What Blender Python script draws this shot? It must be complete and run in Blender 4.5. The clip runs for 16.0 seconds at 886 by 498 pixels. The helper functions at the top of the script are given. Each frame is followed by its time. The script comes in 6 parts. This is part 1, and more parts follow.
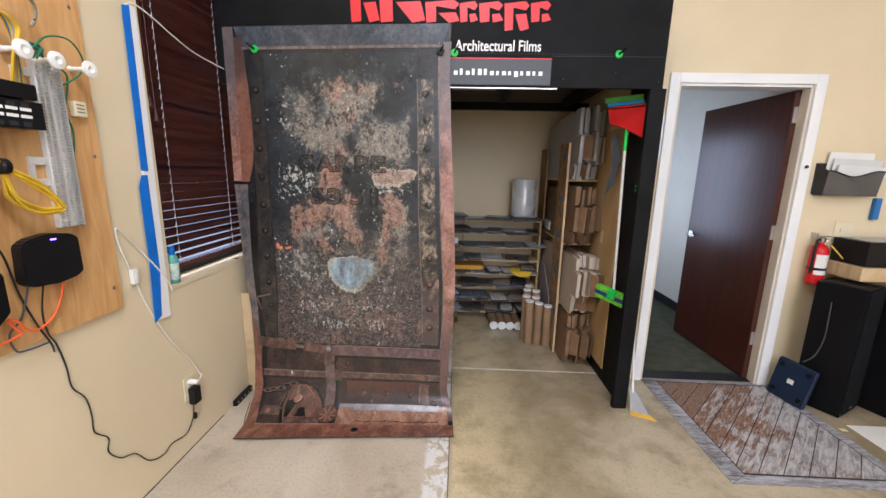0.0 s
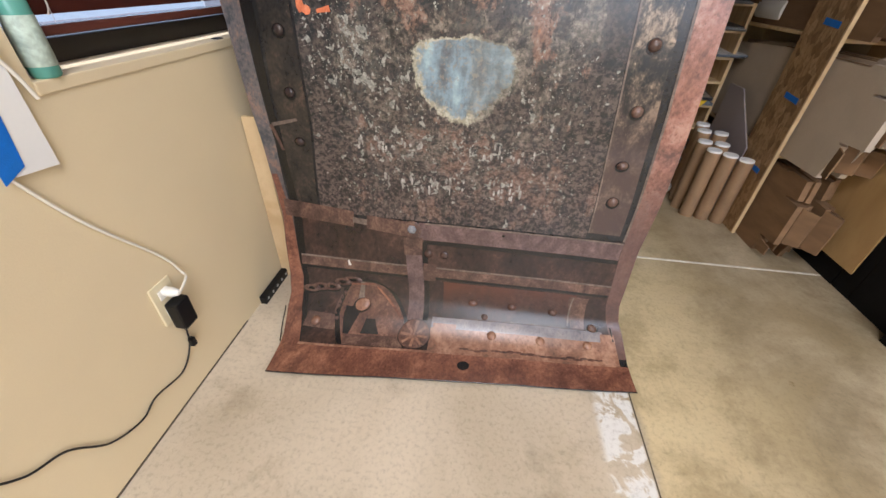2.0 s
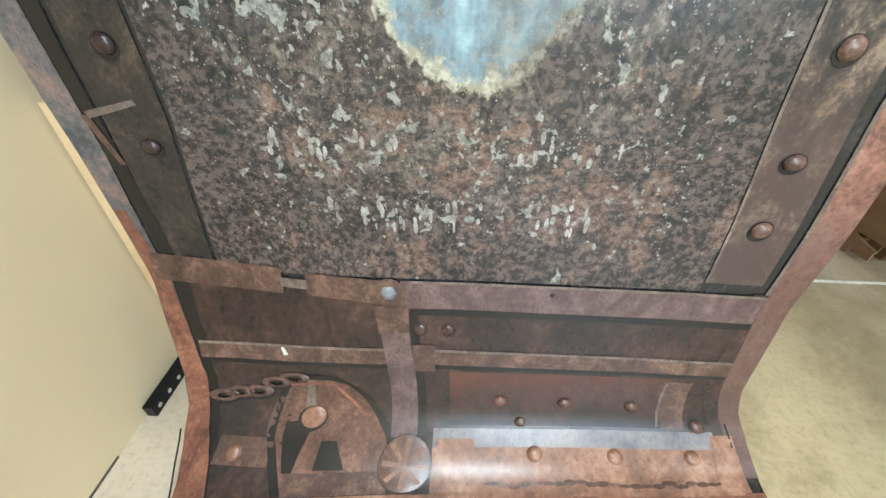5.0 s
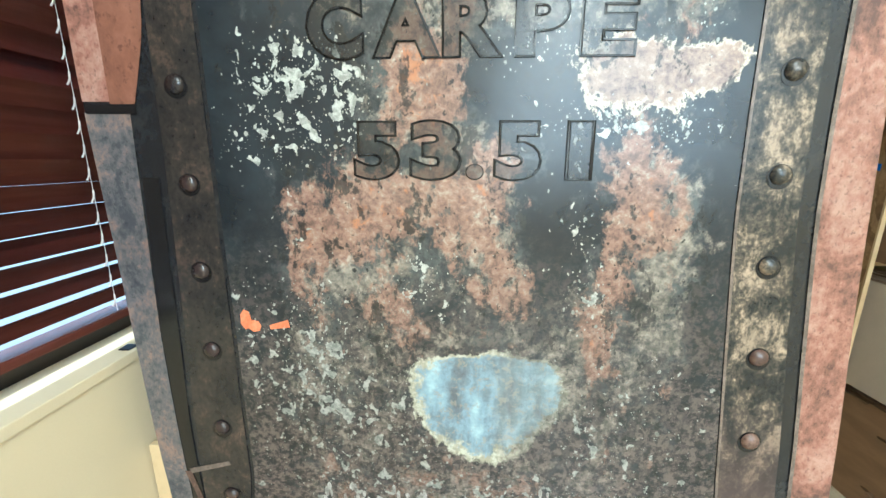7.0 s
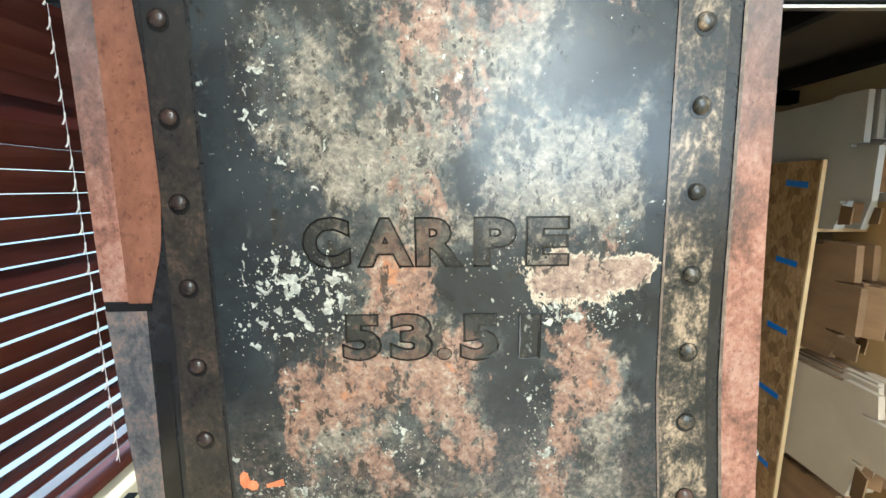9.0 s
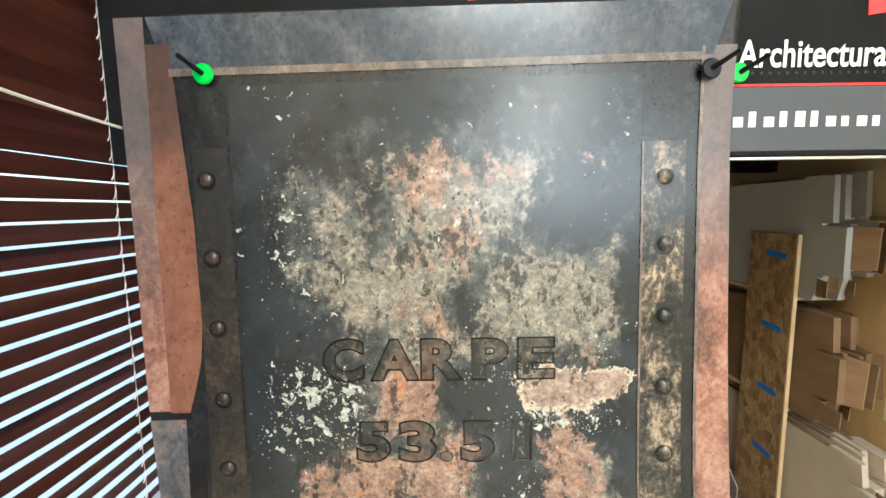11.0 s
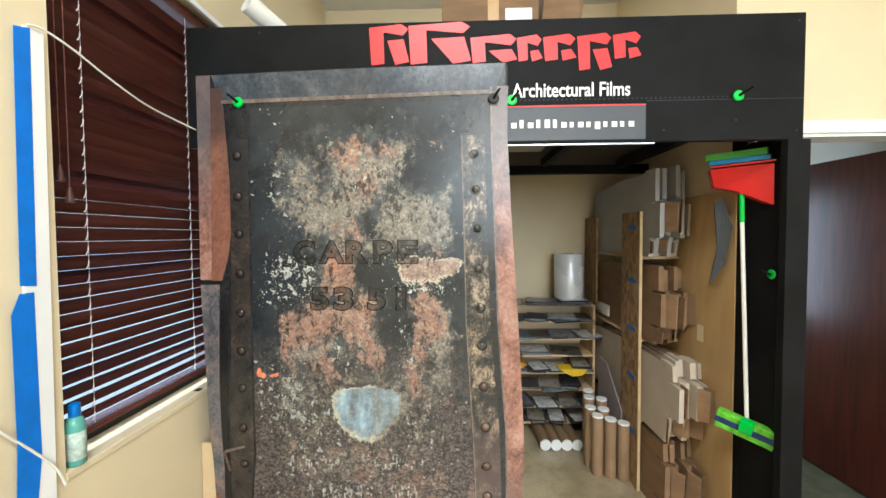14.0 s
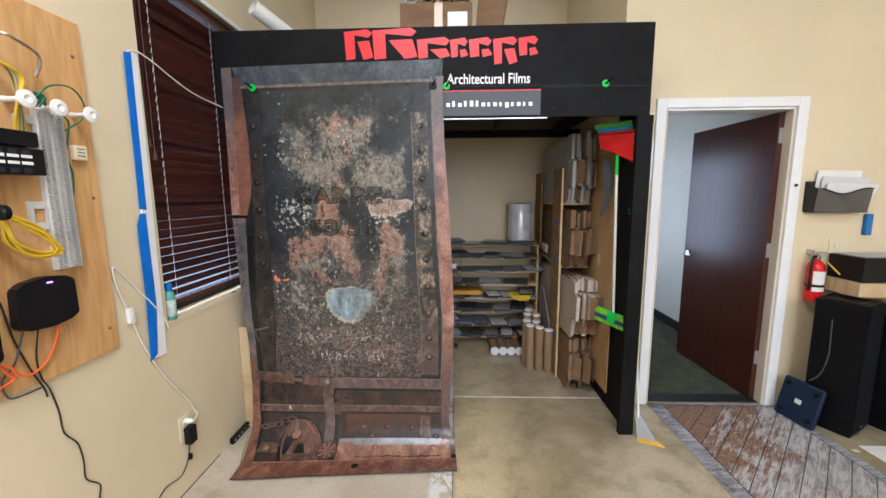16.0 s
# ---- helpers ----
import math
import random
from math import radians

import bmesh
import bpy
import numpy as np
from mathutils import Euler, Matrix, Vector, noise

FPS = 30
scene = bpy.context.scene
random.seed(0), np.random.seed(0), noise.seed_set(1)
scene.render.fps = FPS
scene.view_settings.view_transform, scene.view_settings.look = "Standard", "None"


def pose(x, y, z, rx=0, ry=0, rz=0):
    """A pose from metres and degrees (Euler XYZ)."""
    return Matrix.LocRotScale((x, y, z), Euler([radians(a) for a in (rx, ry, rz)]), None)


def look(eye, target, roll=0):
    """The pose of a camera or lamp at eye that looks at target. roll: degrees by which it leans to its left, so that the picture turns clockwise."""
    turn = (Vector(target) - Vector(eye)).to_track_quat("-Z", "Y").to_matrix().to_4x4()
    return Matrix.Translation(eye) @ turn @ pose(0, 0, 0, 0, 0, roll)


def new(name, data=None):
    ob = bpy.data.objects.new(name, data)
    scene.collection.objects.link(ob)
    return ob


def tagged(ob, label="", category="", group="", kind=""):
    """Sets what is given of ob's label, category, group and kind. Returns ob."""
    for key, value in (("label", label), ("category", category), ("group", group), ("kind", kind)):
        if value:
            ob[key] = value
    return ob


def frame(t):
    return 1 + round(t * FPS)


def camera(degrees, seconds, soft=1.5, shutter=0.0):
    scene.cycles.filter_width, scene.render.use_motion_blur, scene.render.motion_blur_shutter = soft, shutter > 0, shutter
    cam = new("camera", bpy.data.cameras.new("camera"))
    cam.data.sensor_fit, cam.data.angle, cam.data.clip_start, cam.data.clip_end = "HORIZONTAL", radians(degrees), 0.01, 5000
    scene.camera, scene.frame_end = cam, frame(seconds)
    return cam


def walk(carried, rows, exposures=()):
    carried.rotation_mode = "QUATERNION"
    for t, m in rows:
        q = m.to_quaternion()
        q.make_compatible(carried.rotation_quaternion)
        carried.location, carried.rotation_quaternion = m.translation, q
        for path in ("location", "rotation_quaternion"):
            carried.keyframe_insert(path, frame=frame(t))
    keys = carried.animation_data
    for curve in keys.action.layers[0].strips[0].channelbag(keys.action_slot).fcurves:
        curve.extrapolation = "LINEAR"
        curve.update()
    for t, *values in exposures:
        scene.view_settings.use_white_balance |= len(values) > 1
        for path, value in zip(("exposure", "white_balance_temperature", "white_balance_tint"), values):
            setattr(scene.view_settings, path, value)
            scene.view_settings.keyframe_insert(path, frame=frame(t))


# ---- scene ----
cam = camera(98.5, 16.0)
PATH = [
    (0, (0.089, 1.134, 1.47), (0.017, 3.093, 1.074), 1.2),
    (0.5, (0.06, 1.146, 1.452), (-0.09, 3.066, 0.912), 1.7),
    (1, (-0.125, 1.349, 1.366), (-0.325, 3.186, 0.599), 2.7),
    (1.5, (-0.314, 1.829, 1.238), (-0.529, 3.541, 0.228), 2.7),
    (2, (-0.474, 2.224, 1.089), (-0.63, 3.839, -0.08), 2.6),
    (2.5, (-0.541, 2.545, 0.922), (-0.678, 4.06, -0.376), 1.5),
    (3, (-0.564, 2.694, 0.813), (-0.628, 4.134, -0.573), 2.0),
    (3.2, (-0.567, 2.717, 0.784), (-0.624, 4.141, -0.619), 1.7),
    (5.3, (-0.57, 2.781, 0.946), (-0.608, 4.447, -0.161), 0.7),
    (5.5, (-0.568, 2.761, 0.992), (-0.614, 4.496, -0.003), -0.2),
    (6, (-0.579, 2.754, 1.12), (-0.669, 4.594, 0.342), -0.1),
    (6.5, (-0.6, 2.739, 1.229), (-0.686, 4.648, 0.638), 0.1),
    (7, (-0.601, 2.723, 1.3), (-0.686, 4.668, 0.844), 0.2),
    (7.5, (-0.599, 2.702, 1.35), (-0.657, 4.672, 1.01), 0.3),
    (8, (-0.588, 2.689, 1.402), (-0.628, 4.672, 1.148), 0.1),
    (8.5, (-0.583, 2.679, 1.458), (-0.602, 4.66, 1.185), -0.2),
    (9, (-0.588, 2.652, 1.609), (-0.562, 4.627, 1.289), -0.4),
    (9.5, (-0.582, 2.613, 1.744), (-0.54, 4.583, 1.399), -0.5),
    (10, (-0.583, 2.583, 1.792), (-0.554, 4.557, 1.476), -0.6),
    (12.3, (-0.574, 2.533, 1.861), (-0.595, 4.53, 1.753), -0.9),
    (12.5, (-0.557, 2.515, 1.835), (-0.592, 4.512, 1.74), -0.9),
    (13, (-0.453, 2.388, 1.666), (-0.559, 4.385, 1.652), -0.9),
    (13.5, (-0.334, 2.095, 1.599), (-0.397, 4.094, 1.576), -0.8),
    (14, (-0.182, 1.837, 1.57), (-0.249, 3.835, 1.499), -0.4),
    (14.5, (0.003, 1.602, 1.537), (-0.071, 3.592, 1.35), -0.2),
    (15, (0.048, 1.398, 1.509), (0.02, 3.388, 1.314), -0.2),
    (15.5, (0.056, 1.233, 1.512), (0.014, 3.216, 1.252), -0.4),
    (16, (0.098, 1.133, 1.5), (0.03, 3.113, 1.222), -0.4),
]
walk(cam, [(t, look(eye, target, roll)) for t, eye, target, roll in PATH], [
    (0.0, 0.14, 5500, 17), (1.0, 0.22, 5620, 18), (2.0, 0.33, 5700, 16), (3.0, 0.5, 5550, 13), (5.5, 0.88, 5110, -2), (6.5, 0.97, 5080, -5), (8.0, 1.03, 5180, -2), (9.0, 1.02, 5340, -1),
    (10.0, 0.96, 5560, 1), (12.5, 0.91, 5780, 2), (13.0, 0.92, 5780, 1), (14.0, 0.69, 5600, 4), (15.0, 0.29, 5350, 8), (16.0, 0.15, 5400, 13)])

# ---- world, sun, the lights of the place and an added fill ----
world = bpy.data.worlds.new("sky")
scene.world = world
world.use_nodes = True
wn = world.node_tree.nodes
sky = wn.new("ShaderNodeTexSky")
sky.sky_type, sky.sun_disc = "NISHITA", False
sky.sun_elevation, sky.sun_rotation = radians(48), radians(250)
world.node_tree.links.new(sky.outputs[0], wn["Background"].inputs[0])
wn["Background"].inputs[1].default_value = 0.15


def area_light(name, m, sx, sy, watts, colour):
    data = bpy.data.lights.new(name, "AREA")
    data.shape, data.size, data.size_y, data.energy, data.color = "RECTANGLE", sx, sy, watts, colour
    ob = new(name, data)
    ob.matrix_world = m
    return ob


sun_data = bpy.data.lights.new("sun", "SUN")
sun_data.energy, sun_data.angle, sun_data.color = 3.5, radians(0.6), (1, 0.95, 0.88)
sun_ob = new("sun", sun_data)
sun_ob.matrix_world = look((-6, 1, 8), (0, 2.5, 0))

CEIL = 3.5
TROFFERS = [(-0.1, 1.5), (0.9, -1.1), (0.9, -2.4), (2.6, 1.0)]
for tx, ty in TROFFERS:
    area_light("troffer_light", pose(tx, ty, CEIL - 0.06), 1.15, 0.55, 54 if tx < 1 else 13, (1.0, 0.94, 0.85))
area_light("shop_window_light", pose(1.9, -2.92, 2.45, 90, 0, 0), 4.2, 1.7, 118, (0.84, 0.92, 1.0))
area_light("office_window_light", pose(1.32, 5.65, 1.35, 0, -90, 0), 1.1, 0.9, 12, (0.80, 0.89, 1.0))
# Unseen lamp over the nook, added to brighten it.
area_light("nook_fill_light", pose(-0.1, 4.45, CEIL - 0.06), 1.1, 0.5, 3.7, (1.0, 0.93, 0.82))
area_light("west_window_light", pose(-1.55, 3.33, 1.7, 0, -90, 0), 1.6, 0.9, 1.6, (0.60, 0.83, 1.0))

# ---- materials ----
MATS = {}


def nodes_of(name):
    m = bpy.data.materials.new(name)
    m.use_nodes = True
    nt = m.node_tree
    return m, nt, nt.nodes["Principled BSDF"]


def add(nt, kind, **inputs):
    n = nt.nodes.new("ShaderNode" + kind)
    for key, value in inputs.items():
        n.inputs[key].default_value = value
    return n


def ramp(nt, src, stops):
    r = nt.nodes.new("ShaderNodeValToRGB")
    cr = r.color_ramp
    while len(cr.elements) < len(stops):
        cr.elements.new(0.5)
    for e, (p, c) in zip(cr.elements, stops):
        e.position = p
        e.color = (*c, 1) if len(c) == 3 else c
    nt.links.new(src, r.inputs[0])
    return r.outputs[0]


def noise_tex(nt, vec, scale, detail=6.0, rough=0.6, distort=0.0):
    n = add(nt, "TexNoise", Scale=scale, Detail=detail, Roughness=rough, Distortion=distort)
    if vec is not None:
        nt.links.new(vec, n.inputs["Vector"])
    return n.outputs["Fac"]


def mix(nt, fac, a, b, blend="MIX"):
    n = nt.nodes.new("ShaderNodeMix")
    n.data_type, n.blend_type = "RGBA", blend
    for sock, v in ((n.inputs[0], fac), (n.inputs[6], a), (n.inputs[7], b)):
        if isinstance(v, (int, float)):
            sock.default_value = v
        elif isinstance(v, tuple):
            sock.default_value = (*v, 1)
        else:
            nt.links.new(v, sock)
    return n.outputs[2]


def calc(nt, op, a, b=0.5, c=0.0):
    n = nt.nodes.new("ShaderNodeMath")
    n.operation = op
    for sock, v in zip(n.inputs, (a, b, c)):
        if isinstance(v, (int, float)):
            sock.default_value = v
        else:
            nt.links.new(v, sock)
    return n.outputs[0]


def where(nt, value, low, high):
    """A soft step from low to high."""
    n = nt.nodes.new("ShaderNodeMapRange")
    n.interpolation_type = "SMOOTHSTEP"
    nt.links.new(value, n.inputs[0])
    n.inputs[1].default_value, n.inputs[2].default_value = low, high
    return n.outputs[0]


def bump(nt, bsdf, height, strength, dist=0.01):
    b = add(nt, "Bump", Strength=strength, Distance=dist)
    nt.links.new(height, b.inputs["Height"])
    nt.links.new(b.outputs[0], bsdf.inputs["Normal"])


def place(nt, stretch=(1, 1, 1)):
    g = nt.nodes.new("ShaderNodeNewGeometry")
    mp = nt.nodes.new("ShaderNodeMapping")
    mp.inputs["Scale"].default_value = stretch
    nt.links.new(g.outputs["Position"], mp.inputs["Vector"])
    return mp.outputs[0]


def surface(name, base, rough=0.6, metal=0.0, vary=0.12, scale=3.0, grain=60.0, relief=0.1, stretch=(1, 1, 1), tint=None, rand=0.0, coat=0.0, gloss=0.4):
    """A plain worn surface: patches at one scale, grain at another, and a fine relief."""
    if name in MATS:
        return MATS[name]
    m, nt, b = nodes_of(name)
    vec = place(nt, stretch)
    big = noise_tex(nt, vec, scale, 4, 0.6, 0.4)
    fine = noise_tex(nt, vec, grain, 5, 0.65)
    dark = tuple(max(0, c * (1 - vary)) for c in base)
    lite = tint or tuple(min(1, c * (1 + vary)) for c in base)
    col = mix(nt, where(nt, big, 0.3, 0.7), dark, lite)
    col = mix(nt, calc(nt, "MULTIPLY", where(nt, fine, 0.35, 0.75), vary), col, tuple(c * 0.55 for c in base))
    if rand:
        info = nt.nodes.new("ShaderNodeObjectInfo")
        hs = nt.nodes.new("ShaderNodeHueSaturation")
        nt.links.new(calc(nt, "MULTIPLY_ADD", info.outputs["Random"], rand, 1 - rand / 2), hs.inputs["Value"])
        nt.links.new(col, hs.inputs["Color"])
        col = hs.outputs[0]
    nt.links.new(col, b.inputs["Base Color"])
    nt.links.new(calc(nt, "MULTIPLY_ADD", big, 0.2, rough - 0.1), b.inputs["Roughness"])
    b.inputs["Metallic"].default_value = metal
    b.inputs["Specular IOR Level"].default_value = gloss
    b.inputs["Coat Weight"].default_value = coat
    if relief:
        bump(nt, b, fine, relief, 0.004)
    MATS[name] = m
    return m


def glow(name, colour, strength):
    m, nt, b = nodes_of(name)
    b.inputs["Base Color"].default_value = (*colour, 1)
    b.inputs["Emission Color"].default_value = (*colour, 1)
    b.inputs["Emission Strength"].default_value = strength
    return m


M_WALL = surface("wall_paint", (0.70, 0.59, 0.39), 0.62, vary=0.035, scale=1.3, grain=260, relief=0.12)
M_CEIL = surface("ceiling_board", (0.78, 0.77, 0.73), 0.8, vary=0.05, grain=120)
M_OFFICE = surface("office_wall_paint", (0.72, 0.69, 0.60), 0.6, vary=0.03, grain=240)
M_WHITE = surface("white_gloss_paint", (0.80, 0.80, 0.79), 0.35, vary=0.03, grain=90, relief=0.04)
M_BLACK = surface("black_board_paint", (0.008, 0.008, 0.0085), 0.55, gloss=0.1, vary=0.3, scale=6, grain=140, relief=0.25)
M_BLACKPL = surface("black_plastic", (0.007, 0.007, 0.008), 0.38, gloss=0.25, vary=0.15, grain=200, relief=0.05)
M_CARPET = surface("office_carpet", (0.075, 0.080, 0.050), 0.95, vary=0.25, scale=9, grain=420, relief=0.8)
M_BASE = surface("dark_vinyl_base", (0.02, 0.021, 0.024), 0.5, vary=0.2)
M_METAL = surface("brushed_steel", (0.55, 0.55, 0.54), 0.3, 1.0, vary=0.12, grain=180)
M_ALU = surface("dull_aluminium", (0.62, 0.62, 0.61), 0.45, 0.6, vary=0.1)
M_BLUETAPE = surface("blue_masking_tape", (0.012, 0.16, 0.62), 0.6, vary=0.12, scale=14, grain=300, relief=0.2)
M_PLASTIC = surface("white_plastic", (0.78, 0.77, 0.72), 0.35, vary=0.04, grain=120, relief=0.02)
M_IVORY = surface("ivory_plastic", (0.70, 0.62, 0.42), 0.4, vary=0.04, relief=0.02)
M_GREEN = surface("bright_green_plastic", (0.02, 0.50, 0.05), 0.35, vary=0.08, relief=0.02)
M_RED = surface("red_plastic", (0.62, 0.012, 0.012), 0.3, vary=0.1, relief=0.03)
M_CARD = surface("brown_cardboard", (0.23, 0.138, 0.072), 0.8, vary=0.14, scale=5, grain=150, relief=0.15, stretch=(1, 1, 4), rand=0.3)
M_CARDW = surface("white_faced_cardboard", (0.52, 0.44, 0.35), 0.75, vary=0.07, scale=4, grain=120, rand=0.12)
M_CARDEDGE = surface("fluted_card_edge", (0.24, 0.155, 0.09), 0.85, vary=0.55, scale=26, grain=60, stretch=(14, 1, 0.6))
M_TUBE = surface("kraft_tube", (0.30, 0.19, 0.105), 0.7, vary=0.12, scale=6, grain=120, rand=0.25)


def wood(name, base, dark, along=(1, 8, 8), rough=0.55, scale=2.2, relief=0.15, rand=0.0):
    m, nt, b = nodes_of(name)
    vec = place(nt, along)
    rings = noise_tex(nt, vec, scale, 5, 0.55, 1.8)
    fine = noise_tex(nt, vec, scale * 22, 4, 0.7)
    col = mix(nt, where(nt, rings, 0.35, 0.68), base, dark)
    col = mix(nt, calc(nt, "MULTIPLY", where(nt, fine, 0.4, 0.8), 0.35), col, dark)
    if rand:
        info = nt.nodes.new("ShaderNodeObjectInfo")
        hs = nt.nodes.new("ShaderNodeHueSaturation")
        nt.links.new(calc(nt, "MULTIPLY_ADD", info.outputs["Random"], rand, 1 - rand / 2), hs.inputs["Value"])
        nt.links.new(col, hs.inputs["Color"])
        col = hs.outputs[0]
    nt.links.new(col, b.inputs["Base Color"])
    b.inputs["Roughness"].default_value = rough
    bump(nt, b, fine, relief, 0.002)
    return m


M_PLY = wood("fir_plywood", (0.63, 0.37, 0.145), (0.50, 0.265, 0.088), (1, 6, 0.8), 0.55, 3.0)
M_PINE = wood("pale_pine_edge", (0.62, 0.47, 0.27), (0.48, 0.33, 0.17), (1, 9, 1), 0.6)
M_PANEL = wood("yellowed_panel_board", (0.52, 0.355, 0.165), (0.44, 0.29, 0.13), (2, 2, 0.6), 0.5)
M_MAHOG = wood("mahogany_veneer", (0.072, 0.016, 0.010), (0.040, 0.010, 0.007), (7, 7, 0.5), 0.28, 2.5, 0.05)
M_MAHOGEDGE = wood("mahogany_edge", (0.075, 0.024, 0.014), (0.05, 0.016, 0.010), (7, 7, 0.5), 0.4, 2.5, 0.05)
M_SLAT = wood("dark_red_slat", (0.118, 0.036, 0.025), (0.090, 0.026, 0.018), (6, 0.6, 6), 0.26, 3.0, 0.05)


def make_osb():
    m, nt, b = nodes_of("strand_board")
    vec = place(nt, (1, 1, 0.5))
    v = add(nt, "TexVoronoi", Scale=42.0, Randomness=1.0)
    nt.links.new(vec, v.inputs["Vector"])
    col = ramp(nt, v.outputs["Color"], [(0.0, (0.16, 0.085, 0.035)), (0.5, (0.33, 0.20, 0.09)), (1.0, (0.46, 0.30, 0.15))])
    fine = noise_tex(nt, vec, 90)
    col = mix(nt, calc(nt, "MULTIPLY", where(nt, fine, 0.4, 0.7), 0.5), col, (0.09, 0.05, 0.02))
    nt.links.new(col, b.inputs["Base Color"])
    b.inputs["Roughness"].default_value = 0.75
    bump(nt, b, fine, 0.3, 0.003)
    return m


M_OSB = make_osb()


def make_concrete():
    """Polished shop concrete: warm grey with brown stains, paler where it was ground by the west wall."""
    m, nt, b = nodes_of("polished_concrete")
    vec = place(nt)
    big = noise_tex(nt, vec, 1.1, 6, 0.6, 0.8)
    mid = noise_tex(nt, vec, 4.2, 9, 0.72, 0.15)
    fine = noise_tex(nt, vec, 70, 5, 0.7)
    col = mix(nt, where(nt, big, 0.34, 0.66), (0.28, 0.222, 0.130), (0.50, 0.425, 0.295))
    col = mix(nt, calc(nt, "MULTIPLY", where(nt, mid, 0.42, 0.70), 0.55), col, (0.165, 0.125, 0.066))
    sep = nt.nodes.new("ShaderNodeSeparateXYZ")
    nt.links.new(vec, sep.inputs[0])
    edge = calc(nt, "MULTIPLY_ADD", mid, 0.10, sep.outputs[0])
    pale = calc(nt, "SUBTRACT", 1.0, where(nt, edge, 0.10, 0.15))
    slab = mix(nt, where(nt, big, 0.3, 0.7), (0.46, 0.39, 0.285), (0.62, 0.54, 0.42))
    spots = where(nt, noise_tex(nt, vec, 2.6, 9, 0.66, 0.2), 0.53, 0.68)
    slab = mix(nt, calc(nt, "MULTIPLY", spots, 0.55), slab, (0.27, 0.215, 0.14))
    col = mix(nt, pale, col, slab)
    # yellowed wax beside the joint, and dark drag marks
    wax = calc(nt, "MULTIPLY", where(nt, edge, 0.12, 0.15), calc(nt, "SUBTRACT", 1.0, where(nt, calc(nt, "MULTIPLY_ADD", big, 0.9, sep.outputs[0]), 0.55, 1.15)))
    col = mix(nt, calc(nt, "MULTIPLY", wax, 0.7), col, mix(nt, where(nt, mid, 0.4, 0.65), (0.72, 0.60, 0.36), (0.46, 0.37, 0.21)))
    # flaking white paint along the edge of the slab
    inside = calc(nt, "MULTIPLY", where(nt, sep.outputs[0], -0.058, -0.03), calc(nt, "SUBTRACT", 1.0, where(nt, sep.outputs[0], 0.070, 0.078)))
    flaked = calc(nt, "MULTIPLY", inside, where(nt, noise_tex(nt, vec, 11, 6, 0.6, 0.8), 0.46, 0.52))
    col = mix(nt, flaked, col, (0.74, 0.73, 0.70))
    col = mix(nt, calc(nt, "MULTIPLY", where(nt, fine, 0.45, 0.75), 0.34), col, (0.13, 0.10, 0.065))
    nt.links.new(col, b.inputs["Base Color"])
    nt.links.new(calc(nt, "MULTIPLY_ADD", mid, 0.35, 0.16), b.inputs["Roughness"])
    bump(nt, b, fine, 0.06, 0.002)
    return m


M_CONC = make_concrete()

# ---- mesh helpers ----


def box(bm, x0, x1, y0, y1, z0, z1, bevel=0.0, m=None):
    made = bmesh.ops.create_cube(bm, size=1.0)["verts"]
    mat = Matrix.LocRotScale(((x0 + x1) / 2, (y0 + y1) / 2, (z0 + z1) / 2), None, (x1 - x0, y1 - y0, z1 - z0))
    bmesh.ops.transform(bm, matrix=(m @ mat) if m else mat, verts=made)
    if bevel:
        edges = list({e for v in made for e in v.link_edges})
        bmesh.ops.bevel(bm, geom=edges, offset=bevel, segments=2, affect="EDGES", profile=0.6)
    return bm


def boxed(*a, **k):
    return box(bmesh.new(), *a, **k)


def cyl(bm, p0, p1, r0, r1=None, seg=16, caps=True):
    p0, p1 = Vector(p0), Vector(p1)
    d = p1 - p0
    made = bmesh.ops.create_cone(bm, cap_ends=caps, segments=seg, radius1=r0, radius2=r0 if r1 is None else r1, depth=d.length)["verts"]
    q = d.to_track_quat("Z", "Y").to_matrix().to_4x4()
    bmesh.ops.transform(bm, matrix=Matrix.Translation((p0 + p1) / 2) @ q, verts=made)
    return bm


def smooth_path(pts, n=8):
    pts = [Vector(p) for p in pts]
    out = []
    for i in range(len(pts) - 1):
        a, b, c, d = pts[max(i - 1, 0)], pts[i], pts[i + 1], pts[min(i + 2, len(pts) - 1)]
        for k in range(n):
            t = k / n
            out.append(0.5 * (2 * b + (c - a) * t + (2 * a - 5 * b + 4 * c - d) * t * t + (3 * b - a - 3 * c + d) * t ** 3))
    return out + [pts[-1]]


def sweep(bm, pts, r, seg=8, n=8):
    """A round cord along a smooth path."""
    path = smooth_path(pts, n) if n > 1 else [Vector(p) for p in pts]
    rings, up = [], Vector((0.31, 0.22, 0.93)).normalized()
    for i, p in enumerate(path):
        d = (path[min(i + 1, len(path) - 1)] - path[max(i - 1, 0)]).normalized()
        a = d.cross(up)
        a = a.normalized() if a.length > 1e-4 else d.orthogonal().normalized()
        c = d.cross(a).normalized()
        rings.append([bm.verts.new(p + r * (math.cos(2 * math.pi * k / seg) * a + math.sin(2 * math.pi * k / seg) * c)) for k in range(seg)])
    for q, w in zip(rings, rings[1:]):
        for k in range(seg):
            bm.faces.new((q[k], q[(k + 1) % seg], w[(k + 1) % seg], w[k]))
    bm.faces.new(rings[0][::-1])
    bm.faces.new(rings[-1])
    return bm


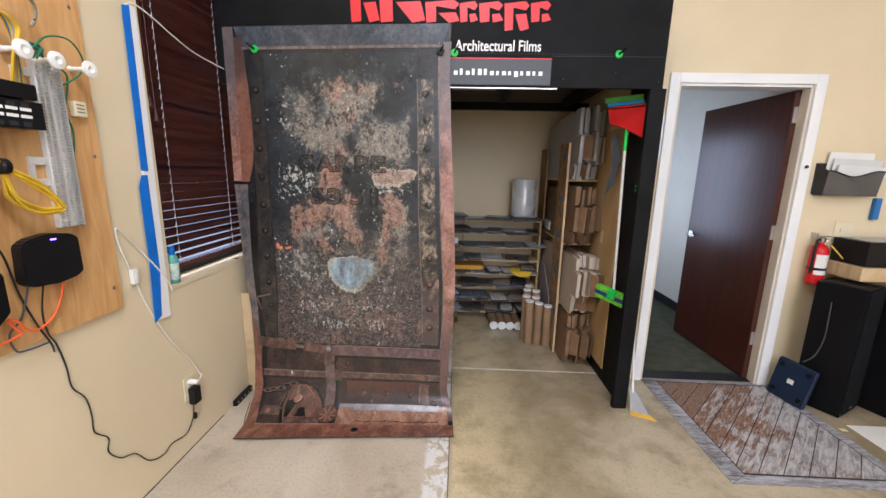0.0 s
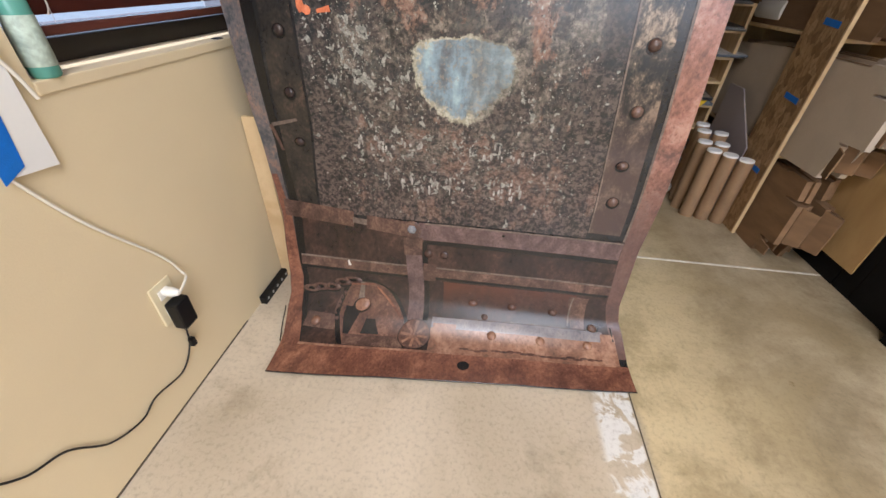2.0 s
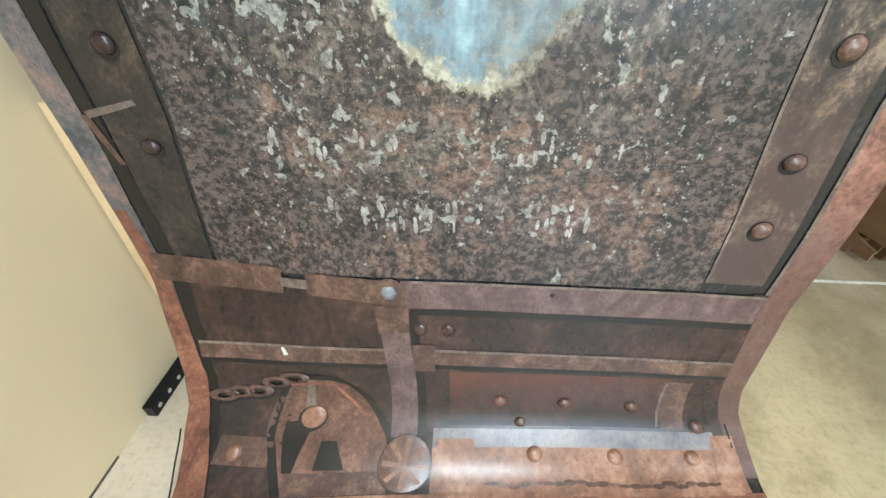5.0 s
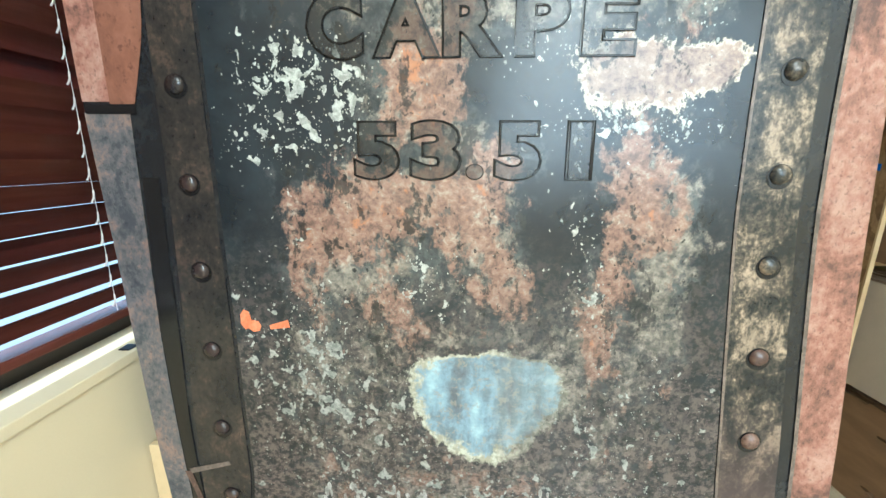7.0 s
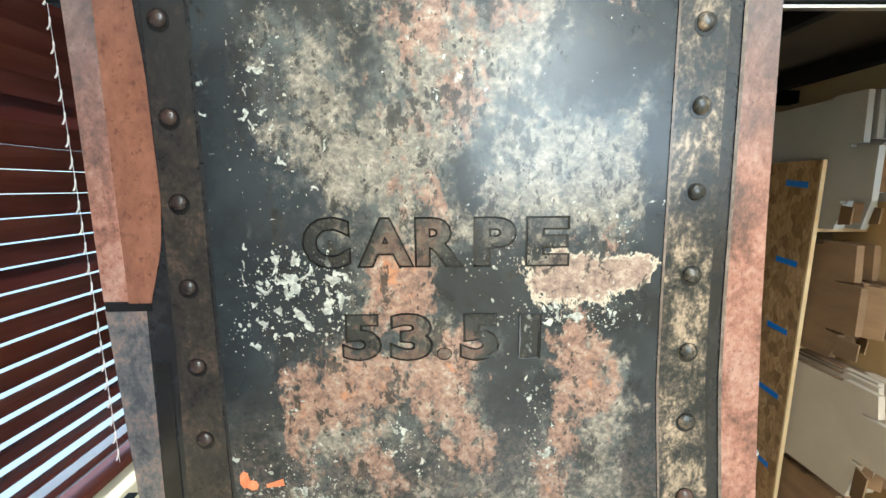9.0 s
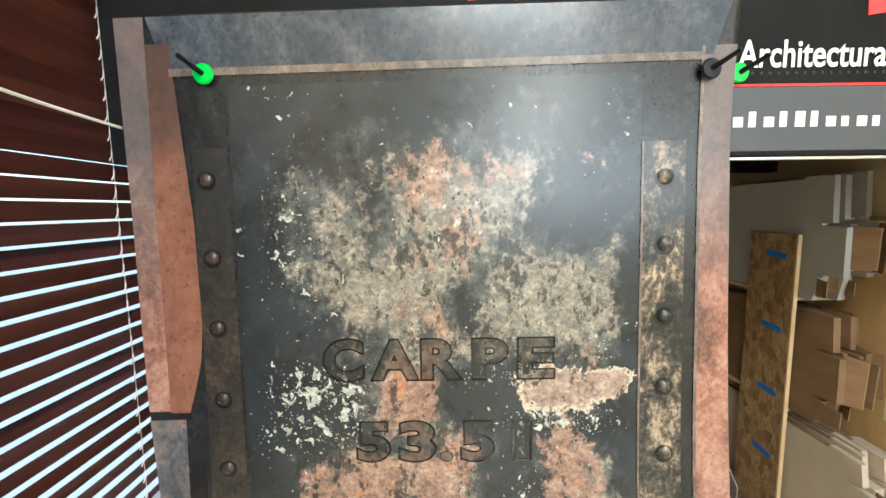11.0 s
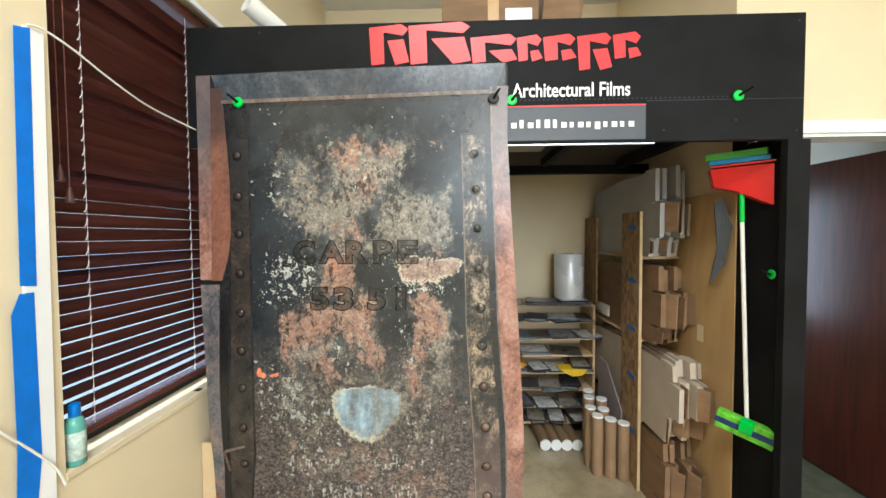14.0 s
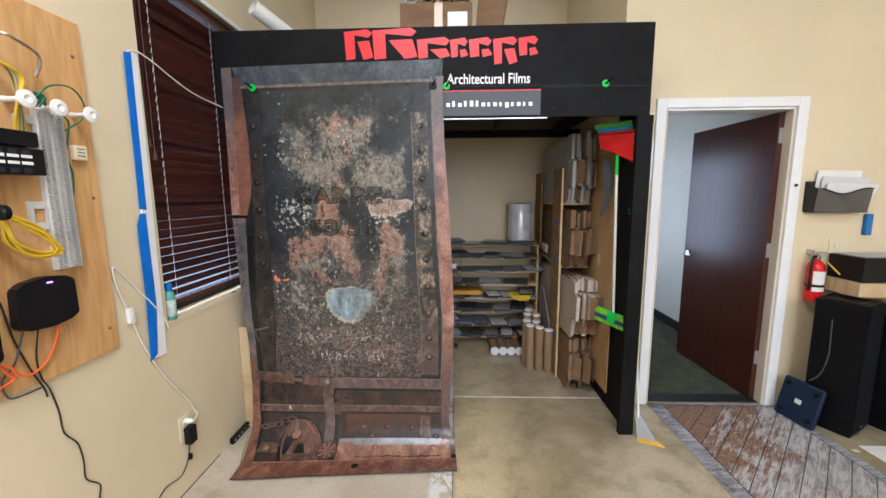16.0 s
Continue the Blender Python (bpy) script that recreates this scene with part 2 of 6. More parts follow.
def lathe(bm, profile, at, axis="z", seg=20):
    """A body of revolution from (radius, height) pairs, about an axis through the point at."""
    rings = []
    for r, h in profile:
        ring = []
        for k in range(seg):
            c, s = math.cos(2 * math.pi * k / seg) * r, math.sin(2 * math.pi * k / seg) * r
            p = {"z": (c, s, h), "x": (h, c, s), "y": (c, h, s)}[axis]
            ring.append(bm.verts.new(Vector(at) + Vector(p)))
        rings.append(ring)
    for q, w in zip(rings, rings[1:]):
        for k in range(seg):
            bm.faces.new((q[k], q[(k + 1) % seg], w[(k + 1) % seg], w[k]))
    for ring in (rings[0], rings[-1]):
        bm.faces.new(ring)
    bmesh.ops.recalc_face_normals(bm, faces=bm.faces)
    return bm


def prism(bm, poly, off, m=None):
    """A flat outline, given in 3D, with thickness off (a vector)."""
    a = [bm.verts.new(Vector(p)) for p in poly]
    b = [bm.verts.new(Vector(p) + Vector(off)) for p in poly]
    bm.faces.new(a)
    bm.faces.new(b[::-1])
    for i in range(len(a)):
        j = (i + 1) % len(a)
        bm.faces.new((a[i], b[i], b[j], a[j]))
    bmesh.ops.recalc_face_normals(bm, faces=bm.faces)
    return bm


def mesh_of(name, bm, material, smooth=False):
    me = bpy.data.meshes.new(name)
    bm.to_mesh(me)
    bm.free()
    me.materials.append(material)
    if smooth:
        me.shade_smooth()
        if hasattr(me, "set_sharp_from_angle"):
            me.set_sharp_from_angle(angle=radians(40))
    return me


def thing(name, label, category, group="", kind="", at=(0, 0, 0)):
    ob = new(name)
    ob.location = at
    ob.empty_display_size = 0.1
    return tagged(ob, label, category, group, kind)


def part(name, bm, material, parent, label="", smooth=False):
    ob = new(name, mesh_of(name, bm, material, smooth))
    ob.parent = parent
    ob.matrix_parent_inverse = Matrix.Translation(-Vector(parent.location)) if parent.type == "EMPTY" and parent.parent is None else Matrix()
    if label:
        tagged(ob, label)
    return ob


def solid(name, bm, material, label="", category="", group="", kind="", smooth=False):
    return tagged(new(name, mesh_of(name, bm, material, smooth)), label, category, group, kind)


def setting(name, bm, material, label=""):
    return tagged(new(name, mesh_of(name, bm, material)), label, "", "", "structure")


# ---- the large structure ----
WX, NX, EX = -1.29, 1.18, 4.6           # west wall, side of the nook, east wall
DY, BY, SY = 3.765, 5.15, -3.0          # door wall, back of the nook, south wall
WIN = (2.86, 3.80, 0.90, 2.56)          # window in the west wall: y, y, z, z
DOOR = (1.463, 2.29, 2.05)              # door opening: x, x, z

bm = bmesh.new()
box(bm, WX - 0.02, EX, SY, DY + 0.13, -0.12, 0)
box(bm, WX - 0.02, NX, DY + 0.13, BY, -0.12, 0)
setting("floor", bm, M_CONC, "polished stained concrete floor, paler by the window wall")
setting("floor_office", boxed(NX, 2.75, DY + 0.13, 7.5, -0.12, 0.002), M_CARPET, "dark olive carpet of the office")
bm = bmesh.new()
y0, y1, z0, z1 = WIN
box(bm, WX - 0.2, WX, SY - 0.15, y0, 0, CEIL)
box(bm, WX - 0.2, WX, y1, BY + 0.15, 0, CEIL)
box(bm, WX - 0.2, WX, y0, y1, 0, z0)
box(bm, WX - 0.2, WX, y0, y1, z1, CEIL)
setting("wall_west", bm, M_WALL, "warm beige painted wall with a window")
setting("wall_nook_back", boxed(WX, NX + 0.12, BY, BY + 0.15, 0, CEIL), M_WALL, "beige painted back wall of the storage nook")
setting("wall_nook_side", boxed(NX, NX + 0.1, DY + 0.12, BY, 0, CEIL), M_WALL, "beige painted side wall of the nook")
bm = bmesh.new()
box(bm, NX, DOOR[0], DY, DY + 0.12, 0, CEIL)
box(bm, DOOR[1], EX, DY, DY + 0.12, 0, CEIL)
box(bm, DOOR[0], DOOR[1], DY, DY + 0.12, DOOR[2], CEIL)
setting("wall_north", bm, M_WALL, "beige painted wall with the office doorway")
setting("wall_south", boxed(WX, EX, SY - 0.15, SY, 0, CEIL), M_WALL, "beige painted wall")
setting("wall_east", boxed(EX, EX + 0.15, SY, DY + 0.12, 0, CEIL), M_WALL, "beige painted wall")
setting("wall_office_east", boxed(2.55, 2.75, DY + 0.12, 7.5, 0, CEIL), M_OFFICE, "pale office wall lit by daylight")
setting("wall_office_back", boxed(NX, 2.75, 7.5, 7.65, 0, CEIL), M_OFFICE, "pale office wall")
setting("wall_office_west", boxed(NX + 0.0, NX + 0.1, BY + 0.15, 7.5, 0, CEIL), M_OFFICE, "pale office wall")
setting("ceiling", boxed(WX - 0.2, EX + 0.15, SY - 0.15, 7.65, CEIL, CEIL + 0.1), M_CEIL, "white ceiling")
setting("baseboard", boxed(2.538, 2.55, DY + 0.12, 7.5, 0.002, 0.10), M_BASE, "dark vinyl baseboard of the office")

# ---- the hanging print ----
# Print coordinates: u runs along x, v down the film from its top edge.
TOPZ, SHY = 2.262, 3.385


# How the film hangs: v along the print, its height, and how far it stands forward at the west and east edges.
HANG_V = (0.0, 0.9, 1.15, 1.31, 1.477, 1.575, 1.647, 1.785, 1.95, 2.115, 2.22, 2.30, 2.36, 2.43, 2.50, 2.555, 2.62)
HANG_Z = (TOPZ, 1.365, 1.122, 0.962, 0.802, 0.706, 0.652, 0.540, 0.378, 0.228, 0.165, 0.110, 0.068, 0.030, 0.014, 0.010, 0.012)
HANG_Y = (0.0, 0.004, 0.014, 0.026, 0.037, 0.045, 0.054, 0.066, 0.082, 0.114, 0.132, 0.152, 0.184, 0.243, 0.293, 0.335, 0.410)
PULL = (1.0, 1.0, 0.995, 0.987, 0.982, 0.975, 0.966, 0.953, 0.925, 0.922, 0.918, 0.935, 0.965, 0.982, 0.988, 0.992, 0.995)
VEND = 2.62


def surf(u, v, off=0.0):
    """The place in the world of a point of the print, off metres in front of it."""
    f = min(1, max(0, (u + 1.11) / 1.2))

    def at(w):
        front = float(np.interp(w, HANG_V, HANG_Y))
        return np.array((SHY - front * (0.72 + 0.30 * f + (0.40 - 0.54 * f) * min(1, max(0, (w - 1.8) / 0.5))), float(np.interp(w, HANG_V, HANG_Z))))
    p, d = (at(v - 0.02) + at(v) + at(v + 0.02)) / 3, at(v + 0.03) - at(v - 0.03)
    n = Vector((0, d[1], -d[0])).normalized()
    x = -0.47 + (u + 0.47) * float(np.interp(v, HANG_V, PULL))
    wave = 0.004 * math.sin(u * 7 + v * 2) * min(1, v)
    return Vector((x, p[0] + min(0, wave), p[1])) + n * off


def west_u(v):
    return float(np.interp(v, [0, 0.45, 0.875, 1.3, 1.68, 2.06, 2.23, 2.37, 2.45, 2.63], [-1.238, -1.236, -1.24, -1.226, -1.208, -1.208, -1.195, -1.155, -1.128, -1.112]))


def east_u(v):
    return float(np.interp(v, [0, 0.25, 0.69, 1.06, 1.38, 1.6, 1.9, 2.2, 2.63], [0.034, 0.024, 0.046, 0.07, 0.09, 0.10, 0.105, 0.10, 0.104]))


def top_v(u):
    """The top edge hangs a little lower at its west end."""
    return 0.032 * (1 - (u + 1.24) / 1.27) * (1.0)


# Where the printed plate is chalked, rusted, black, scabbed and flaked: u, v, half width, half height, amount.
GREY_BLOBS = [(-0.84, 0.42, 0.13, 0.09, 0.48), (-0.57, 0.31, 0.20, 0.06, 0.55), (-0.55, 0.42, 0.15, 0.12, 0.80), (-0.36, 0.40, 0.05, 0.12, 0.55), (-0.84, 0.56, 0.10, 0.10, 0.55), (-0.66, 0.60, 0.16, 0.11, 0.85),
              (-0.34, 0.62, 0.20, 0.10, 0.82), (-0.22, 0.55, 0.06, 0.12, 0.62), (-0.90, 0.68, 0.06, 0.10, 0.30), (-0.55, 0.74, 0.30, 0.05, 0.50), (-0.72, 0.86, 0.05, 0.07, 0.55), (-0.58, 0.96, 0.12, 0.05, 0.5), (-0.70, 1.02, 0.20, 0.05, 0.5),
              (-0.80, 1.16, 0.12, 0.10, 0.5), (-0.22, 1.12, 0.08, 0.22, 0.70), (-0.57, 1.20, 0.10, 0.12, 0.5), (-0.82, 1.38, 0.16, 0.16, 0.42), (-0.28, 1.40, 0.14, 0.22, 0.34), (-0.56, 1.62, 0.36, 0.14, 0.38), (-0.40, 1.28, 0.05, 0.2, 0.5)]
RUST_BLOBS = [(-0.58, 0.36, 0.10, 0.09, 0.55), (-0.56, 0.47, 0.06, 0.10, 0.5), (-0.27, 0.33, 0.05, 0.03, 0.5), (-0.67, 0.85, 0.09, 0.09, 0.85), (-0.57, 0.87, 0.05, 0.06, 0.6), (-0.60, 0.72, 0.05, 0.08, 0.5), (-0.74, 1.05, 0.20, 0.08, 0.80), (-0.58, 1.04, 0.10, 0.10, 0.80), (-0.86, 1.10, 0.08, 0.10, 0.65), (-0.53, 1.17, 0.05, 0.09, 0.72),
              (-0.29, 1.02, 0.075, 0.10, 0.80), (-0.33, 1.14, 0.04, 0.10, 0.6), (-0.345, 1.30, 0.022, 0.07, 0.75), (-0.72, 1.25, 0.10, 0.08, 0.4), (-0.55, 1.66, 0.10, 0.10, 0.55), (-0.30, 1.75, 0.22, 0.12, 0.55), (-0.70, 1.62, 0.14, 0.06, 0.45), (-0.60, 1.85, 0.3, 0.05, 0.35)]
DARK_BLOBS = [(-0.475, 0.85, 0.075, 0.055, 1.1), (-0.99, 1.0, 0.045, 0.8, 0.9), (-0.165, 1.0, 0.03, 0.7, 0.7), (-0.29, 0.435, 0.085, 0.06, 0.9), (-0.43, 1.06, 0.05, 0.09, 0.75), (-0.90, 0.84, 0.10, 0.10, 0.9), (-0.90, 0.72, 0.09, 0.07, 0.6), (-0.20, 0.93, 0.05, 0.07, 0.7), (-0.53, 0.64, 0.025, 0.06, 0.5),
              (-0.95, 1.15, 0.03, 0.05, 0.6), (-0.60, 0.20, 0.5, 0.07, 0.5), (-0.60, 1.24, 0.08, 0.03, 0.4), (-0.80, 0.83, 0.05, 0.06, 0.5)]
PALE_BLOBS = [(-0.335, 0.835, 0.075, 0.048, 1.0), (-0.235, 0.825, 0.055, 0.032, 0.9), (-0.19, 0.808, 0.03, 0.018, 0.8), (-0.39, 0.85, 0.03, 0.03, 0.7), (-0.37, 0.70, 0.03, 0.06, 0.35)]
FLAKE_BLOBS = [(-0.91, 0.84, 0.05, 0.035, 0.95), (-0.85, 0.83, 0.07, 0.045, 0.8), (-0.90, 0.91, 0.08, 0.045, 0.8), (-0.80, 0.885, 0.035, 0.05, 0.80), (-0.845, 0.93, 0.03, 0.02, 0.9), (-0.50, 0.79, 0.05, 0.025, 0.6), (-0.31, 0.905, 0.09, 0.022, 0.85), (-0.44, 0.905, 0.02, 0.03, 0.7), (-0.24, 0.74, 0.04, 0.04, 0.4), (-0.91, 0.50, 0.05, 0.14, 0.34),
               (-0.665, 1.195, 0.045, 0.045, 0.72), (-0.39, 1.10, 0.018, 0.05, 0.75), (-0.38, 1.22, 0.03, 0.06, 0.5), (-0.88, 1.36, 0.10, 0.12, 0.68), (-0.80, 1.48, 0.14, 0.12, 0.60), (-0.36, 1.46, 0.06, 0.1, 0.45), (-0.56, 0.46, 0.03, 0.05, 0.42), (-0.56, 1.64, 0.34, 0.06, 0.56), (-0.60, 1.77, 0.28, 0.05, 0.60), (-0.85, 1.70, 0.10, 0.16, 0.45), (-0.22, 1.72, 0.05, 0.10, 0.45), (-0.26, 1.50, 0.08, 0.12, 0.32)]


def blobs(rows, u, v):
    best = 0.0
    for x, y, rx, ry, a in rows:
        d = ((u - x) / rx) ** 2 + ((v - y) / ry) ** 2
        best = max(best, a * math.exp(-0.62 * d))
    return best


def blue_amount(u, v):
    """The scraped patch that shows the older blue paint: a flat top, a ragged round bottom."""
    d = ((u + 0.545) / 0.135) ** 2 + (max(0, v - 1.36) / 0.165) ** 2 + (max(0, 1.36 - v) / 0.04) ** 2
    return max(0.0, 1.25 - d * 0.75)


def print_mesh(name, rows, off, material, step=0.02, cols=4):
    """A piece of the print between rows of (v, u west, u east), laid on the film, off metres proud."""
    vs = [r[0] for r in rows]
    n = max(2, int((vs[-1] - vs[0]) / step) + 1)
    verts, faces, uvs = [], [], []
    for i in range(n):
        v = vs[0] + (vs[-1] - vs[0]) * i / (n - 1)
        a = float(np.interp(v, vs, [r[1] for r in rows]))
        b = float(np.interp(v, vs, [r[2] for r in rows]))
        for k in range(cols + 1):
            u = a + (b - a) * k / cols
            w = v + (top_v(u) * max(0, 1 - v / 0.6))
            verts.append(surf(u, w, off))
            uvs.append((u, v))
    for i in range(n - 1):
        for k in range(cols):
            q = i * (cols + 1) + k
            faces.append((q, q + cols + 1, q + cols + 2, q + 1))
    return finish_print(name, verts, faces, uvs, material)


def finish_print(name, verts, faces, uvs, material):
    me = bpy.data.meshes.new(name)
    me.from_pydata([tuple(p) for p in verts], [], faces)
    layer = me.uv_layers.new(name="print")
    for loop in me.loops:
        layer.data[loop.index].uv = uvs[loop.vertex_index]
    for key, fn in (("grey", lambda u, v: blobs(GREY_BLOBS, u, v) - blobs(DARK_BLOBS, u, v)), ("rust", lambda u, v: blobs(RUST_BLOBS, u, v) - blobs(DARK_BLOBS, u, v)), ("pale", lambda u, v: blobs(PALE_BLOBS, u, v)), ("flake", lambda u, v: blobs(FLAKE_BLOBS, u, v)), ("blue", blue_amount)):
        at = me.attributes.new(key, "FLOAT", "POINT")
        at.data.foreach_set("value", [fn(u, v) for u, v in uvs])
    me.materials.append(material)
    me.shade_smooth()
    return me


def uv_of(nt, stretch=(1, 1, 1)):
    n = nt.nodes.new("ShaderNodeUVMap")
    n.uv_map = "print"
    mp = nt.nodes.new("ShaderNodeMapping")
    mp.inputs["Scale"].default_value = stretch
    nt.links.new(n.outputs[0], mp.inputs["Vector"])
    return mp.outputs[0]


def attr(nt, name):
    n = nt.nodes.new("ShaderNodeAttribute")
    n.attribute_name = name
    return n.outputs["Fac"]


def film_gloss(nt, b, fine, rough=0.27):
    b.inputs["Roughness"].default_value = rough
    b.inputs["Specular IOR Level"].default_value = 0.52
    bump(nt, b, fine, 0.05, 0.001)


def make_plate_print(name, ink=1.0):
    """The printed plate: black paint, chalk, rust, scabs and flakes in crisp islands; ink darkens the stamped letters."""
    m, nt, b = nodes_of(name)
    flat = uv_of(nt)
    nz = add(nt, "TexNoise", Scale=26.0, Detail=4.0, Roughness=0.6)
    nt.links.new(flat, nz.inputs["Vector"])
    warp = nt.nodes.new("ShaderNodeMix")
    warp.data_type = "VECTOR"
    warp.inputs[0].default_value = 0.016
    nt.links.new(flat, warp.inputs[4])
    nt.links.new(nz.outputs["Color"], warp.inputs[5])
    uv = warp.outputs[1]

    def shifted(x, y, stretch=(1, 1, 1)):
        mp = nt.nodes.new("ShaderNodeMapping")
        mp.inputs["Location"].default_value, mp.inputs["Scale"].default_value = (x, y, 0), stretch
        nt.links.new(uv, mp.inputs["Vector"])
        return mp.outputs[0]

    def ragged(x, y, broad, small, tall=0.8):
        vec = shifted(x, y, (1, tall, 1))
        n1 = noise_tex(nt, vec, broad, 10, 0.70, 0.2)
        n2 = noise_tex(nt, vec, small, 7, 0.68, 0.1)
        return calc(nt, "ADD", calc(nt, "MULTIPLY_ADD", n1, 2.6, -1.3), calc(nt, "MULTIPLY_ADD", n2, 1.7, -0.85))

    big = noise_tex(nt, flat, 5, 5, 0.6, 0.3)
    mid = noise_tex(nt, shifted(3, 1), 30, 8, 0.7, 0.2)
    fine = noise_tex(nt, uv, 85, 6, 0.68, 0.2)
    dust_n = noise_tex(nt, flat, 240, 4, 0.7)
    sep = nt.nodes.new("ShaderNodeSeparateXYZ")
    nt.links.new(flat, sep.inputs[0])
    down = sep.outputs[1]
    col = mix(nt, where(nt, big, 0.35, 0.65), (0.010, 0.0125, 0.0155), (0.022, 0.028, 0.034))
    # smoky grey bloom on the black
    smoke = ragged(5, 2, 9, 34)
    col = mix(nt, calc(nt, "MULTIPLY", where(nt, calc(nt, "ADD", calc(nt, "MULTIPLY", attr(nt, "grey"), 0.8), smoke), -0.10, 0.75), 0.72), col, (0.108, 0.120, 0.118))
    # brown weathering low on the plate
    low = where(nt, calc(nt, "MULTIPLY_ADD", big, 0.4, down), 1.20, 1.75)
    col = mix(nt, calc(nt, "MULTIPLY", low, where(nt, mid, 0.36, 0.58)), col, mix(nt, where(nt, fine, 0.44, 0.56), (0.042, 0.036, 0.033), (0.115, 0.090, 0.080)))
    # chalked paint in ragged islands
    k = where(nt, calc(nt, "ADD", attr(nt, "grey"), ragged(0, 0, 11, 42)), 0.24, 0.62)
    chalk = ramp(nt, calc(nt, "MULTIPLY_ADD", fine, 0.6, calc(nt, "MULTIPLY", mid, 0.4)), [(0.36, (0.075, 0.073, 0.062)), (0.46, (0.165, 0.148, 0.122)), (0.54, (0.275, 0.240, 0.195)), (0.64, (0.45, 0.40, 0.335))])
    col = mix(nt, calc(nt, "MULTIPLY", k, 0.78), col, chalk)
    # rust, pink in the main, orange at its heart
    rust_field = calc(nt, "ADD", attr(nt, "rust"), ragged(7, 3, 10, 38, 0.7))
    k = where(nt, rust_field, 0.28, 0.56)
    rusty = ramp(nt, calc(nt, "MULTIPLY_ADD", fine, 0.5, calc(nt, "MULTIPLY", mid, 0.5)), [(0.34, (0.075, 0.052, 0.045)), (0.44, (0.185, 0.112, 0.086)), (0.51, (0.29, 0.168, 0.122)), (0.57, (0.335, 0.235, 0.18)), (0.64, (0.45, 0.40, 0.33))])
    col = mix(nt, calc(nt, "MULTIPLY", k, 0.86), col, rusty)
    hot = calc(nt, "MULTIPLY", where(nt, rust_field, 0.75, 1.05), where(nt, noise_tex(nt, shifted(1, 8), 26, 6, 0.66), 0.49, 0.58))
    col = mix(nt, calc(nt, "MULTIPLY", hot, 0.75), col, (0.44, 0.185, 0.085))
    # pale scab by the letters, with a bright broken rim
    scab = calc(nt, "ADD", attr(nt, "pale"), calc(nt, "MULTIPLY", ragged(2, 6, 14, 60), 0.42))
    col = mix(nt, where(nt, scab, 0.34, 0.40), col, (0.50, 0.43, 0.34))
    col = mix(nt, where(nt, scab, 0.40, 0.50), col, ramp(nt, calc(nt, "MULTIPLY_ADD", fine, 0.5, calc(nt, "MULTIPLY", mid, 0.5)), [(0.38, (0.10, 0.072, 0.062)), (0.46, (0.22, 0.155, 0.128)), (0.54, (0.31, 0.225, 0.18)), (0.64, (0.46, 0.39, 0.31))]))
    foot = where(nt, calc(nt, "MULTIPLY_ADD", big, 0.4, down), 1.55, 2.05)
    col = mix(nt, calc(nt, "MULTIPLY", foot, 0.45), col, mix(nt, where(nt, fine, 0.42, 0.58), (0.030, 0.023, 0.024), (0.155, 0.100, 0.098)))
    # black bared again between the scales
    k = where(nt, calc(nt, "ADD", ragged(4, 9, 20, 70, 0.6), calc(nt, "MULTIPLY", attr(nt, "grey"), 0.12)), 0.20, 0.36)
    col = mix(nt, calc(nt, "MULTIPLY", k, 0.85), col, mix(nt, where(nt, mid, 0.4, 0.6), (0.013, 0.014, 0.014), (0.036, 0.036, 0.033)))
    # round chips, pale and dark
    for size, key, gain, floor_, pale in ((120.0, "flake", 0.44, -0.04, True), (260.0, "flake", 0.62, -0.01, True), (150.0, "grey", 0.12, 0.02, False), (95.0, "rust", 0.10, 0.0, False)):
        vo = add(nt, "TexVoronoi", Scale=size, Randomness=1.0)
        nt.links.new(shifted(size, 0, (1, 0.75, 1)), vo.inputs["Vector"])
        sc = nt.nodes.new("ShaderNodeSeparateColor")
        nt.links.new(vo.outputs["Color"], sc.inputs[0])
        chance = calc(nt, "MULTIPLY_ADD", attr(nt, key), gain, calc(nt, "MULTIPLY_ADD", mid, 0.3, floor_ - 0.15))
        pick = calc(nt, "LESS_THAN", sc.outputs[0], chance)
        reach = calc(nt, "MULTIPLY_ADD", sc.outputs[2], 0.30, 0.14)
        spot = calc(nt, "MULTIPLY", pick, where(nt, calc(nt, "SUBTRACT", reach, vo.outputs["Distance"]), 0.0, 0.07))
        tone = mix(nt, sc.outputs[1], (0.20, 0.205, 0.18), (0.50, 0.51, 0.46)) if pale else (0.016, 0.017, 0.017)
        col = mix(nt, calc(nt, "MULTIPLY", spot, 0.9), col, tone)
    # white flakes with round edges
    n_flake = noise_tex(nt, shifted(0.3, 0.1, (1, 0.85, 1)), 46, 3, 0.5, 0.4)
    k = where(nt, calc(nt, "ADD", attr(nt, "flake"), calc(nt, "MULTIPLY_ADD", n_flake, 4.4, -2.2)), 0.92, 1.02)
    col = mix(nt, calc(nt, "MULTIPLY", k, 0.92), col, mix(nt, where(nt, fine, 0.38, 0.62), (0.24, 0.25, 0.225), (0.52, 0.53, 0.485)))
    col = mix(nt, calc(nt, "MULTIPLY", low, 0.46), col, mix(nt, where(nt, calc(nt, "MULTIPLY_ADD", fine, 0.7, calc(nt, "MULTIPLY", mid, 0.3)), 0.44, 0.57), (0.019, 0.019, 0.018), (0.092, 0.076, 0.067)))
    # fine grain over all
    col = mix(nt, calc(nt, "MULTIPLY", where(nt, dust_n, 0.56, 0.70), 0.30), col, (0.016, 0.016, 0.015))
    # blue patch: a straight cream lip above, cream on its west and lower rim, worn away eastward
    d = calc(nt, "ADD", attr(nt, "blue"), calc(nt, "MULTIPLY", ragged(8, 4, 16, 60), 0.42))
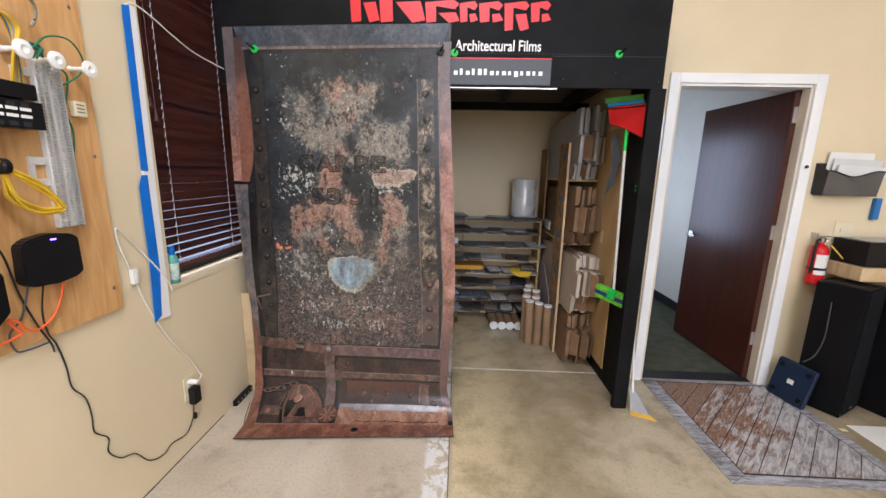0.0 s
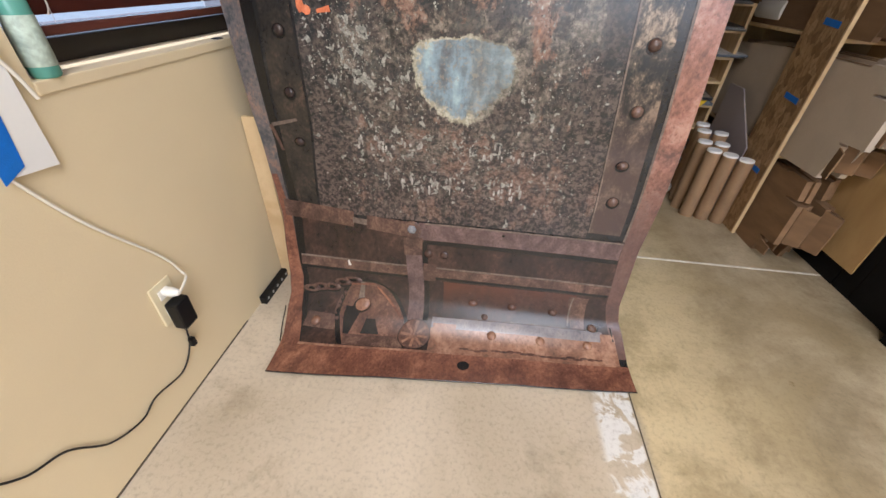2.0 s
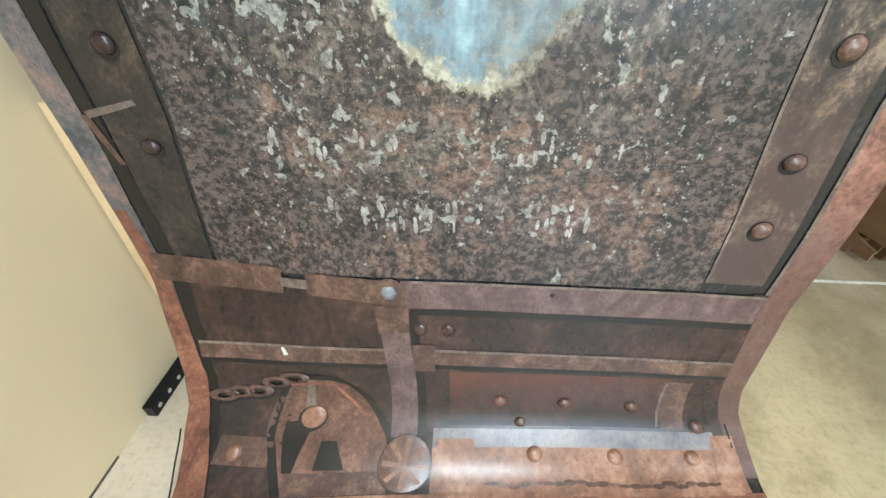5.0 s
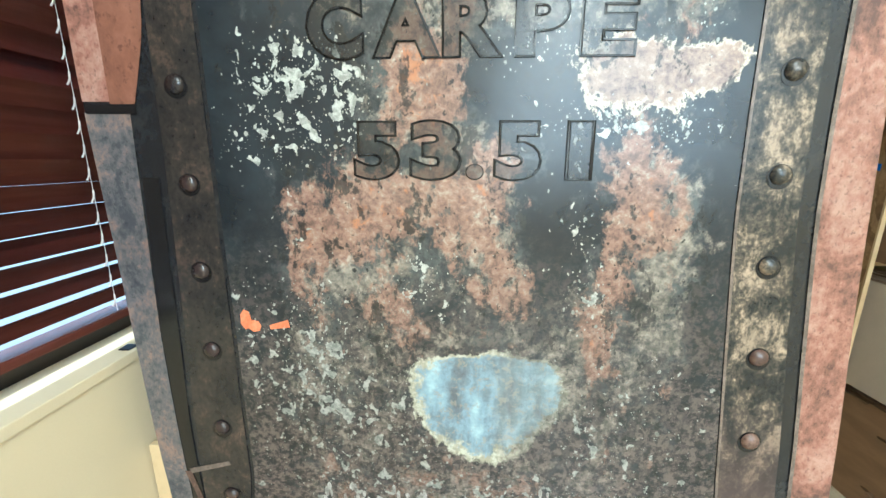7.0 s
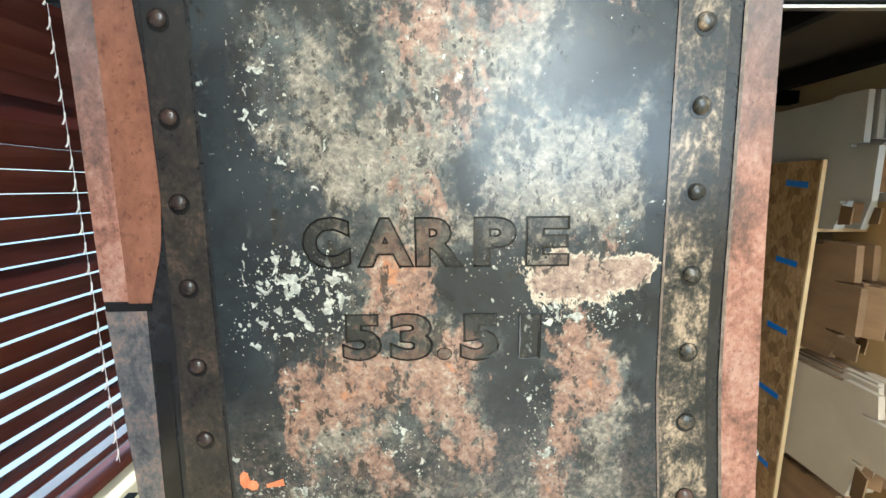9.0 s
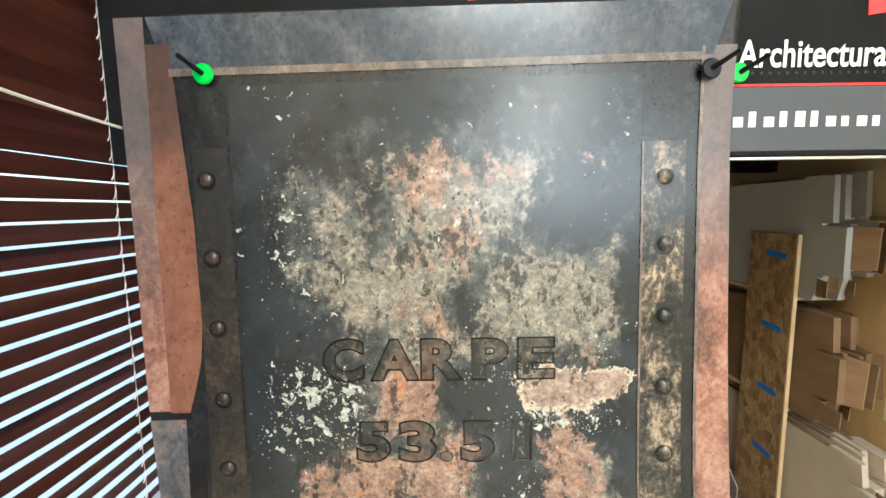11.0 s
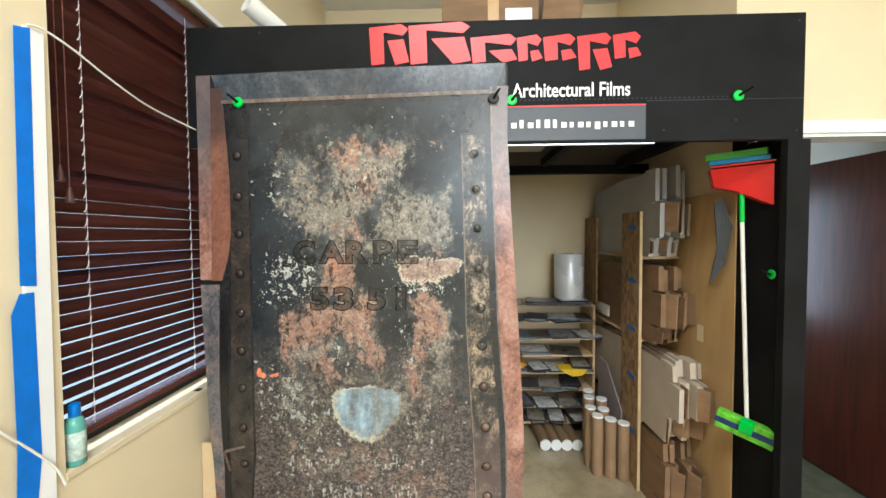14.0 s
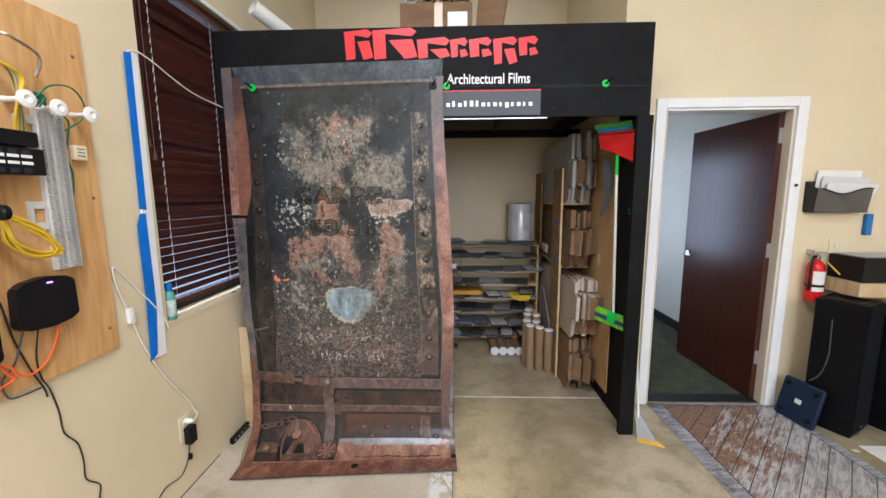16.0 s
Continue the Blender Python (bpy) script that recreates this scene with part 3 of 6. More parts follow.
    east = where(nt, calc(nt, "MULTIPLY_ADD", mid, 0.16, sep.outputs[0]), -0.47, -0.40)
    cream = calc(nt, "MULTIPLY", where(nt, d, 0.26, 0.40), calc(nt, "SUBTRACT", 0.85, calc(nt, "MULTIPLY", east, 0.55)))
    col = mix(nt, cream, col, mix(nt, where(nt, fine, 0.4, 0.6), (0.33, 0.31, 0.23), (0.52, 0.51, 0.41)))
    sky_paint = ramp(nt, calc(nt, "MULTIPLY_ADD", mid, 0.4, calc(nt, "MULTIPLY", noise_tex(nt, shifted(0, 0, (3, 0.7, 1)), 7, 6, 0.6), 0.6)), [(0.38, (0.085, 0.10, 0.115)), (0.47, (0.145, 0.195, 0.235)), (0.54, (0.205, 0.30, 0.365)), (0.63, (0.33, 0.46, 0.52))])
    sky_paint = mix(nt, calc(nt, "MULTIPLY", where(nt, fine, 0.54, 0.62), 0.55), sky_paint, (0.26, 0.225, 0.18))
    col = mix(nt, calc(nt, "MULTIPLY", where(nt, d, 0.44, 0.60), calc(nt, "SUBTRACT", 0.95, calc(nt, "MULTIPLY", east, 0.35))), col, sky_paint)
    if ink < 1:
        col = mix(nt, 1 - ink, col, (0.010, 0.010, 0.010))
    nt.links.new(col, b.inputs["Base Color"])
    film_gloss(nt, b, fine)
    return m


def make_rust_print(name, dark, mid, lite, amount=0.5, scale=14.0, blackened=0.3, top=None, foot=None, spread=1.0):
    m, nt, b = nodes_of(name)
    dark, mid, lite = [tuple(1.28 * (0.95 * c + 0.05 * sum(t) / 3) for c in t) for t in (dark, mid, lite)]
    uv = uv_of(nt, (1, 0.7, 1))
    n1 = noise_tex(nt, uv, scale, 7, 0.66, 0.5)
    n2 = noise_tex(nt, uv, scale * 7, 5, 0.7)
    n3 = noise_tex(nt, uv, 4.0, 4, 0.6, 0.4)
    col = ramp(nt, calc(nt, "MULTIPLY_ADD", n2, 0.35, calc(nt, "MULTIPLY_ADD", n1, 0.65, amount - 0.5)), [(0.50 - 0.14 * spread, dark), (0.50, mid), (0.50 + 0.16 * spread, lite)])
    col = mix(nt, calc(nt, "MULTIPLY", where(nt, n3, 0.45, 0.68), blackened), col, (0.016, 0.016, 0.017))
    col = mix(nt, calc(nt, "MULTIPLY", where(nt, n2, 0.62, 0.72), 0.5), col, lite)
    col = mix(nt, calc(nt, "MULTIPLY", where(nt, noise_tex(nt, uv, scale * 12, 4, 0.7), 0.54, 0.68), 0.55), col, tuple(0.45 * c for c in dark))
    sep = nt.nodes.new("ShaderNodeSeparateXYZ")
    nt.links.new(uv, sep.inputs[0])
    down = calc(nt, "DIVIDE", sep.outputs[1], 0.7)
    if top:
        col = mix(nt, calc(nt, "MULTIPLY", calc(nt, "SUBTRACT", 1.0, where(nt, calc(nt, "MULTIPLY_ADD", n1, 0.4, down), top[0] + 0.2, top[1] + 0.2)), 0.8), col, top[2])
    if foot:
        col = mix(nt, calc(nt, "MULTIPLY", where(nt, calc(nt, "MULTIPLY_ADD", n1, 0.4, down), foot[0] + 0.2, foot[1] + 0.2), 0.8), col, foot[2])
    nt.links.new(col, b.inputs["Base Color"])
    film_gloss(nt, b, n2)
    return m


P_PLATE = make_plate_print("printed_scaled_paint")
P_STAMP = make_plate_print("printed_stamped_paint", 0.34)
P_DARK = make_rust_print("printed_dark_steel", (0.010, 0.010, 0.011), (0.017, 0.017, 0.018), (0.05, 0.042, 0.036), 0.42)
P_STRIP = make_rust_print("printed_rivet_strip", (0.014, 0.015, 0.015), (0.068, 0.056, 0.042), (0.30, 0.225, 0.155), 0.475, 15, 0.75, (0.22, 0.5, (0.026, 0.030, 0.034)), (1.35, 1.65, (0.080, 0.053, 0.048)), 0.5)
P_STRIPW = make_rust_print("printed_rivet_strip_dark", (0.012, 0.011, 0.011), (0.030, 0.024, 0.020), (0.10, 0.062, 0.043), 0.46, 13, 0.3, (0.3, 0.7, (0.018, 0.019, 0.021)))
P_FLANGE = make_rust_print("printed_pink_rust", (0.088, 0.044, 0.034), (0.22, 0.100, 0.071), (0.32, 0.185, 0.142), 0.50, 11, 0.2, (0.25, 0.75, (0.085, 0.085, 0.092)), (1.55, 1.95, (0.075, 0.047, 0.043)), 0.75)
P_GREY = make_rust_print("printed_grey_steel", (0.045, 0.047, 0.054), (0.095, 0.086, 0.088), (0.20, 0.125, 0.096), 0.50, 13, 0.15, None, (1.7, 2.1, (0.075, 0.038, 0.028)), 0.7)
P_ORANGE = make_rust_print("printed_smooth_rust", (0.10, 0.042, 0.027), (0.155, 0.064, 0.039), (0.21, 0.095, 0.06), 0.50, 6, 0.1, (0.1, 0.5, (0.05, 0.036, 0.034)))
P_TOP = make_rust_print("printed_blue_black_flange", (0.012, 0.016, 0.023), (0.032, 0.041, 0.056), (0.085, 0.088, 0.098), 0.50, 8, 0.35)
P_LOW = make_rust_print("printed_dark_rust", (0.015, 0.010, 0.009), (0.034, 0.019, 0.016), (0.090, 0.046, 0.034), 0.46, 9, 0.4)
P_BAR = make_rust_print("printed_violet_rust", (0.050, 0.031, 0.031), (0.088, 0.055, 0.053), (0.155, 0.105, 0.10), 0.50, 20, 0.15)
P_ARM = make_rust_print("printed_grey_brown_iron", (0.036, 0.021, 0.017), (0.074, 0.041, 0.031), (0.165, 0.098, 0.072), 0.50, 18, 0.2)
P_LIP = make_rust_print("printed_red_rust", (0.072, 0.030, 0.020), (0.150, 0.060, 0.036), (0.29, 0.135, 0.078), 0.49, 13, 0.2)
P_LEDGE = make_rust_print("printed_orange_ledge", (0.09, 0.050, 0.036), (0.19, 0.094, 0.058), (0.33, 0.190, 0.125), 0.50, 9, 0.12)
P_SHEEN = make_rust_print("printed_blue_grey_sheen", (0.085, 0.080, 0.092), (0.145, 0.135, 0.148), (0.22, 0.19, 0.185), 0.5, 12, 0.1)
P_CAST = make_rust_print("printed_brown_casting", (0.040, 0.021, 0.016), (0.095, 0.046, 0.032), (0.21, 0.112, 0.075), 0.49, 16, 0.35)
P_BOLT = make_rust_print("printed_blue_steel_bolt", (0.07, 0.075, 0.085), (0.14, 0.15, 0.17), (0.24, 0.25, 0.27), 0.5, 30, 0.1)
P_RIM = make_rust_print("printed_pale_edge", (0.06, 0.045, 0.038), (0.11, 0.085, 0.07), (0.21, 0.16, 0.13), 0.50, 24, 0.25)
P_BLACK = make_rust_print("printed_black_gap", (0.006, 0.006, 0.006), (0.009, 0.008, 0.008), (0.02, 0.016, 0.014), 0.45, 20, 0.0)
P_RED = make_rust_print("printed_dark_red", (0.020, 0.011, 0.010), (0.046, 0.022, 0.018), (0.105, 0.050, 0.038), 0.47, 6, 0.35, (2.13, 2.30, (0.105, 0.040, 0.025)), (2.28, 2.36, (0.014, 0.013, 0.014)))
P_GHOST = make_rust_print("printed_ghost_paint", (0.06, 0.055, 0.05), (0.20, 0.19, 0.175), (0.42, 0.41, 0.39), 0.51, 34, 0.15)
P_CHIP = make_rust_print("printed_white_chip", (0.4, 0.38, 0.34), (0.55, 0.53, 0.5), (0.65, 0.63, 0.6), 0.5, 20, 0.0)
P_MARK = make_rust_print("printed_orange_mark", (0.40, 0.10, 0.04), (0.52, 0.15, 0.06), (0.60, 0.22, 0.11), 0.5, 30, 0.0)

film = thing("hanging_print", "tall printed film of rusty riveted steel hanging from pins", "wall print", at=(-0.56, 3.0, 0.012))
rows = [(v, west_u(v), east_u(v)) for v in np.linspace(0, VEND, 132)]
sheet_ob = new("film_sheet", print_mesh("film_sheet", rows, 0.0, P_DARK, 0.0125, 96))
sheet_ob.parent = film
sheet_ob.matrix_parent_inverse = Matrix.Translation(-Vector(film.location))
sol = sheet_ob.modifiers.new("film_thickness", "SOLIDIFY")
sol.thickness, sol.offset = 0.0016, -1


def printed(name, rows, material, off=0.0016, cols=4, step=0.02, label=""):
    ob = new(name, print_mesh(name, rows, off, material, step, cols))
    ob.parent = film
    ob.matrix_parent_inverse = Matrix.Translation(-Vector(film.location))
    return tagged(ob, label) if label else ob


def band(name, v0, v1, west, east, material, off=0.0016, cols=4, label=""):
    """A printed band between two v, its edges given as (v, u) pairs."""
    rows = []
    for v in np.linspace(v0, v1, max(2, int((v1 - v0) / 0.04) + 2)):
        rows.append((v, float(np.interp(v, [p[0] for p in west], [p[1] for p in west])), float(np.interp(v, [p[0] for p in east], [p[1] for p in east]))))
    return printed(name, rows, material, off, cols, label=label)


def quad(name, a, b, wa, wb, material, off):
    """A straight printed bar from a to b (u, v), wa and wb wide at its ends."""
    a, b = Vector(a), Vector(b)
    d = (b - a).normalized()
    n = Vector((-d.y, d.x))
    verts, faces, uvs = [], [], []
    steps = max(2, int((b - a).length / 0.02))
    for i in range(steps + 1):
        t = i / steps
        p, w = a.lerp(b, t), wa + (wb - wa) * t
        for s in (-0.5, 0.0, 0.5):
            q = p + n * w * s
            verts.append(surf(q.x, q.y, off))
            uvs.append((q.x, q.y))
    for i in range(steps):
        for k in range(2):
            r = 3 * i + k
            faces.append((r, r + 1, r + 4, r + 3))
    ob = new(name, finish_print(name, verts, faces, uvs, material))
    ob.parent = film
    ob.matrix_parent_inverse = Matrix.Translation(-Vector(film.location))
    return ob


def disc(name, u, v, r, material, off, rise=0.0, rv=None, seg=18, parent=None, inner=0.0):
    """A printed round, domed by rise."""
    verts, faces, uvs = [], [], []
    radii = [inner, 0.4, 0.7, 0.9, 1.0] if inner else [0.001, 0.35, 0.65, 0.88, 1.0]
    for q in radii:
        for k in range(seg):
            a = 2 * math.pi * k / seg
            x, y = u + r * q * math.cos(a), v + (rv or r) * q * math.sin(a)
            verts.append(surf(x, y, off + rise * math.sqrt(max(0, 1 - q * q))))
            uvs.append((x, y))
    for i in range(len(radii) - 1):
        for k in range(seg):
            faces.append((i * seg + k, (i + 1) * seg + k, (i + 1) * seg + (k + 1) % seg, i * seg + (k + 1) % seg))
    ob = new(name, finish_print(name, verts, faces, uvs, material))
    ob.parent = parent or film
    if not parent:
        ob.matrix_parent_inverse = Matrix.Translation(-Vector(film.location))
    return ob


PW = [(0.0, -1.016), (1.06, -1.025), (1.6, -1.02), (1.9, -1.05)]
PE = [(0.0, -0.165), (0.33, -0.16), (1.06, -0.145), (1.6, -0.108), (1.9, -0.087)]
RE = [(0.0, -0.07), (0.33, -0.065), (1.06, -0.042), (1.5, -0.002), (1.9, 0.022)]
FE = [(0.0, -0.036), (0.33, -0.033), (1.06, -0.008), (1.5, 0.028), (1.9, 0.045), (2.2, 0.05), (2.5, 0.06)]
band("printed_plate", 0.15, 1.92, PW, PE, P_PLATE, 0.0014, 60, "black scaled paint with rust, white flakes and a blue patch")
band("printed_west_rivet_strip", 0.28, 1.92, [(0, -1.095), (1.06, -1.115), (1.5, -1.13), (1.92, -1.14)], [(v, u - 0.008) for v, u in PW], P_STRIPW)
band("printed_east_rivet_strip", 0.29, 1.90, [(v, u + 0.006) for v, u in PE], RE, P_STRIP)
band("printed_strip_edge", 0.29, 1.90, [(v, u + 0.002) for v, u in PE], [(v, u + 0.007) for v, u in PE], P_RIM, 0.002, 1)
band("printed_east_flange", 0.10, 2.46, FE, [(v, east_u(v)) for v in np.linspace(0, 2.6, 30)], P_FLANGE, 0.002, 4, "pinkish rusted east flange")
band("printed_east_flange_edge", 0.10, 2.40, [(v, u - 0.007) for v, u in FE], FE, P_RIM, 0.0022, 1)
band("printed_west_flange_face", 0.004, 0.872, [(v, west_u(v)) for v in np.linspace(0, 1, 12)], [(0, -1.178), (0.87, -1.192)], P_FLANGE, 0.002)
band("printed_west_flange_side", 0.06, 0.878, [(0, -1.178), (0.87, -1.192)], [(0, -1.135), (0.10, -1.128), (0.44, -1.107), (0.68, -1.107), (0.77, -1.118), (0.878, -1.15)], P_ORANGE, 0.0022, 4, "smooth orange rust side of the west flange")
band("printed_west_grey_strip", 0.89, 2.30, [(v, west_u(v)) for v in np.linspace(0, 2.6, 40)], [(0.8, -1.158), (0.94, -1.162), (1.3, -1.172), (1.68, -1.162), (1.85, -1.17), (2.0, -1.165), (2.16, -1.15), (2.31, -1.122)], P_GREY, 0.002)
band("printed_west_curved_strip", 1.80, 2.50, [(v, west_u(v) + 0.002) for v in np.linspace(0, 2.6, 40)], [(1.8, -1.185), (2.16, -1.152), (2.31, -1.122), (2.42, -1.076), (2.50, -1.055)], P_LIP, 0.0026)
band("printed_flange_gap", 0.876, 0.892, [(0, -1.236), (2, -1.236)], [(0, -1.148), (2, -1.148)], P_BLACK, 0.003, 2)
band("printed_top_flange", 0.004, 0.118, [(0, -1.175), (0.12, -1.14)], [(0, 0.02), (0.12, -0.02)], P_TOP, 0.002, 12, "blue-black top flange")
band("printed_top_flange_edge", 0.112, 0.128, [(0, -1.14), (0.2, -1.13)], [(0, -0.03), (0.2, -0.04)], P_RIM, 0.0026, 12)
band("printed_low_panel", 1.95, 2.42, [(1.95, -1.15), (2.16, -1.14), (2.31, -1.11), (2.42, -1.07)], [(1.9, 0.045), (2.5, 0.055)], P_LOW, 0.0018, 16, "dark rusted lower recess")
band("printed_red_panel", 2.175, 2.345, [(2, -0.585), (2.35, -0.565)], [(2, -0.045), (2.35, -0.085)], P_RED, 0.0022, 10)
band("printed_ledge", 2.36, 2.505, [(2.3, -0.60), (2.5, -0.60)], [(2.3, 0.02), (2.5, 0.05)], P_LEDGE, 0.0022, 10, "orange rusted ledge")
# The film's gloss over the ledge top, put in as a blue-grey band.
band("printed_ledge_sheen", 2.352, 2.392, [(2.3, -0.60), (2.5, -0.60)], [(2.3, 0.02), (2.5, 0.05)], P_SHEEN, 0.0026, 10, "blue-grey sheen painted along the top of the ledge")
band("printed_ledge_dark", 2.36, 2.505, [(2.3, -1.10), (2.5, -1.05)], [(2.3, -0.60), (2.5, -0.60)], P_LOW, 0.0023, 8)
band("printed_sill", 2.50, VEND - 0.002, [(v, west_u(v) + 0.002) for v in np.linspace(2, 2.63, 12)], [(2, 0.102), (2.62, 0.102)], P_LIP, 0.0028, 16, "red-brown rusted bottom sill")
band("printed_sill_edge", 2.494, 2.505, [(2, -1.06), (2.63, -1.06)], [(2, 0.06), (2.62, 0.06)], P_LEDGE, 0.0034, 10)
disc("printed_sill_hole", -0.468, 2.555, 0.021, P_BLACK, 0.0036, 0, 0.019)
# bars and levers
quad("printed_bar", (-0.68, 1.958), (0.045, 1.958), 0.066, 0.066, P_BAR, 0.003)
quad("printed_bar_shade", (-0.66, 2.0), (0.045, 2.0), 0.016, 0.016, P_BLACK, 0.0028)
quad("printed_rail", (-1.145, 2.125), (0.05, 2.125), 0.052, 0.052, P_ARM, 0.003)
quad("printed_rail_edge", (-1.145, 2.102), (0.05, 2.102), 0.008, 0.008, P_RIM, 0.0034)
quad("printed_rail_shade", (-1.14, 2.158), (0.045, 2.158), 0.018, 0.018, P_BLACK, 0.0028)
quad("printed_lever", (-1.19, 1.918), (-0.925, 1.938), 0.062, 0.060, P_ARM, 0.0038)
quad("printed_lever_screw", (-0.93, 1.940), (-0.872, 1.944), 0.022, 0.022, P_RIM, 0.0042)
quad("printed_clevis", (-0.875, 1.942), (-0.715, 1.954), 0.052, 0.058, P_ARM, 0.0044)
quad("printed_link_shade", (-0.662, 2.0), (-0.628, 2.37), 0.03, 0.026, P_BLACK, 0.0034)
quad("printed_link", (-0.70, 2.0), (-0.664, 2.37), 0.064, 0.058, P_BAR, 0.0048)
quad("printed_link_collar", (-0.701, 1.985), (-0.697, 2.055), 0.072, 0.068, P_ARM, 0.0052)
disc("printed_joint", -0.703, 1.955, 0.034, P_ARM, 0.0054, 0.003, 0.036)
disc("printed_bolt_ring", -0.704, 1.954, 0.024, P_BLACK, 0.0070)
disc("printed_bolt", -0.705, 1.952, 0.018, P_BOLT, 0.0075, 0.006, seg=6)
quad("printed_block", (-0.632, 2.085), (-0.632, 2.175), 0.05, 0.05, P_ARM, 0.0044)
quad("printed_block_low", (-0.628, 2.20), (-0.628, 2.29), 0.045, 0.045, P_LOW, 0.0032)
printed("printed_casting_shade", [(2.20, -0.945, -0.84), (2.26, -0.965, -0.755), (2.37, -0.968, -0.69), (2.49, -0.925, -0.685)], P_BLACK, 0.0033, 6, 0.015)
printed("printed_casting", [(2.215, -0.925, -0.85), (2.225, -0.935, -0.81), (2.26, -0.945, -0.775), (2.32, -0.955, -0.735), (2.37, -0.95, -0.705), (2.42, -0.93, -0.695), (2.49, -0.905, -0.70)], P_CAST, 0.0036, 6, 0.015, "rusted lever bracket")
printed("printed_casting_rib", [(2.215, -0.90, -0.885), (2.30, -0.90, -0.875)], P_RIM, 0.0042, 1)
printed("printed_casting_mouth", [(2.335, -0.93, -0.905), (2.36, -0.935, -0.87), (2.385, -0.93, -0.885), (2.44, -0.915, -0.895)], P_BLACK, 0.0046, 2)
printed("printed_casting_foot", [(2.44, -0.91, -0.70), (2.492, -0.905, -0.69)], P_ARM, 0.0048, 4)
printed("printed_casting_window", [(2.378, -0.845, -0.812), (2.435, -0.852, -0.785)], P_BLACK, 0.005, 1)
quad("printed_casting_rim", (-0.835, 2.232), (-0.712, 2.37), 0.007, 0.010, P_LIP, 0.0044)
quad("printed_casting_crown", (-0.94, 2.232), (-0.845, 2.222), 0.009, 0.007, P_LIP, 0.0044)
disc("printed_pulley", -0.935, 2.33, 0.04, P_GREY, 0.0032, 0, 0.08)
disc("printed_pulley_gap", -0.932, 2.33, 0.028, P_BLACK, 0.0034, 0, 0.066)
disc("printed_pin_ring", -0.877, 2.326, 0.033, P_BLACK, 0.0053)
disc("printed_pin", -0.875, 2.322, 0.028, P_LEDGE, 0.0058, 0.006)
disc("printed_boss_rim", -0.656, 2.43, 0.059, P_LOW, 0.0054, 0, 0.065, 24)
disc("printed_boss", -0.656, 2.428, 0.056, P_CAST, 0.0058, 0.002, 0.062, 24, )
for k in range(8):
    a = k * math.pi / 4 + 0.1
    quad("printed_boss_rib", (-0.656 + 0.012 * math.cos(a), 2.428 + 0.013 * math.sin(a)), (-0.656 + 0.05 * math.cos(a), 2.428 + 0.055 * math.sin(a)), 0.008, 0.012, P_LEDGE, 0.0082)
quad("printed_upright_plate", (-0.055, 2.185), (-0.06, 2.345), 0.075, 0.05, P_ARM, 0.0028)
for u in (-0.66, -0.60):
    disc("printed_bar_rivet", u + 0.02, 1.985 + 0.06, 0.016, P_LOW, 0.0034, 0.006)
disc("printed_bar_hole", -0.37, 1.945, 0.005, P_BLACK, 0.0040)
quad("printed_west_lip_seam", (-1.165, 2.36), (-1.125, 2.50), 0.004, 0.004, P_BLACK, 0.0034)
quad("printed_east_lip_seam", (0.062, 2.33), (0.072, 2.50), 0.004, 0.004, P_BLACK, 0.0034)
quad("printed_foot_plate", (-0.55, 2.375), (-0.55, 2.49), 0.085, 0.095, P_LEDGE, 0.003)
quad("printed_corner_plate", (0.045, 2.36), (0.045, 2.50), 0.05, 0.06, P_LEDGE, 0.0036)
for a, b in (((-1.112, 2.268), (-1.072, 2.275)), ((-1.085, 2.262), (-1.03, 2.258)), ((-1.04, 2.266), (-0.985, 2.245)), ((-1.0, 2.24), (-0.945, 2.212)), ((-0.96, 2.215), (-0.905, 2.205))):
    m = Vector(a).lerp(Vector(b), 0.5)
    disc("printed_chain_shade", m.x, m.y + 0.008, 0.037, P_BLACK, 0.0040, 0, 0.019, 16)
    disc("printed_chain_link", m.x, m.y, 0.036, P_ARM, 0.0046, 0.003, 0.018, 16, None, 0.45)
quad("printed_bar_edge", (-0.66, 1.927), (0.045, 1.927), 0.006, 0.006, P_RIM, 0.0036)
band("printed_east_inner_face", 1.92, 2.47, [(1.9, 0.018), (2.2, 0.012), (2.47, 0.03)], [(1.9, 0.046), (2.2, 0.05), (2.47, 0.058)], P_LOW, 0.0024, 2)
band("printed_west_inner_face", 1.0, 2.40, [(1.0, -1.158), (1.3, -1.17), (1.68, -1.16), (2.0, -1.163), (2.16, -1.148), (2.31, -1.12), (2.42, -1.074)], [(1.0, -1.128), (1.5, -1.14), (2.16, -1.128), (2.31, -1.10), (2.42, -1.056)], P_BLACK, 0.0024, 2)
quad("printed_upright_seam", (-0.075, 2.19), (-0.095, 2.34), 0.006, 0.006, P_RIM, 0.0034)
quad("printed_back_plate", (-1.05, 2.19), (-1.04, 2.36), 0.08, 0.085, P_LOW, 0.0030)
quad("printed_low_ledge", (-1.07, 2.395), (-0.95, 2.40), 0.055, 0.055, P_ARM, 0.0030)
quad("printed_white_chip", (-0.952, 2.105), (-0.945, 2.128), 0.006, 0.011, P_CHIP, 0.0046)
rng = random.Random(8)
for k in range(22):
    u = -0.47 + k * 0.0235
    disc("printed_weld_bead", u, 2.474 + rng.uniform(-0.005, 0.005), rng.uniform(0.013, 0.019), P_CAST if k % 3 else P_ARM, 0.0032 + 0.0002 * (k % 2), 0, rng.uniform(0.004, 0.008), 8)
disc("printed_nut", -0.405, 2.335, 0.014, P_ARM, 0.0034, 0.006, seg=6)
quad("printed_hook", (-1.155, 1.60), (-1.068, 1.575), 0.014, 0.010, P_RIM, 0.0034)
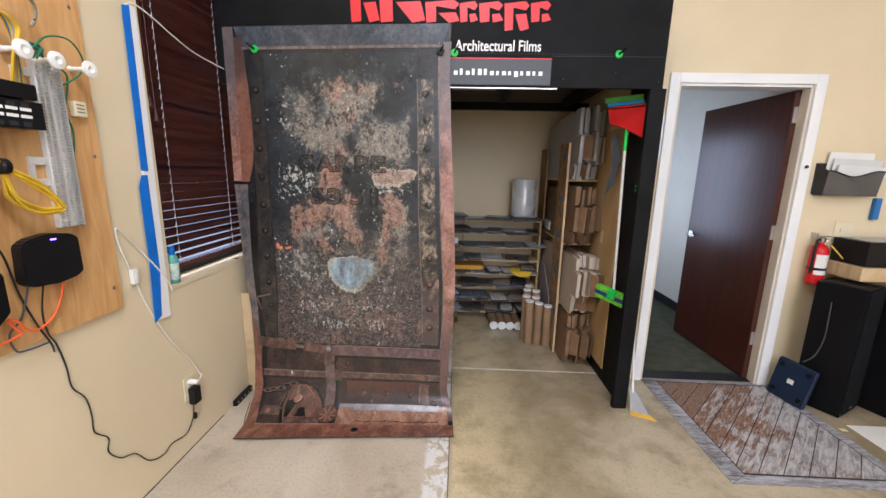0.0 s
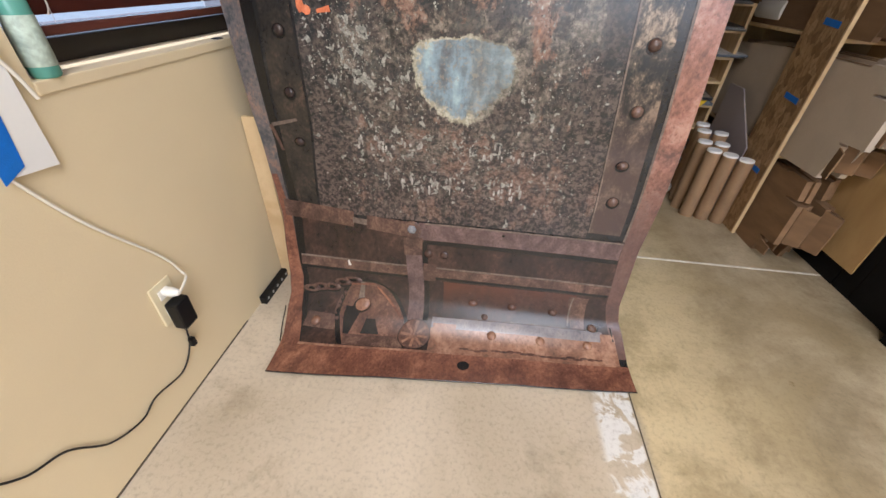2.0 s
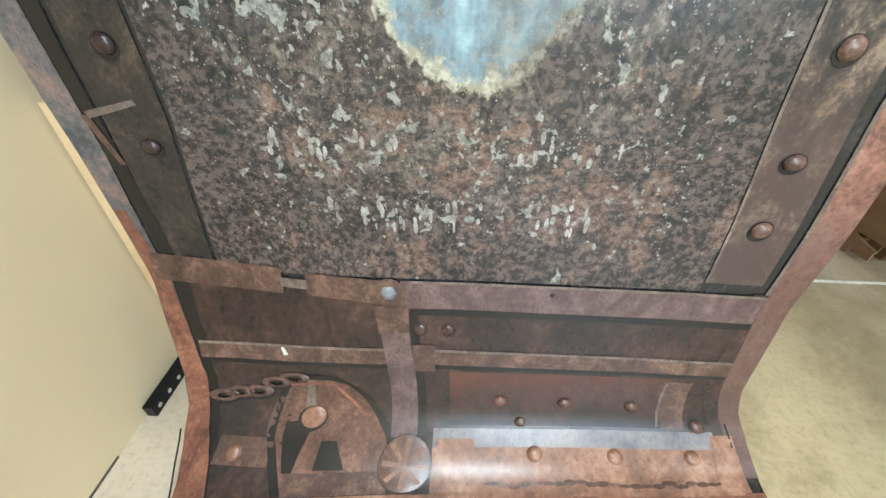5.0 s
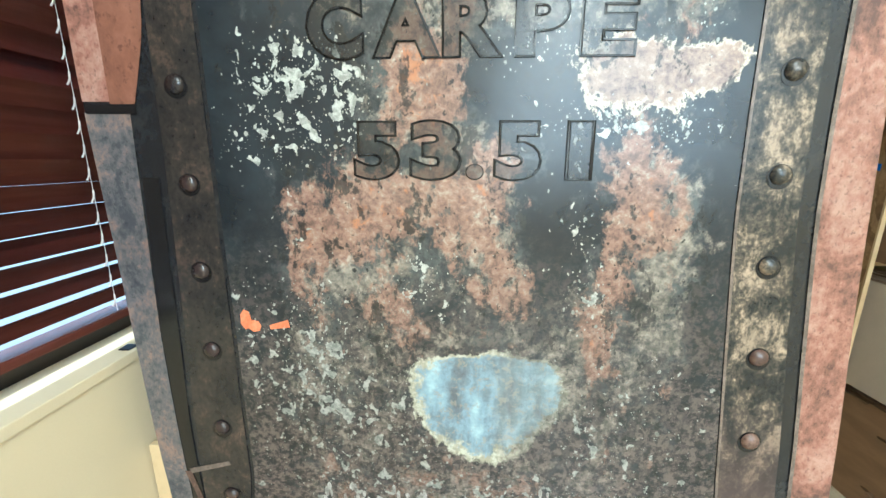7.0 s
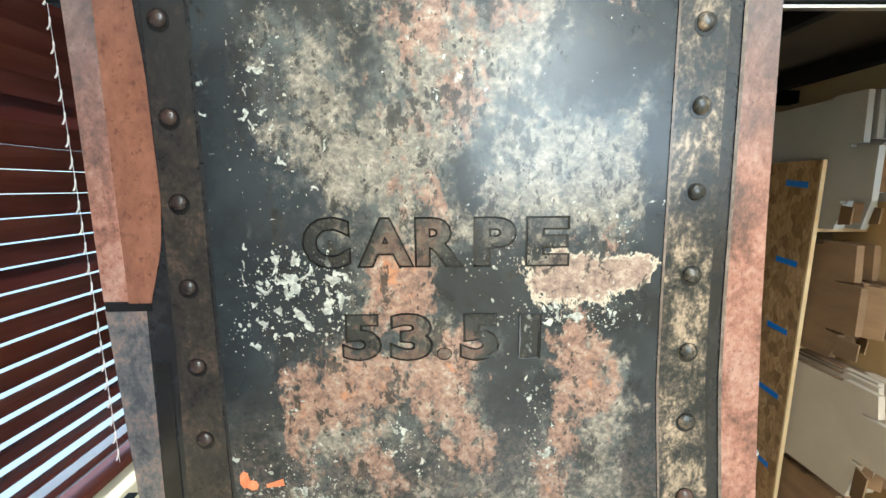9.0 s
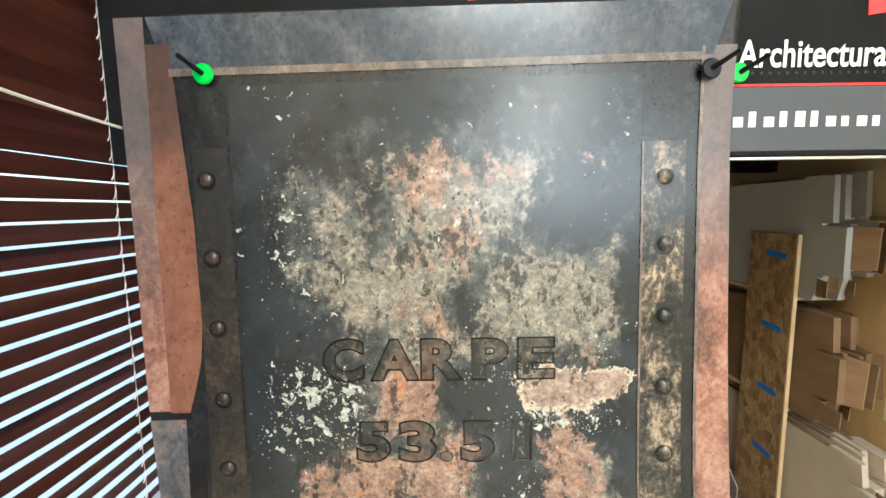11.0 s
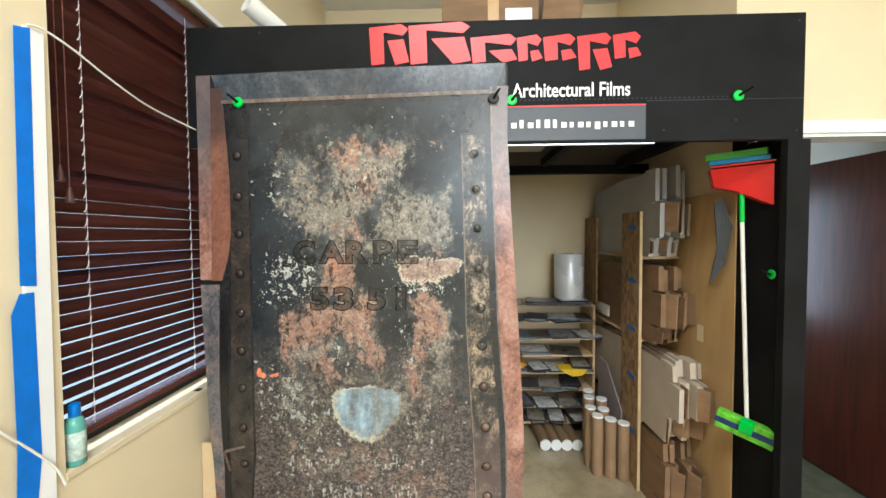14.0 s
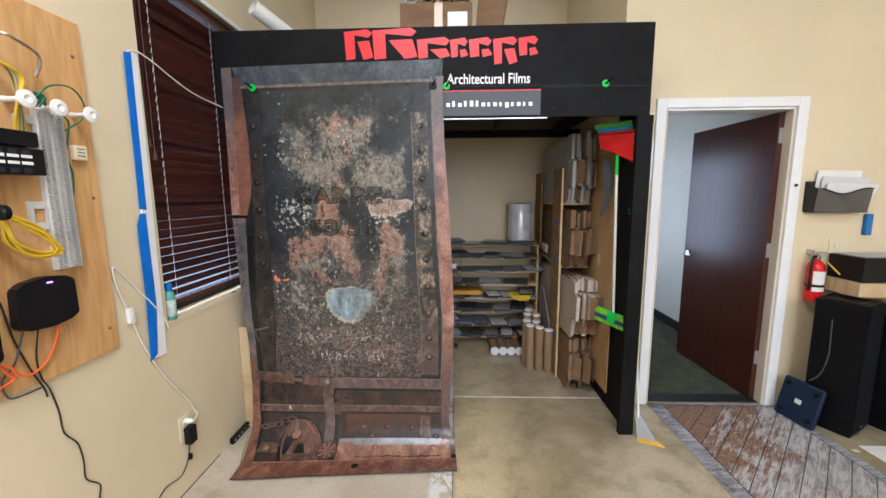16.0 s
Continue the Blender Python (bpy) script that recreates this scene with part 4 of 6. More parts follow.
quad("printed_hook_stem", (-1.16, 1.60), (-1.138, 1.70), 0.014, 0.010, P_ARM, 0.0034)
disc("printed_orange_mark", -1.0, 1.262, 0.011, P_MARK, 0.0032, 0, 0.02, 7)
disc("printed_orange_mark", -0.984, 1.274, 0.013, P_MARK, 0.0033, 0, 0.012, 7)
quad("printed_orange_mark_tail", (-0.955, 1.276), (-0.918, 1.268), 0.008, 0.015, P_MARK, 0.0033)

# rivets down both strips and along the bottom
EAST_RIVETS = [0.367, 0.51, 0.668, 0.829, 0.99, 1.145, 1.31, 1.477, 1.647, 1.785, 2.34]
for v in EAST_RIVETS:
    u = float(np.interp(v, [0.36, 1.0, 1.65, 1.8, 2.34], [-0.107, -0.083, -0.051, -0.042, -0.005]))
    disc("printed_rivet_ring", u, v + 0.003, 0.021, P_BLACK, 0.0026)
    disc("printed_rivet", u, v, 0.0165, P_ARM if v > 1.2 else P_STRIP, 0.0036, 0.009)
for v in (0.36, 0.526, 0.681, 0.845, 1.01, 1.171, 1.325, 1.494, 1.66):
    disc("printed_rivet_ring", -1.074, v + 0.003, 0.020, P_BLACK, 0.0026)
    disc("printed_rivet", -1.074, v, 0.0155, P_LOW, 0.0036, 0.008)
for u, v in ((-0.453, 2.275), (-0.303, 2.278), (-0.148, 2.285), (-0.375, 2.405), (-0.199, 2.41), (-0.03, 2.41), (-1.03, 2.40)):
    disc("printed_rivet", u, v, 0.017, P_CAST if v < 2.3 else P_LEDGE, 0.0036, 0.008)


def letters(name, text, u0, u1, v0, v1, material, off, bold=0.0, line=0.0):
    """Printed capitals that fill the given stretch of the film, as faces or as a drawn outline."""
    cu = bpy.data.curves.new(name, "FONT")
    cu.body, cu.size, cu.offset, cu.resolution_u = text, 1.0, bold, 4
    if line:
        cu.fill_mode, cu.bevel_depth, cu.bevel_resolution = "NONE", line, 0
    tmp = bpy.data.objects.new(name, cu)
    scene.collection.objects.link(tmp)
    me0 = bpy.data.meshes.new_from_object(tmp.evaluated_get(bpy.context.evaluated_depsgraph_get()))
    bpy.data.objects.remove(tmp)
    xs, ys = [v.co.x for v in me0.vertices], [v.co.y for v in me0.vertices]
    ax, bx, ay, by = min(xs), max(xs), min(ys), max(ys)
    uvs = [(u0 + (v.co.x - ax) / (bx - ax) * (u1 - u0), v1 - (v.co.y - ay) / (by - ay) * (v1 - v0)) for v in me0.vertices]
    faces = [tuple(p.vertices) for p in me0.polygons]
    root = list(range(len(uvs)))

    def find(k):
        while root[k] != k:
            k = root[k]
        return k
    for f in faces:
        for k in f[1:]:
            root[find(k)] = find(f[0])
    groups = {}
    for f in faces:
        groups.setdefault(find(f[0]), []).append(f)
    for fs in groups.values():
        used = sorted({k for f in fs for k in f})
        at = {k: n for n, k in enumerate(used)}
        ob = new(name, finish_print(name, [surf(*uvs[k], off) for k in used], [tuple(at[k] for k in f) for f in fs], [uvs[k] for k in used], material))
        ob.parent = film
        ob.matrix_parent_inverse = Matrix.Translation(-Vector(film.location))


for text, u0, u1, v0, v1 in (("C", -0.848, -0.757, 0.71, 0.81), ("A", -0.744, -0.634, 0.712, 0.808), ("R", -0.632, -0.536, 0.712, 0.808), ("P", -0.519, -0.437, 0.712, 0.808), ("E", -0.419, -0.334, 0.712, 0.808),
                             ("5", -0.781, -0.703, 0.904, 1.002), ("3", -0.686, -0.600, 0.902, 1.002), (".", -0.592, -0.563, 0.975, 1.0), ("5", -0.546, -0.468, 0.904, 1.002), ("1", -0.428, -0.385, 0.904, 1.0)):
    letters("printed_letter", text, u0, u1, v0, v1, P_STAMP, 0.0022, 0.05)
    letters("printed_letter_edge", text, u0 - 0.001, u1 + 0.001, v0 - 0.001, v1 + 0.001, P_BLACK, 0.0030, 0.05, 0.014 if text != "." else 0.006)

# worn rows of old marks, past reading
rng = random.Random(21)
for v0, spans in ((1.615, ((-0.86, -0.66), (-0.46, -0.30))), (1.755, ((-0.80, -0.50), (-0.42, -0.33)))):
    for a, b in spans:
        u = a
        while u < b:
            lean = rng.uniform(-0.5, 0.5)
            for n in range(rng.choice((2, 3, 4))):
                dv = rng.uniform(0.0, 0.055)
                disc("printed_worn_mark", u + lean * 0.02 + rng.uniform(-0.007, 0.007), v0 + dv, rng.uniform(0.0022, 0.005), P_GHOST, 0.0024 + 0.0001 * n, 0, rng.uniform(0.006, 0.015), 7)
            u += rng.uniform(0.016, 0.036)

# ---- window and blind ----
bm = bmesh.new()
box(bm, -80, WX - 0.2, -60, 60, -0.3, -0.1)
setting("ground", bm, surface("pale_paving", (0.24, 0.24, 0.25), 0.8, vary=0.1), "pale paving outside the window")
win = tagged(thing("window_1", "dark framed window behind the closed blind", "window", kind="structure", at=(WX - 0.13, 3.33, 0.9)))
M_FRAME = surface("bronze_window_frame", (0.03, 0.026, 0.022), 0.4, 0.3)
bm = bmesh.new()
y0, y1, z0, z1 = WIN
for a in ((y0, y0 + 0.05, z0, z1), (y1 - 0.05, y1, z0, z1), (y0 + 0.05, y1 - 0.05, z0, z0 + 0.05), (y0 + 0.05, y1 - 0.05, z1 - 0.05, z1)):
    box(bm, WX - 0.16, WX - 0.11, *a, bevel=0.004)
part("window_frame", bm, M_FRAME, win)
M_GLASS, nt, b = nodes_of("window_glass")
b.inputs["Transmission Weight"].default_value, b.inputs["Roughness"].default_value, b.inputs["IOR"].default_value = 1.0, 0.0, 1.02
pane = part("pane", boxed(WX - 0.14, WX - 0.134, y0 + 0.05, y1 - 0.05, z0 + 0.05, z1 - 0.05), M_GLASS, win)
pane.visible_shadow = False
part("window_sill", boxed(WX - 0.11, WX + 0.004, y0, y1, z0 - 0.02, z0 + 0.004, 0.003), M_WALL, win)
part("window_head_trim", boxed(WX - 0.004, WX + 0.012, y0 - 0.01, y1, z1 - 0.012, z1 + 0.012, 0.003), M_WHITE, win)

blind = thing("venetian_blind", "closed dark red-brown wooden venetian blind in the window", "blind", at=(-1.35, 3.33, 0.95))
part("headrail", boxed(-1.385, -1.325, y0 + 0.01, y1 - 0.01, z1 - 0.06, z1 - 0.012, 0.003), M_SLAT, blind)
slat_bm = bmesh.new()
for k in range(7):
    a0, a1 = -0.025 + 0.05 * k / 6, 0.0015 * (1 - ((k - 3) / 3) ** 2)
    for yy in (-0.453, 0.453):
        slat_bm.verts.new((a0, yy, a1))
slat_bm.verts.ensure_lookup_table()
for k in range(6):
    slat_bm.faces.new((slat_bm.verts[2 * k], slat_bm.verts[2 * k + 2], slat_bm.verts[2 * k + 3], slat_bm.verts[2 * k + 1]))
bmesh.ops.solidify(slat_bm, geom=slat_bm.faces[:], thickness=0.0054)
rim = [e for e in slat_bm.edges if min(abs(v.co.x) for v in e.verts) > 0.0235 and abs(e.verts[0].co.y - e.verts[1].co.y) > 0.5]
bmesh.ops.bevel(slat_bm, geom=rim, offset=0.0024, segments=2, affect="EDGES", profile=0.5)
SLAT = mesh_of("slat", slat_bm, M_SLAT)
# The light that the slat edges catch is put into their paler colour.
SLAT.materials.append(surface("lit_slat_edge", (0.60, 0.46, 0.40), 0.25, vary=0.15, relief=0.02))
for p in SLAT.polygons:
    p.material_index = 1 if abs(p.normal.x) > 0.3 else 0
rng = random.Random(3)
PITCH, ZB = 0.0435, 0.985
n_slats = int((z1 - 0.07 - ZB) / PITCH)
for k in range(n_slats):
    ob = new("slat", SLAT)
    ob.parent = blind
    ob.matrix_parent_inverse = Matrix.Translation(-Vector(blind.location))
    ob.matrix_basis = pose(-1.352, 3.33, ZB + 0.03 + k * PITCH, 0, -(64.5 + rng.uniform(-1.8, 1.8) - 8 * max(0, 1 - k / 3) - 17 * min(1, max(0, (k - 8) / 12))), 0)
part("bottom_rail", boxed(-1.38, -1.325, y0 + 0.012, y1 - 0.012, ZB - 0.022, ZB - 0.004, 0.004), M_SLAT, blind)
M_CORD = surface("braided_cord", (0.62, 0.56, 0.52), 0.45, vary=0.2, grain=400)
for yy in (2.985, 3.45):
    bm = bmesh.new()
    cyl(bm, (-1.327, yy + 0.004, ZB), (-1.327, yy + 0.004, z1 - 0.06), 0.0006, seg=5)
    for k in range(n_slats):
        zk = ZB + 0.012 + k * PITCH
        sweep(bm, [(-1.328, yy - 0.003, zk), (-1.325, yy + 0.001, zk + 0.012), (-1.327, yy + 0.004, zk + 0.024)], 0.0016, 5, 2)
    part("ladder_cord", bm, M_CORD, blind, "pale twisted ladder cord")
for yy, zz in ((2.905, 1.78), (2.93, 1.72)):
    bm = bmesh.new()
    cyl(bm, (-1.318, yy, zz), (-1.318, yy, z1 - 0.05), 0.0015, seg=6)
    part("lift_cord", bm, M_SLAT, blind)
    part("tassel", lathe(bmesh.new(), [(0.003, 0.045), (0.006, 0.03), (0.011, 0.004), (0.010, 0.0)], (-1.318, yy, zz - 0.045), seg=10), M_MAHOGEDGE, blind, "turned wooden tassel", True)

# ---- west wall ----
strip = thing("white_board_strip", "upright white board strip held by blue masking tape", "board", at=(WX, 2.78, 0.76))
part("strip_board", prism(bmesh.new(), [(WX + 0.002, 2.795, 2.115), (WX + 0.002, 2.84, 2.115), (WX + 0.002, 2.822, 0.765), (WX + 0.002, 2.745, 0.772)], (0.009, 0, 0)), M_WHITE, strip)
part("blue_tape", prism(bmesh.new(), [(WX + 0.0115, 2.768, 2.10), (WX + 0.0115, 2.806, 2.112), (WX + 0.0115, 2.795, 1.445), (WX + 0.0115, 2.757, 1.45)], (0.0012, 0, 0)), M_BLUETAPE, strip, "blue masking tape")
part("blue_tape", prism(bmesh.new(), [(WX + 0.0115, 2.735, 1.38), (WX + 0.0115, 2.755, 1.43), (WX + 0.0115, 2.788, 1.43), (WX + 0.0115, 2.79, 1.0), (WX + 0.0115, 2.765, 0.785), (WX + 0.0115, 2.722, 0.765), (WX + 0.0115, 2.735, 1.05)], (0.0012, 0, 0)), M_BLUETAPE, strip, "blue masking tape")

ply = thing("plywood_board", "fir plywood backboard screwed to the beige wall", "board", at=(WX, 1.96, 0.9))
part("plywood_panel", boxed(WX, WX + 0.018, 1.35, 2.572, 0.897, 2.122, 0.0015), M_PLY, ply)
for yy, zz in ((2.535, 2.0), (2.54, 0.99), (2.545, 1.5)):
    bm = bmesh.new()
    cyl(bm, (WX + 0.017, yy, zz), (WX + 0.0195, yy, zz), 0.006, seg=12)
    part("screw", bm, M_METAL, ply)

standing = set(scene.collection.all_objects)
PX = WX + 0.018
router = thing("wifi_router", "black rounded router with a violet light on the plywood", "router", at=(PX, 2.28, 1.1))
bm = bmesh.new()
prof = [(2.185, 1.12), (2.19, 1.235), (2.215, 1.252), (2.28, 1.262), (2.345, 1.252), (2.368, 1.236), (2.37, 1.118), (2.345, 1.102), (2.28, 1.094), (2.205, 1.102)]
prism(bm, [(PX + 0.002, y, z) for y, z in prof], (0.042, 0, 0))
bmesh.ops.bevel(bm, geom=bm.edges[:], offset=0.005, segments=2, affect="EDGES")
part("case", bm, M_BLACKPL, router)
part("status_light", boxed(PX + 0.0445, PX + 0.0455, 2.272, 2.29, 1.240, 1.245), glow("violet_led", (0.25, 0.12, 1.0), 6.0), router, "violet status light")
switchbox = thing("network_switch", "black faceted network box with small blue lights", "network box", at=(PX, 2.02, 0.98))
bm = bmesh.new()
prism(bm, [(PX + 0.002, y, z) for y, z in [(1.90, 1.0), (1.90, 1.17), (2.10, 1.19), (2.125, 1.165), (2.125, 1.05), (2.07, 1.0)]], (0.05, 0, 0))
bmesh.ops.bevel(bm, geom=bm.edges[:], offset=0.004, segments=2, affect="EDGES")
part("case", bm, M_BLACKPL, switchbox)
for k in range(4):
    part("port_light", boxed(PX + 0.0525, PX + 0.0535, 2.00, 2.007, 1.075 + k * 0.016, 1.081 + k * 0.016), glow("blue_led", (0.2, 0.35, 1.0), 4.0), switchbox)
blue = thing("blue_box", "dark blue wall box with a pale text bar", "box", at=(PX, 2.03, 1.3))
part("case", boxed(PX, PX + 0.06, 1.90, 2.135, 1.30, 1.42, 0.006), surface("navy_plastic", (0.012, 0.03, 0.11), 0.4), blue)
part("text_bar", boxed(PX + 0.06, PX + 0.061, 2.02, 2.11, 1.365, 1.375), M_PLASTIC, blue)

panel = thing("patch_panel", "black metal patch panel with white label strips", "patch panel", at=(PX, 2.1, 1.58))
part("panel_body", boxed(PX, PX + 0.07, 1.85, 2.30, 1.585, 1.665, 0.003), M_BLACKPL, panel)
part("panel_hood", boxed(PX, PX + 0.075, 1.85, 2.285, 1.67, 1.715, 0.004), M_BLACKPL, panel)
for row in range(2):
    for k in range(10):
        yy = 1.90 + k * 0.037
        part("label_strip", boxed(PX + 0.07, PX + 0.0715, yy, yy + 0.03, 1.615 + row * 0.02, 1.624 + row * 0.02), M_PLASTIC, panel)
        part("port", boxed(PX + 0.068, PX + 0.0708, yy + 0.004, yy + 0.026, 1.590 + row * 0.055, 1.604 + row * 0.055), M_BASE, panel)

block = thing("terminal_block", "tall grey-white wiring block with rows of metal clips", "wiring block", at=(PX, 2.37, 1.27))
part("block_base", boxed(PX, PX + 0.022, 2.335, 2.405, 1.272, 1.80, 0.003), surface("grey_block_plastic", (0.60, 0.58, 0.54), 0.5, vary=0.08), block)
for yy in (2.339, 2.357, 2.379, 2.396):
    bm = bmesh.new()
    for k in range(52):
        box(bm, PX + 0.022, PX + 0.034, yy, yy + 0.006, 1.278 + k * 0.01, 1.2835 + k * 0.01)
    part("clip_column", bm, M_ALU, block)
part("side_rail", boxed(PX, PX + 0.03, 2.408, 2.414, 1.272, 1.80, 0.001), M_ALU, block)
for za in (1.70, 1.43):
    bm = bmesh.new()
    box(bm, PX, PX + 0.012, 2.285, 2.335, za + 0.05, za + 0.075, 0.002)
    box(bm, PX, PX + 0.012, 2.285, 2.335, za - 0.02, za + 0.005, 0.002)
    box(bm, PX, PX + 0.012, 2.285, 2.297, za + 0.005, za + 0.05)
    part("mounting_foot", bm, MATS["grey_block_plastic"], block)

for yy, zz in ((2.283, 1.813), (2.378, 1.807), (2.489, 1.807)):
    sp = thing("wire_spool", "white plastic wire guide standing off the plywood", "wire guide", "wire guides on the board", at=(PX, yy, zz))
    part("stem", lathe(bmesh.new(), [(0.011, 0), (0.008, 0.01), (0.008, 0.06), (0.010, 0.066)], (PX, yy - 0.012, zz), "x", 14), M_PLASTIC, sp, smooth=True)
    part("flange", lathe(bmesh.new(), [(0.020, 0.066), (0.027, 0.069), (0.026, 0.075), (0.012, 0.078), (0.006, 0.074)], (PX, yy - 0.012, zz), "x", 22), M_PLASTIC, sp, smooth=True)
jack = thing("wall_jack", "small ivory jack box on the plywood", "jack box", at=(PX, 2.47, 1.65))
part("case", boxed(PX, PX + 0.022, 2.45, 2.495, 1.648, 1.70, 0.004), M_IVORY, jack)
for zz in (1.662, 1.674, 1.686):
    part("slot", boxed(PX + 0.022, PX + 0.0226, 2.458, 2.486, zz, zz + 0.003), M_BASE, jack)
ring = thing("cable_ring", "grey steel cable ring high on the plywood", "cable hook", at=(PX, 2.3, 1.95))
bm = bmesh.new()
sweep(bm, [(PX, 2.24, 1.99), (PX + 0.05, 2.245, 1.99), (PX + 0.06, 2.27, 1.985), (PX + 0.05, 2.34, 1.965), (PX + 0.04, 2.352, 1.93), (PX + 0.03, 2.345, 1.90)], 0.005, 8)
part("rod", bm, M_METAL, ring)
part("foot", boxed(PX, PX + 0.006, 2.225, 2.26, 1.965, 2.02, 0.002), M_METAL, ring)



def cable(name, pts, r, colour, label, n=8):
    mat = surface(colour[0], colour[1], 0.42, vary=0.1, relief=0.02)
    return solid(name, sweep(bmesh.new(), pts, r, 8, n), mat, label, "cable", smooth=True)


YEL, GRN, ORG = ("yellow_cable_jacket", (0.66, 0.42, 0.015)), ("green_wire_jacket", (0.015, 0.14, 0.07)), ("orange_cable_jacket", (0.80, 0.13, 0.02))
BLK, WHT, GRY = ("black_cord_jacket", (0.012, 0.012, 0.013)), ("white_cord_jacket", (0.74, 0.70, 0.62)), ("grey_cord_jacket", (0.06, 0.06, 0.065))
rng = random.Random(5)
for k in range(9):
    j = lambda s: rng.uniform(-s, s)
    cable("yellow_cable", [(PX + 0.05 + j(0.015), 2.04 + j(0.02), 1.58 + j(0.02)), (PX + 0.06 + j(0.015), 2.12, 1.53 + j(0.02)), (PX + 0.06, 2.172 + j(0.006), 1.475 + j(0.006)), (PX + 0.06 + j(0.015), 2.25 + j(0.012), 1.415 + j(0.02)), (PX + 0.055 + j(0.012), 2.31 + j(0.012), 1.345 + j(0.012)), (PX + 0.05 + j(0.01), 2.25 + j(0.02), 1.335 + j(0.012)), (PX + 0.045 + j(0.01), 2.19 + j(0.01), 1.39 + j(0.015)), (PX + 0.05, 2.168 + j(0.005), 1.47 + j(0.005)), (PX + 0.04, 2.09 + j(0.02), 1.50 + j(0.03))], 0.0034, YEL, "yellow network cable gathered in a tied coil")
solid("cable_tie", lathe(bmesh.new(), [(0.017, -0.012), (0.023, -0.008), (0.023, 0.008), (0.017, 0.012)], (PX + 0.056, 2.172, 1.474), "y", 14), M_BLACKPL, "black strap round the yellow cables", "cable tie")
for k, c in enumerate((YEL, ("blue_wire_jacket", (0.05, 0.14, 0.30)), YEL, ("grey_wire_jacket", (0.25, 0.25, 0.26)), YEL, YEL)):
    cable("data_cable", [(PX + 0.02 + k * 0.006, 2.02, 1.985 - k * 0.009), (PX + 0.03 + k * 0.006, 2.19, 1.955 - k * 0.009), (PX + 0.03 + k * 0.005, 2.262 + k * 0.004, 1.90 - k * 0.004), (PX + 0.02 + k * 0.005, 2.296 - k * 0.006, 1.80), (PX + 0.02, 2.30 - k * 0.006, 1.72)], 0.004, c, "wire in the bundle at the head of the board")
cable("green_cable", [(PX + 0.05, 2.27, 1.80), (PX + 0.06, 2.31, 1.83), (PX + 0.06, 2.36, 1.875), (PX + 0.06, 2.43, 1.885), (PX + 0.05, 2.478, 1.84), (PX + 0.04, 2.47, 1.79), (PX + 0.02, 2.425, 1.745)], 0.0028, GRN, "green wire looped over the wire guides")
cable("green_cable", [(PX + 0.05, 2.368, 1.80), (PX + 0.03, 2.43, 1.78), (PX + 0.012, 2.442, 1.73), (PX + 0.012, 2.425, 1.66), (PX + 0.012, 2.44, 1.60), (PX + 0.012, 2.432, 1.53), (PX + 0.012, 2.414, 1.49)], 0.0028, GRN, "green wire running down beside the wiring block")
bm = bmesh.new()
for k in range(7):
    sweep(bm, [(PX + 0.045 + 0.01 * math.cos(k), 2.29 + 0.005 * k, 1.80), (PX + 0.06, 2.30 + 0.006 * k, 1.835 + 0.006 * math.sin(k * 2)), (PX + 0.05, 2.345, 1.81 + 0.003 * k)], 0.0032, 6, 6)
solid("green_cable_bunch", bm, MATS["green_wire_jacket"], "bunch of green wires between the wire guides", "cable")
cable("orange_cable", [(PX + 0.02, 2.312, 1.095), (PX + 0.015, 2.30, 1.04), (PX + 0.012, 2.272, 0.985), (PX + 0.012, 2.225, 0.958), (PX + 0.02, 2.18, 0.968), (PX + 0.03, 2.15, 1.01), (PX + 0.02, 2.135, 1.02), (PX + 0.02, 2.15, 0.985), (PX + 0.02, 2.16, 0.965), (PX + 0.02, 2.10, 0.955), (PX + 0.02, 1.95, 0.95)], 0.0038, ORG, "orange cable curled below the router")
cable("power_cable", [(PX + 0.03, 2.05, 1.34), (PX + 0.015, 2.15, 1.24), (PX + 0.012, 2.183, 1.086), (PX + 0.012, 2.213, 0.977), (PX + 0.012, 2.243, 0.897), (WX + 0.006, 2.27, 0.85)], 0.003, BLK, "black cord crossing the plywood")
cable("data_cable", [(PX + 0.02, 2.205, 1.105), (PX + 0.012, 2.177, 1.012), (PX + 0.012, 2.137, 0.971), (PX + 0.012, 2.145, 0.915), (PX + 0.012, 2.178, 0.903), (PX + 0.012, 2.235, 0.90)], 0.003, GRY, "dark grey cord looped under the router")
# the fittings hang a little further along the board
for ob in set(scene.collection.all_objects) - standing:
    if ob.parent is None:
        ob.location += Vector((0, 0.027, -0.014))
cable("power_cable", [(PX + 0.02, 2.275, 1.085), (PX + 0.01, 2.265, 0.99), (PX + 0.008, 2.272, 0.915), (WX + 0.008, 2.306, 0.858), (WX + 0.006, 2.325, 0.763), (WX + 0.006, 2.331, 0.681), (WX + 0.006, 2.37, 0.611), (WX + 0.006, 2.381, 0.532), (WX + 0.006, 2.381, 0.46), (WX + 0.006, 2.428, 0.398), (WX + 0.006, 2.421, 0.34), (WX + 0.006, 2.467, 0.274), (WX + 0.006, 2.533, 0.239), (WX + 0.006, 2.596, 0.152), (WX + 0.006, 2.675, 0.116), (WX + 0.006, 2.733, 0.132), (WX + 0.006, 2.829, 0.112), (WX + 0.008, 2.885, 0.165), (WX + 0.012, 2.897, 0.24)], 0.0026, BLK, "black power cord hanging from the router along the wall")
outlet = thing("wall_outlet", "ivory outlet plate low on the beige wall", "outlet", at=(WX, 2.85, 0.33))
part("plate", boxed(WX, WX + 0.006, 2.854, 2.926, 0.275, 0.402, 0.003), M_IVORY, outlet)
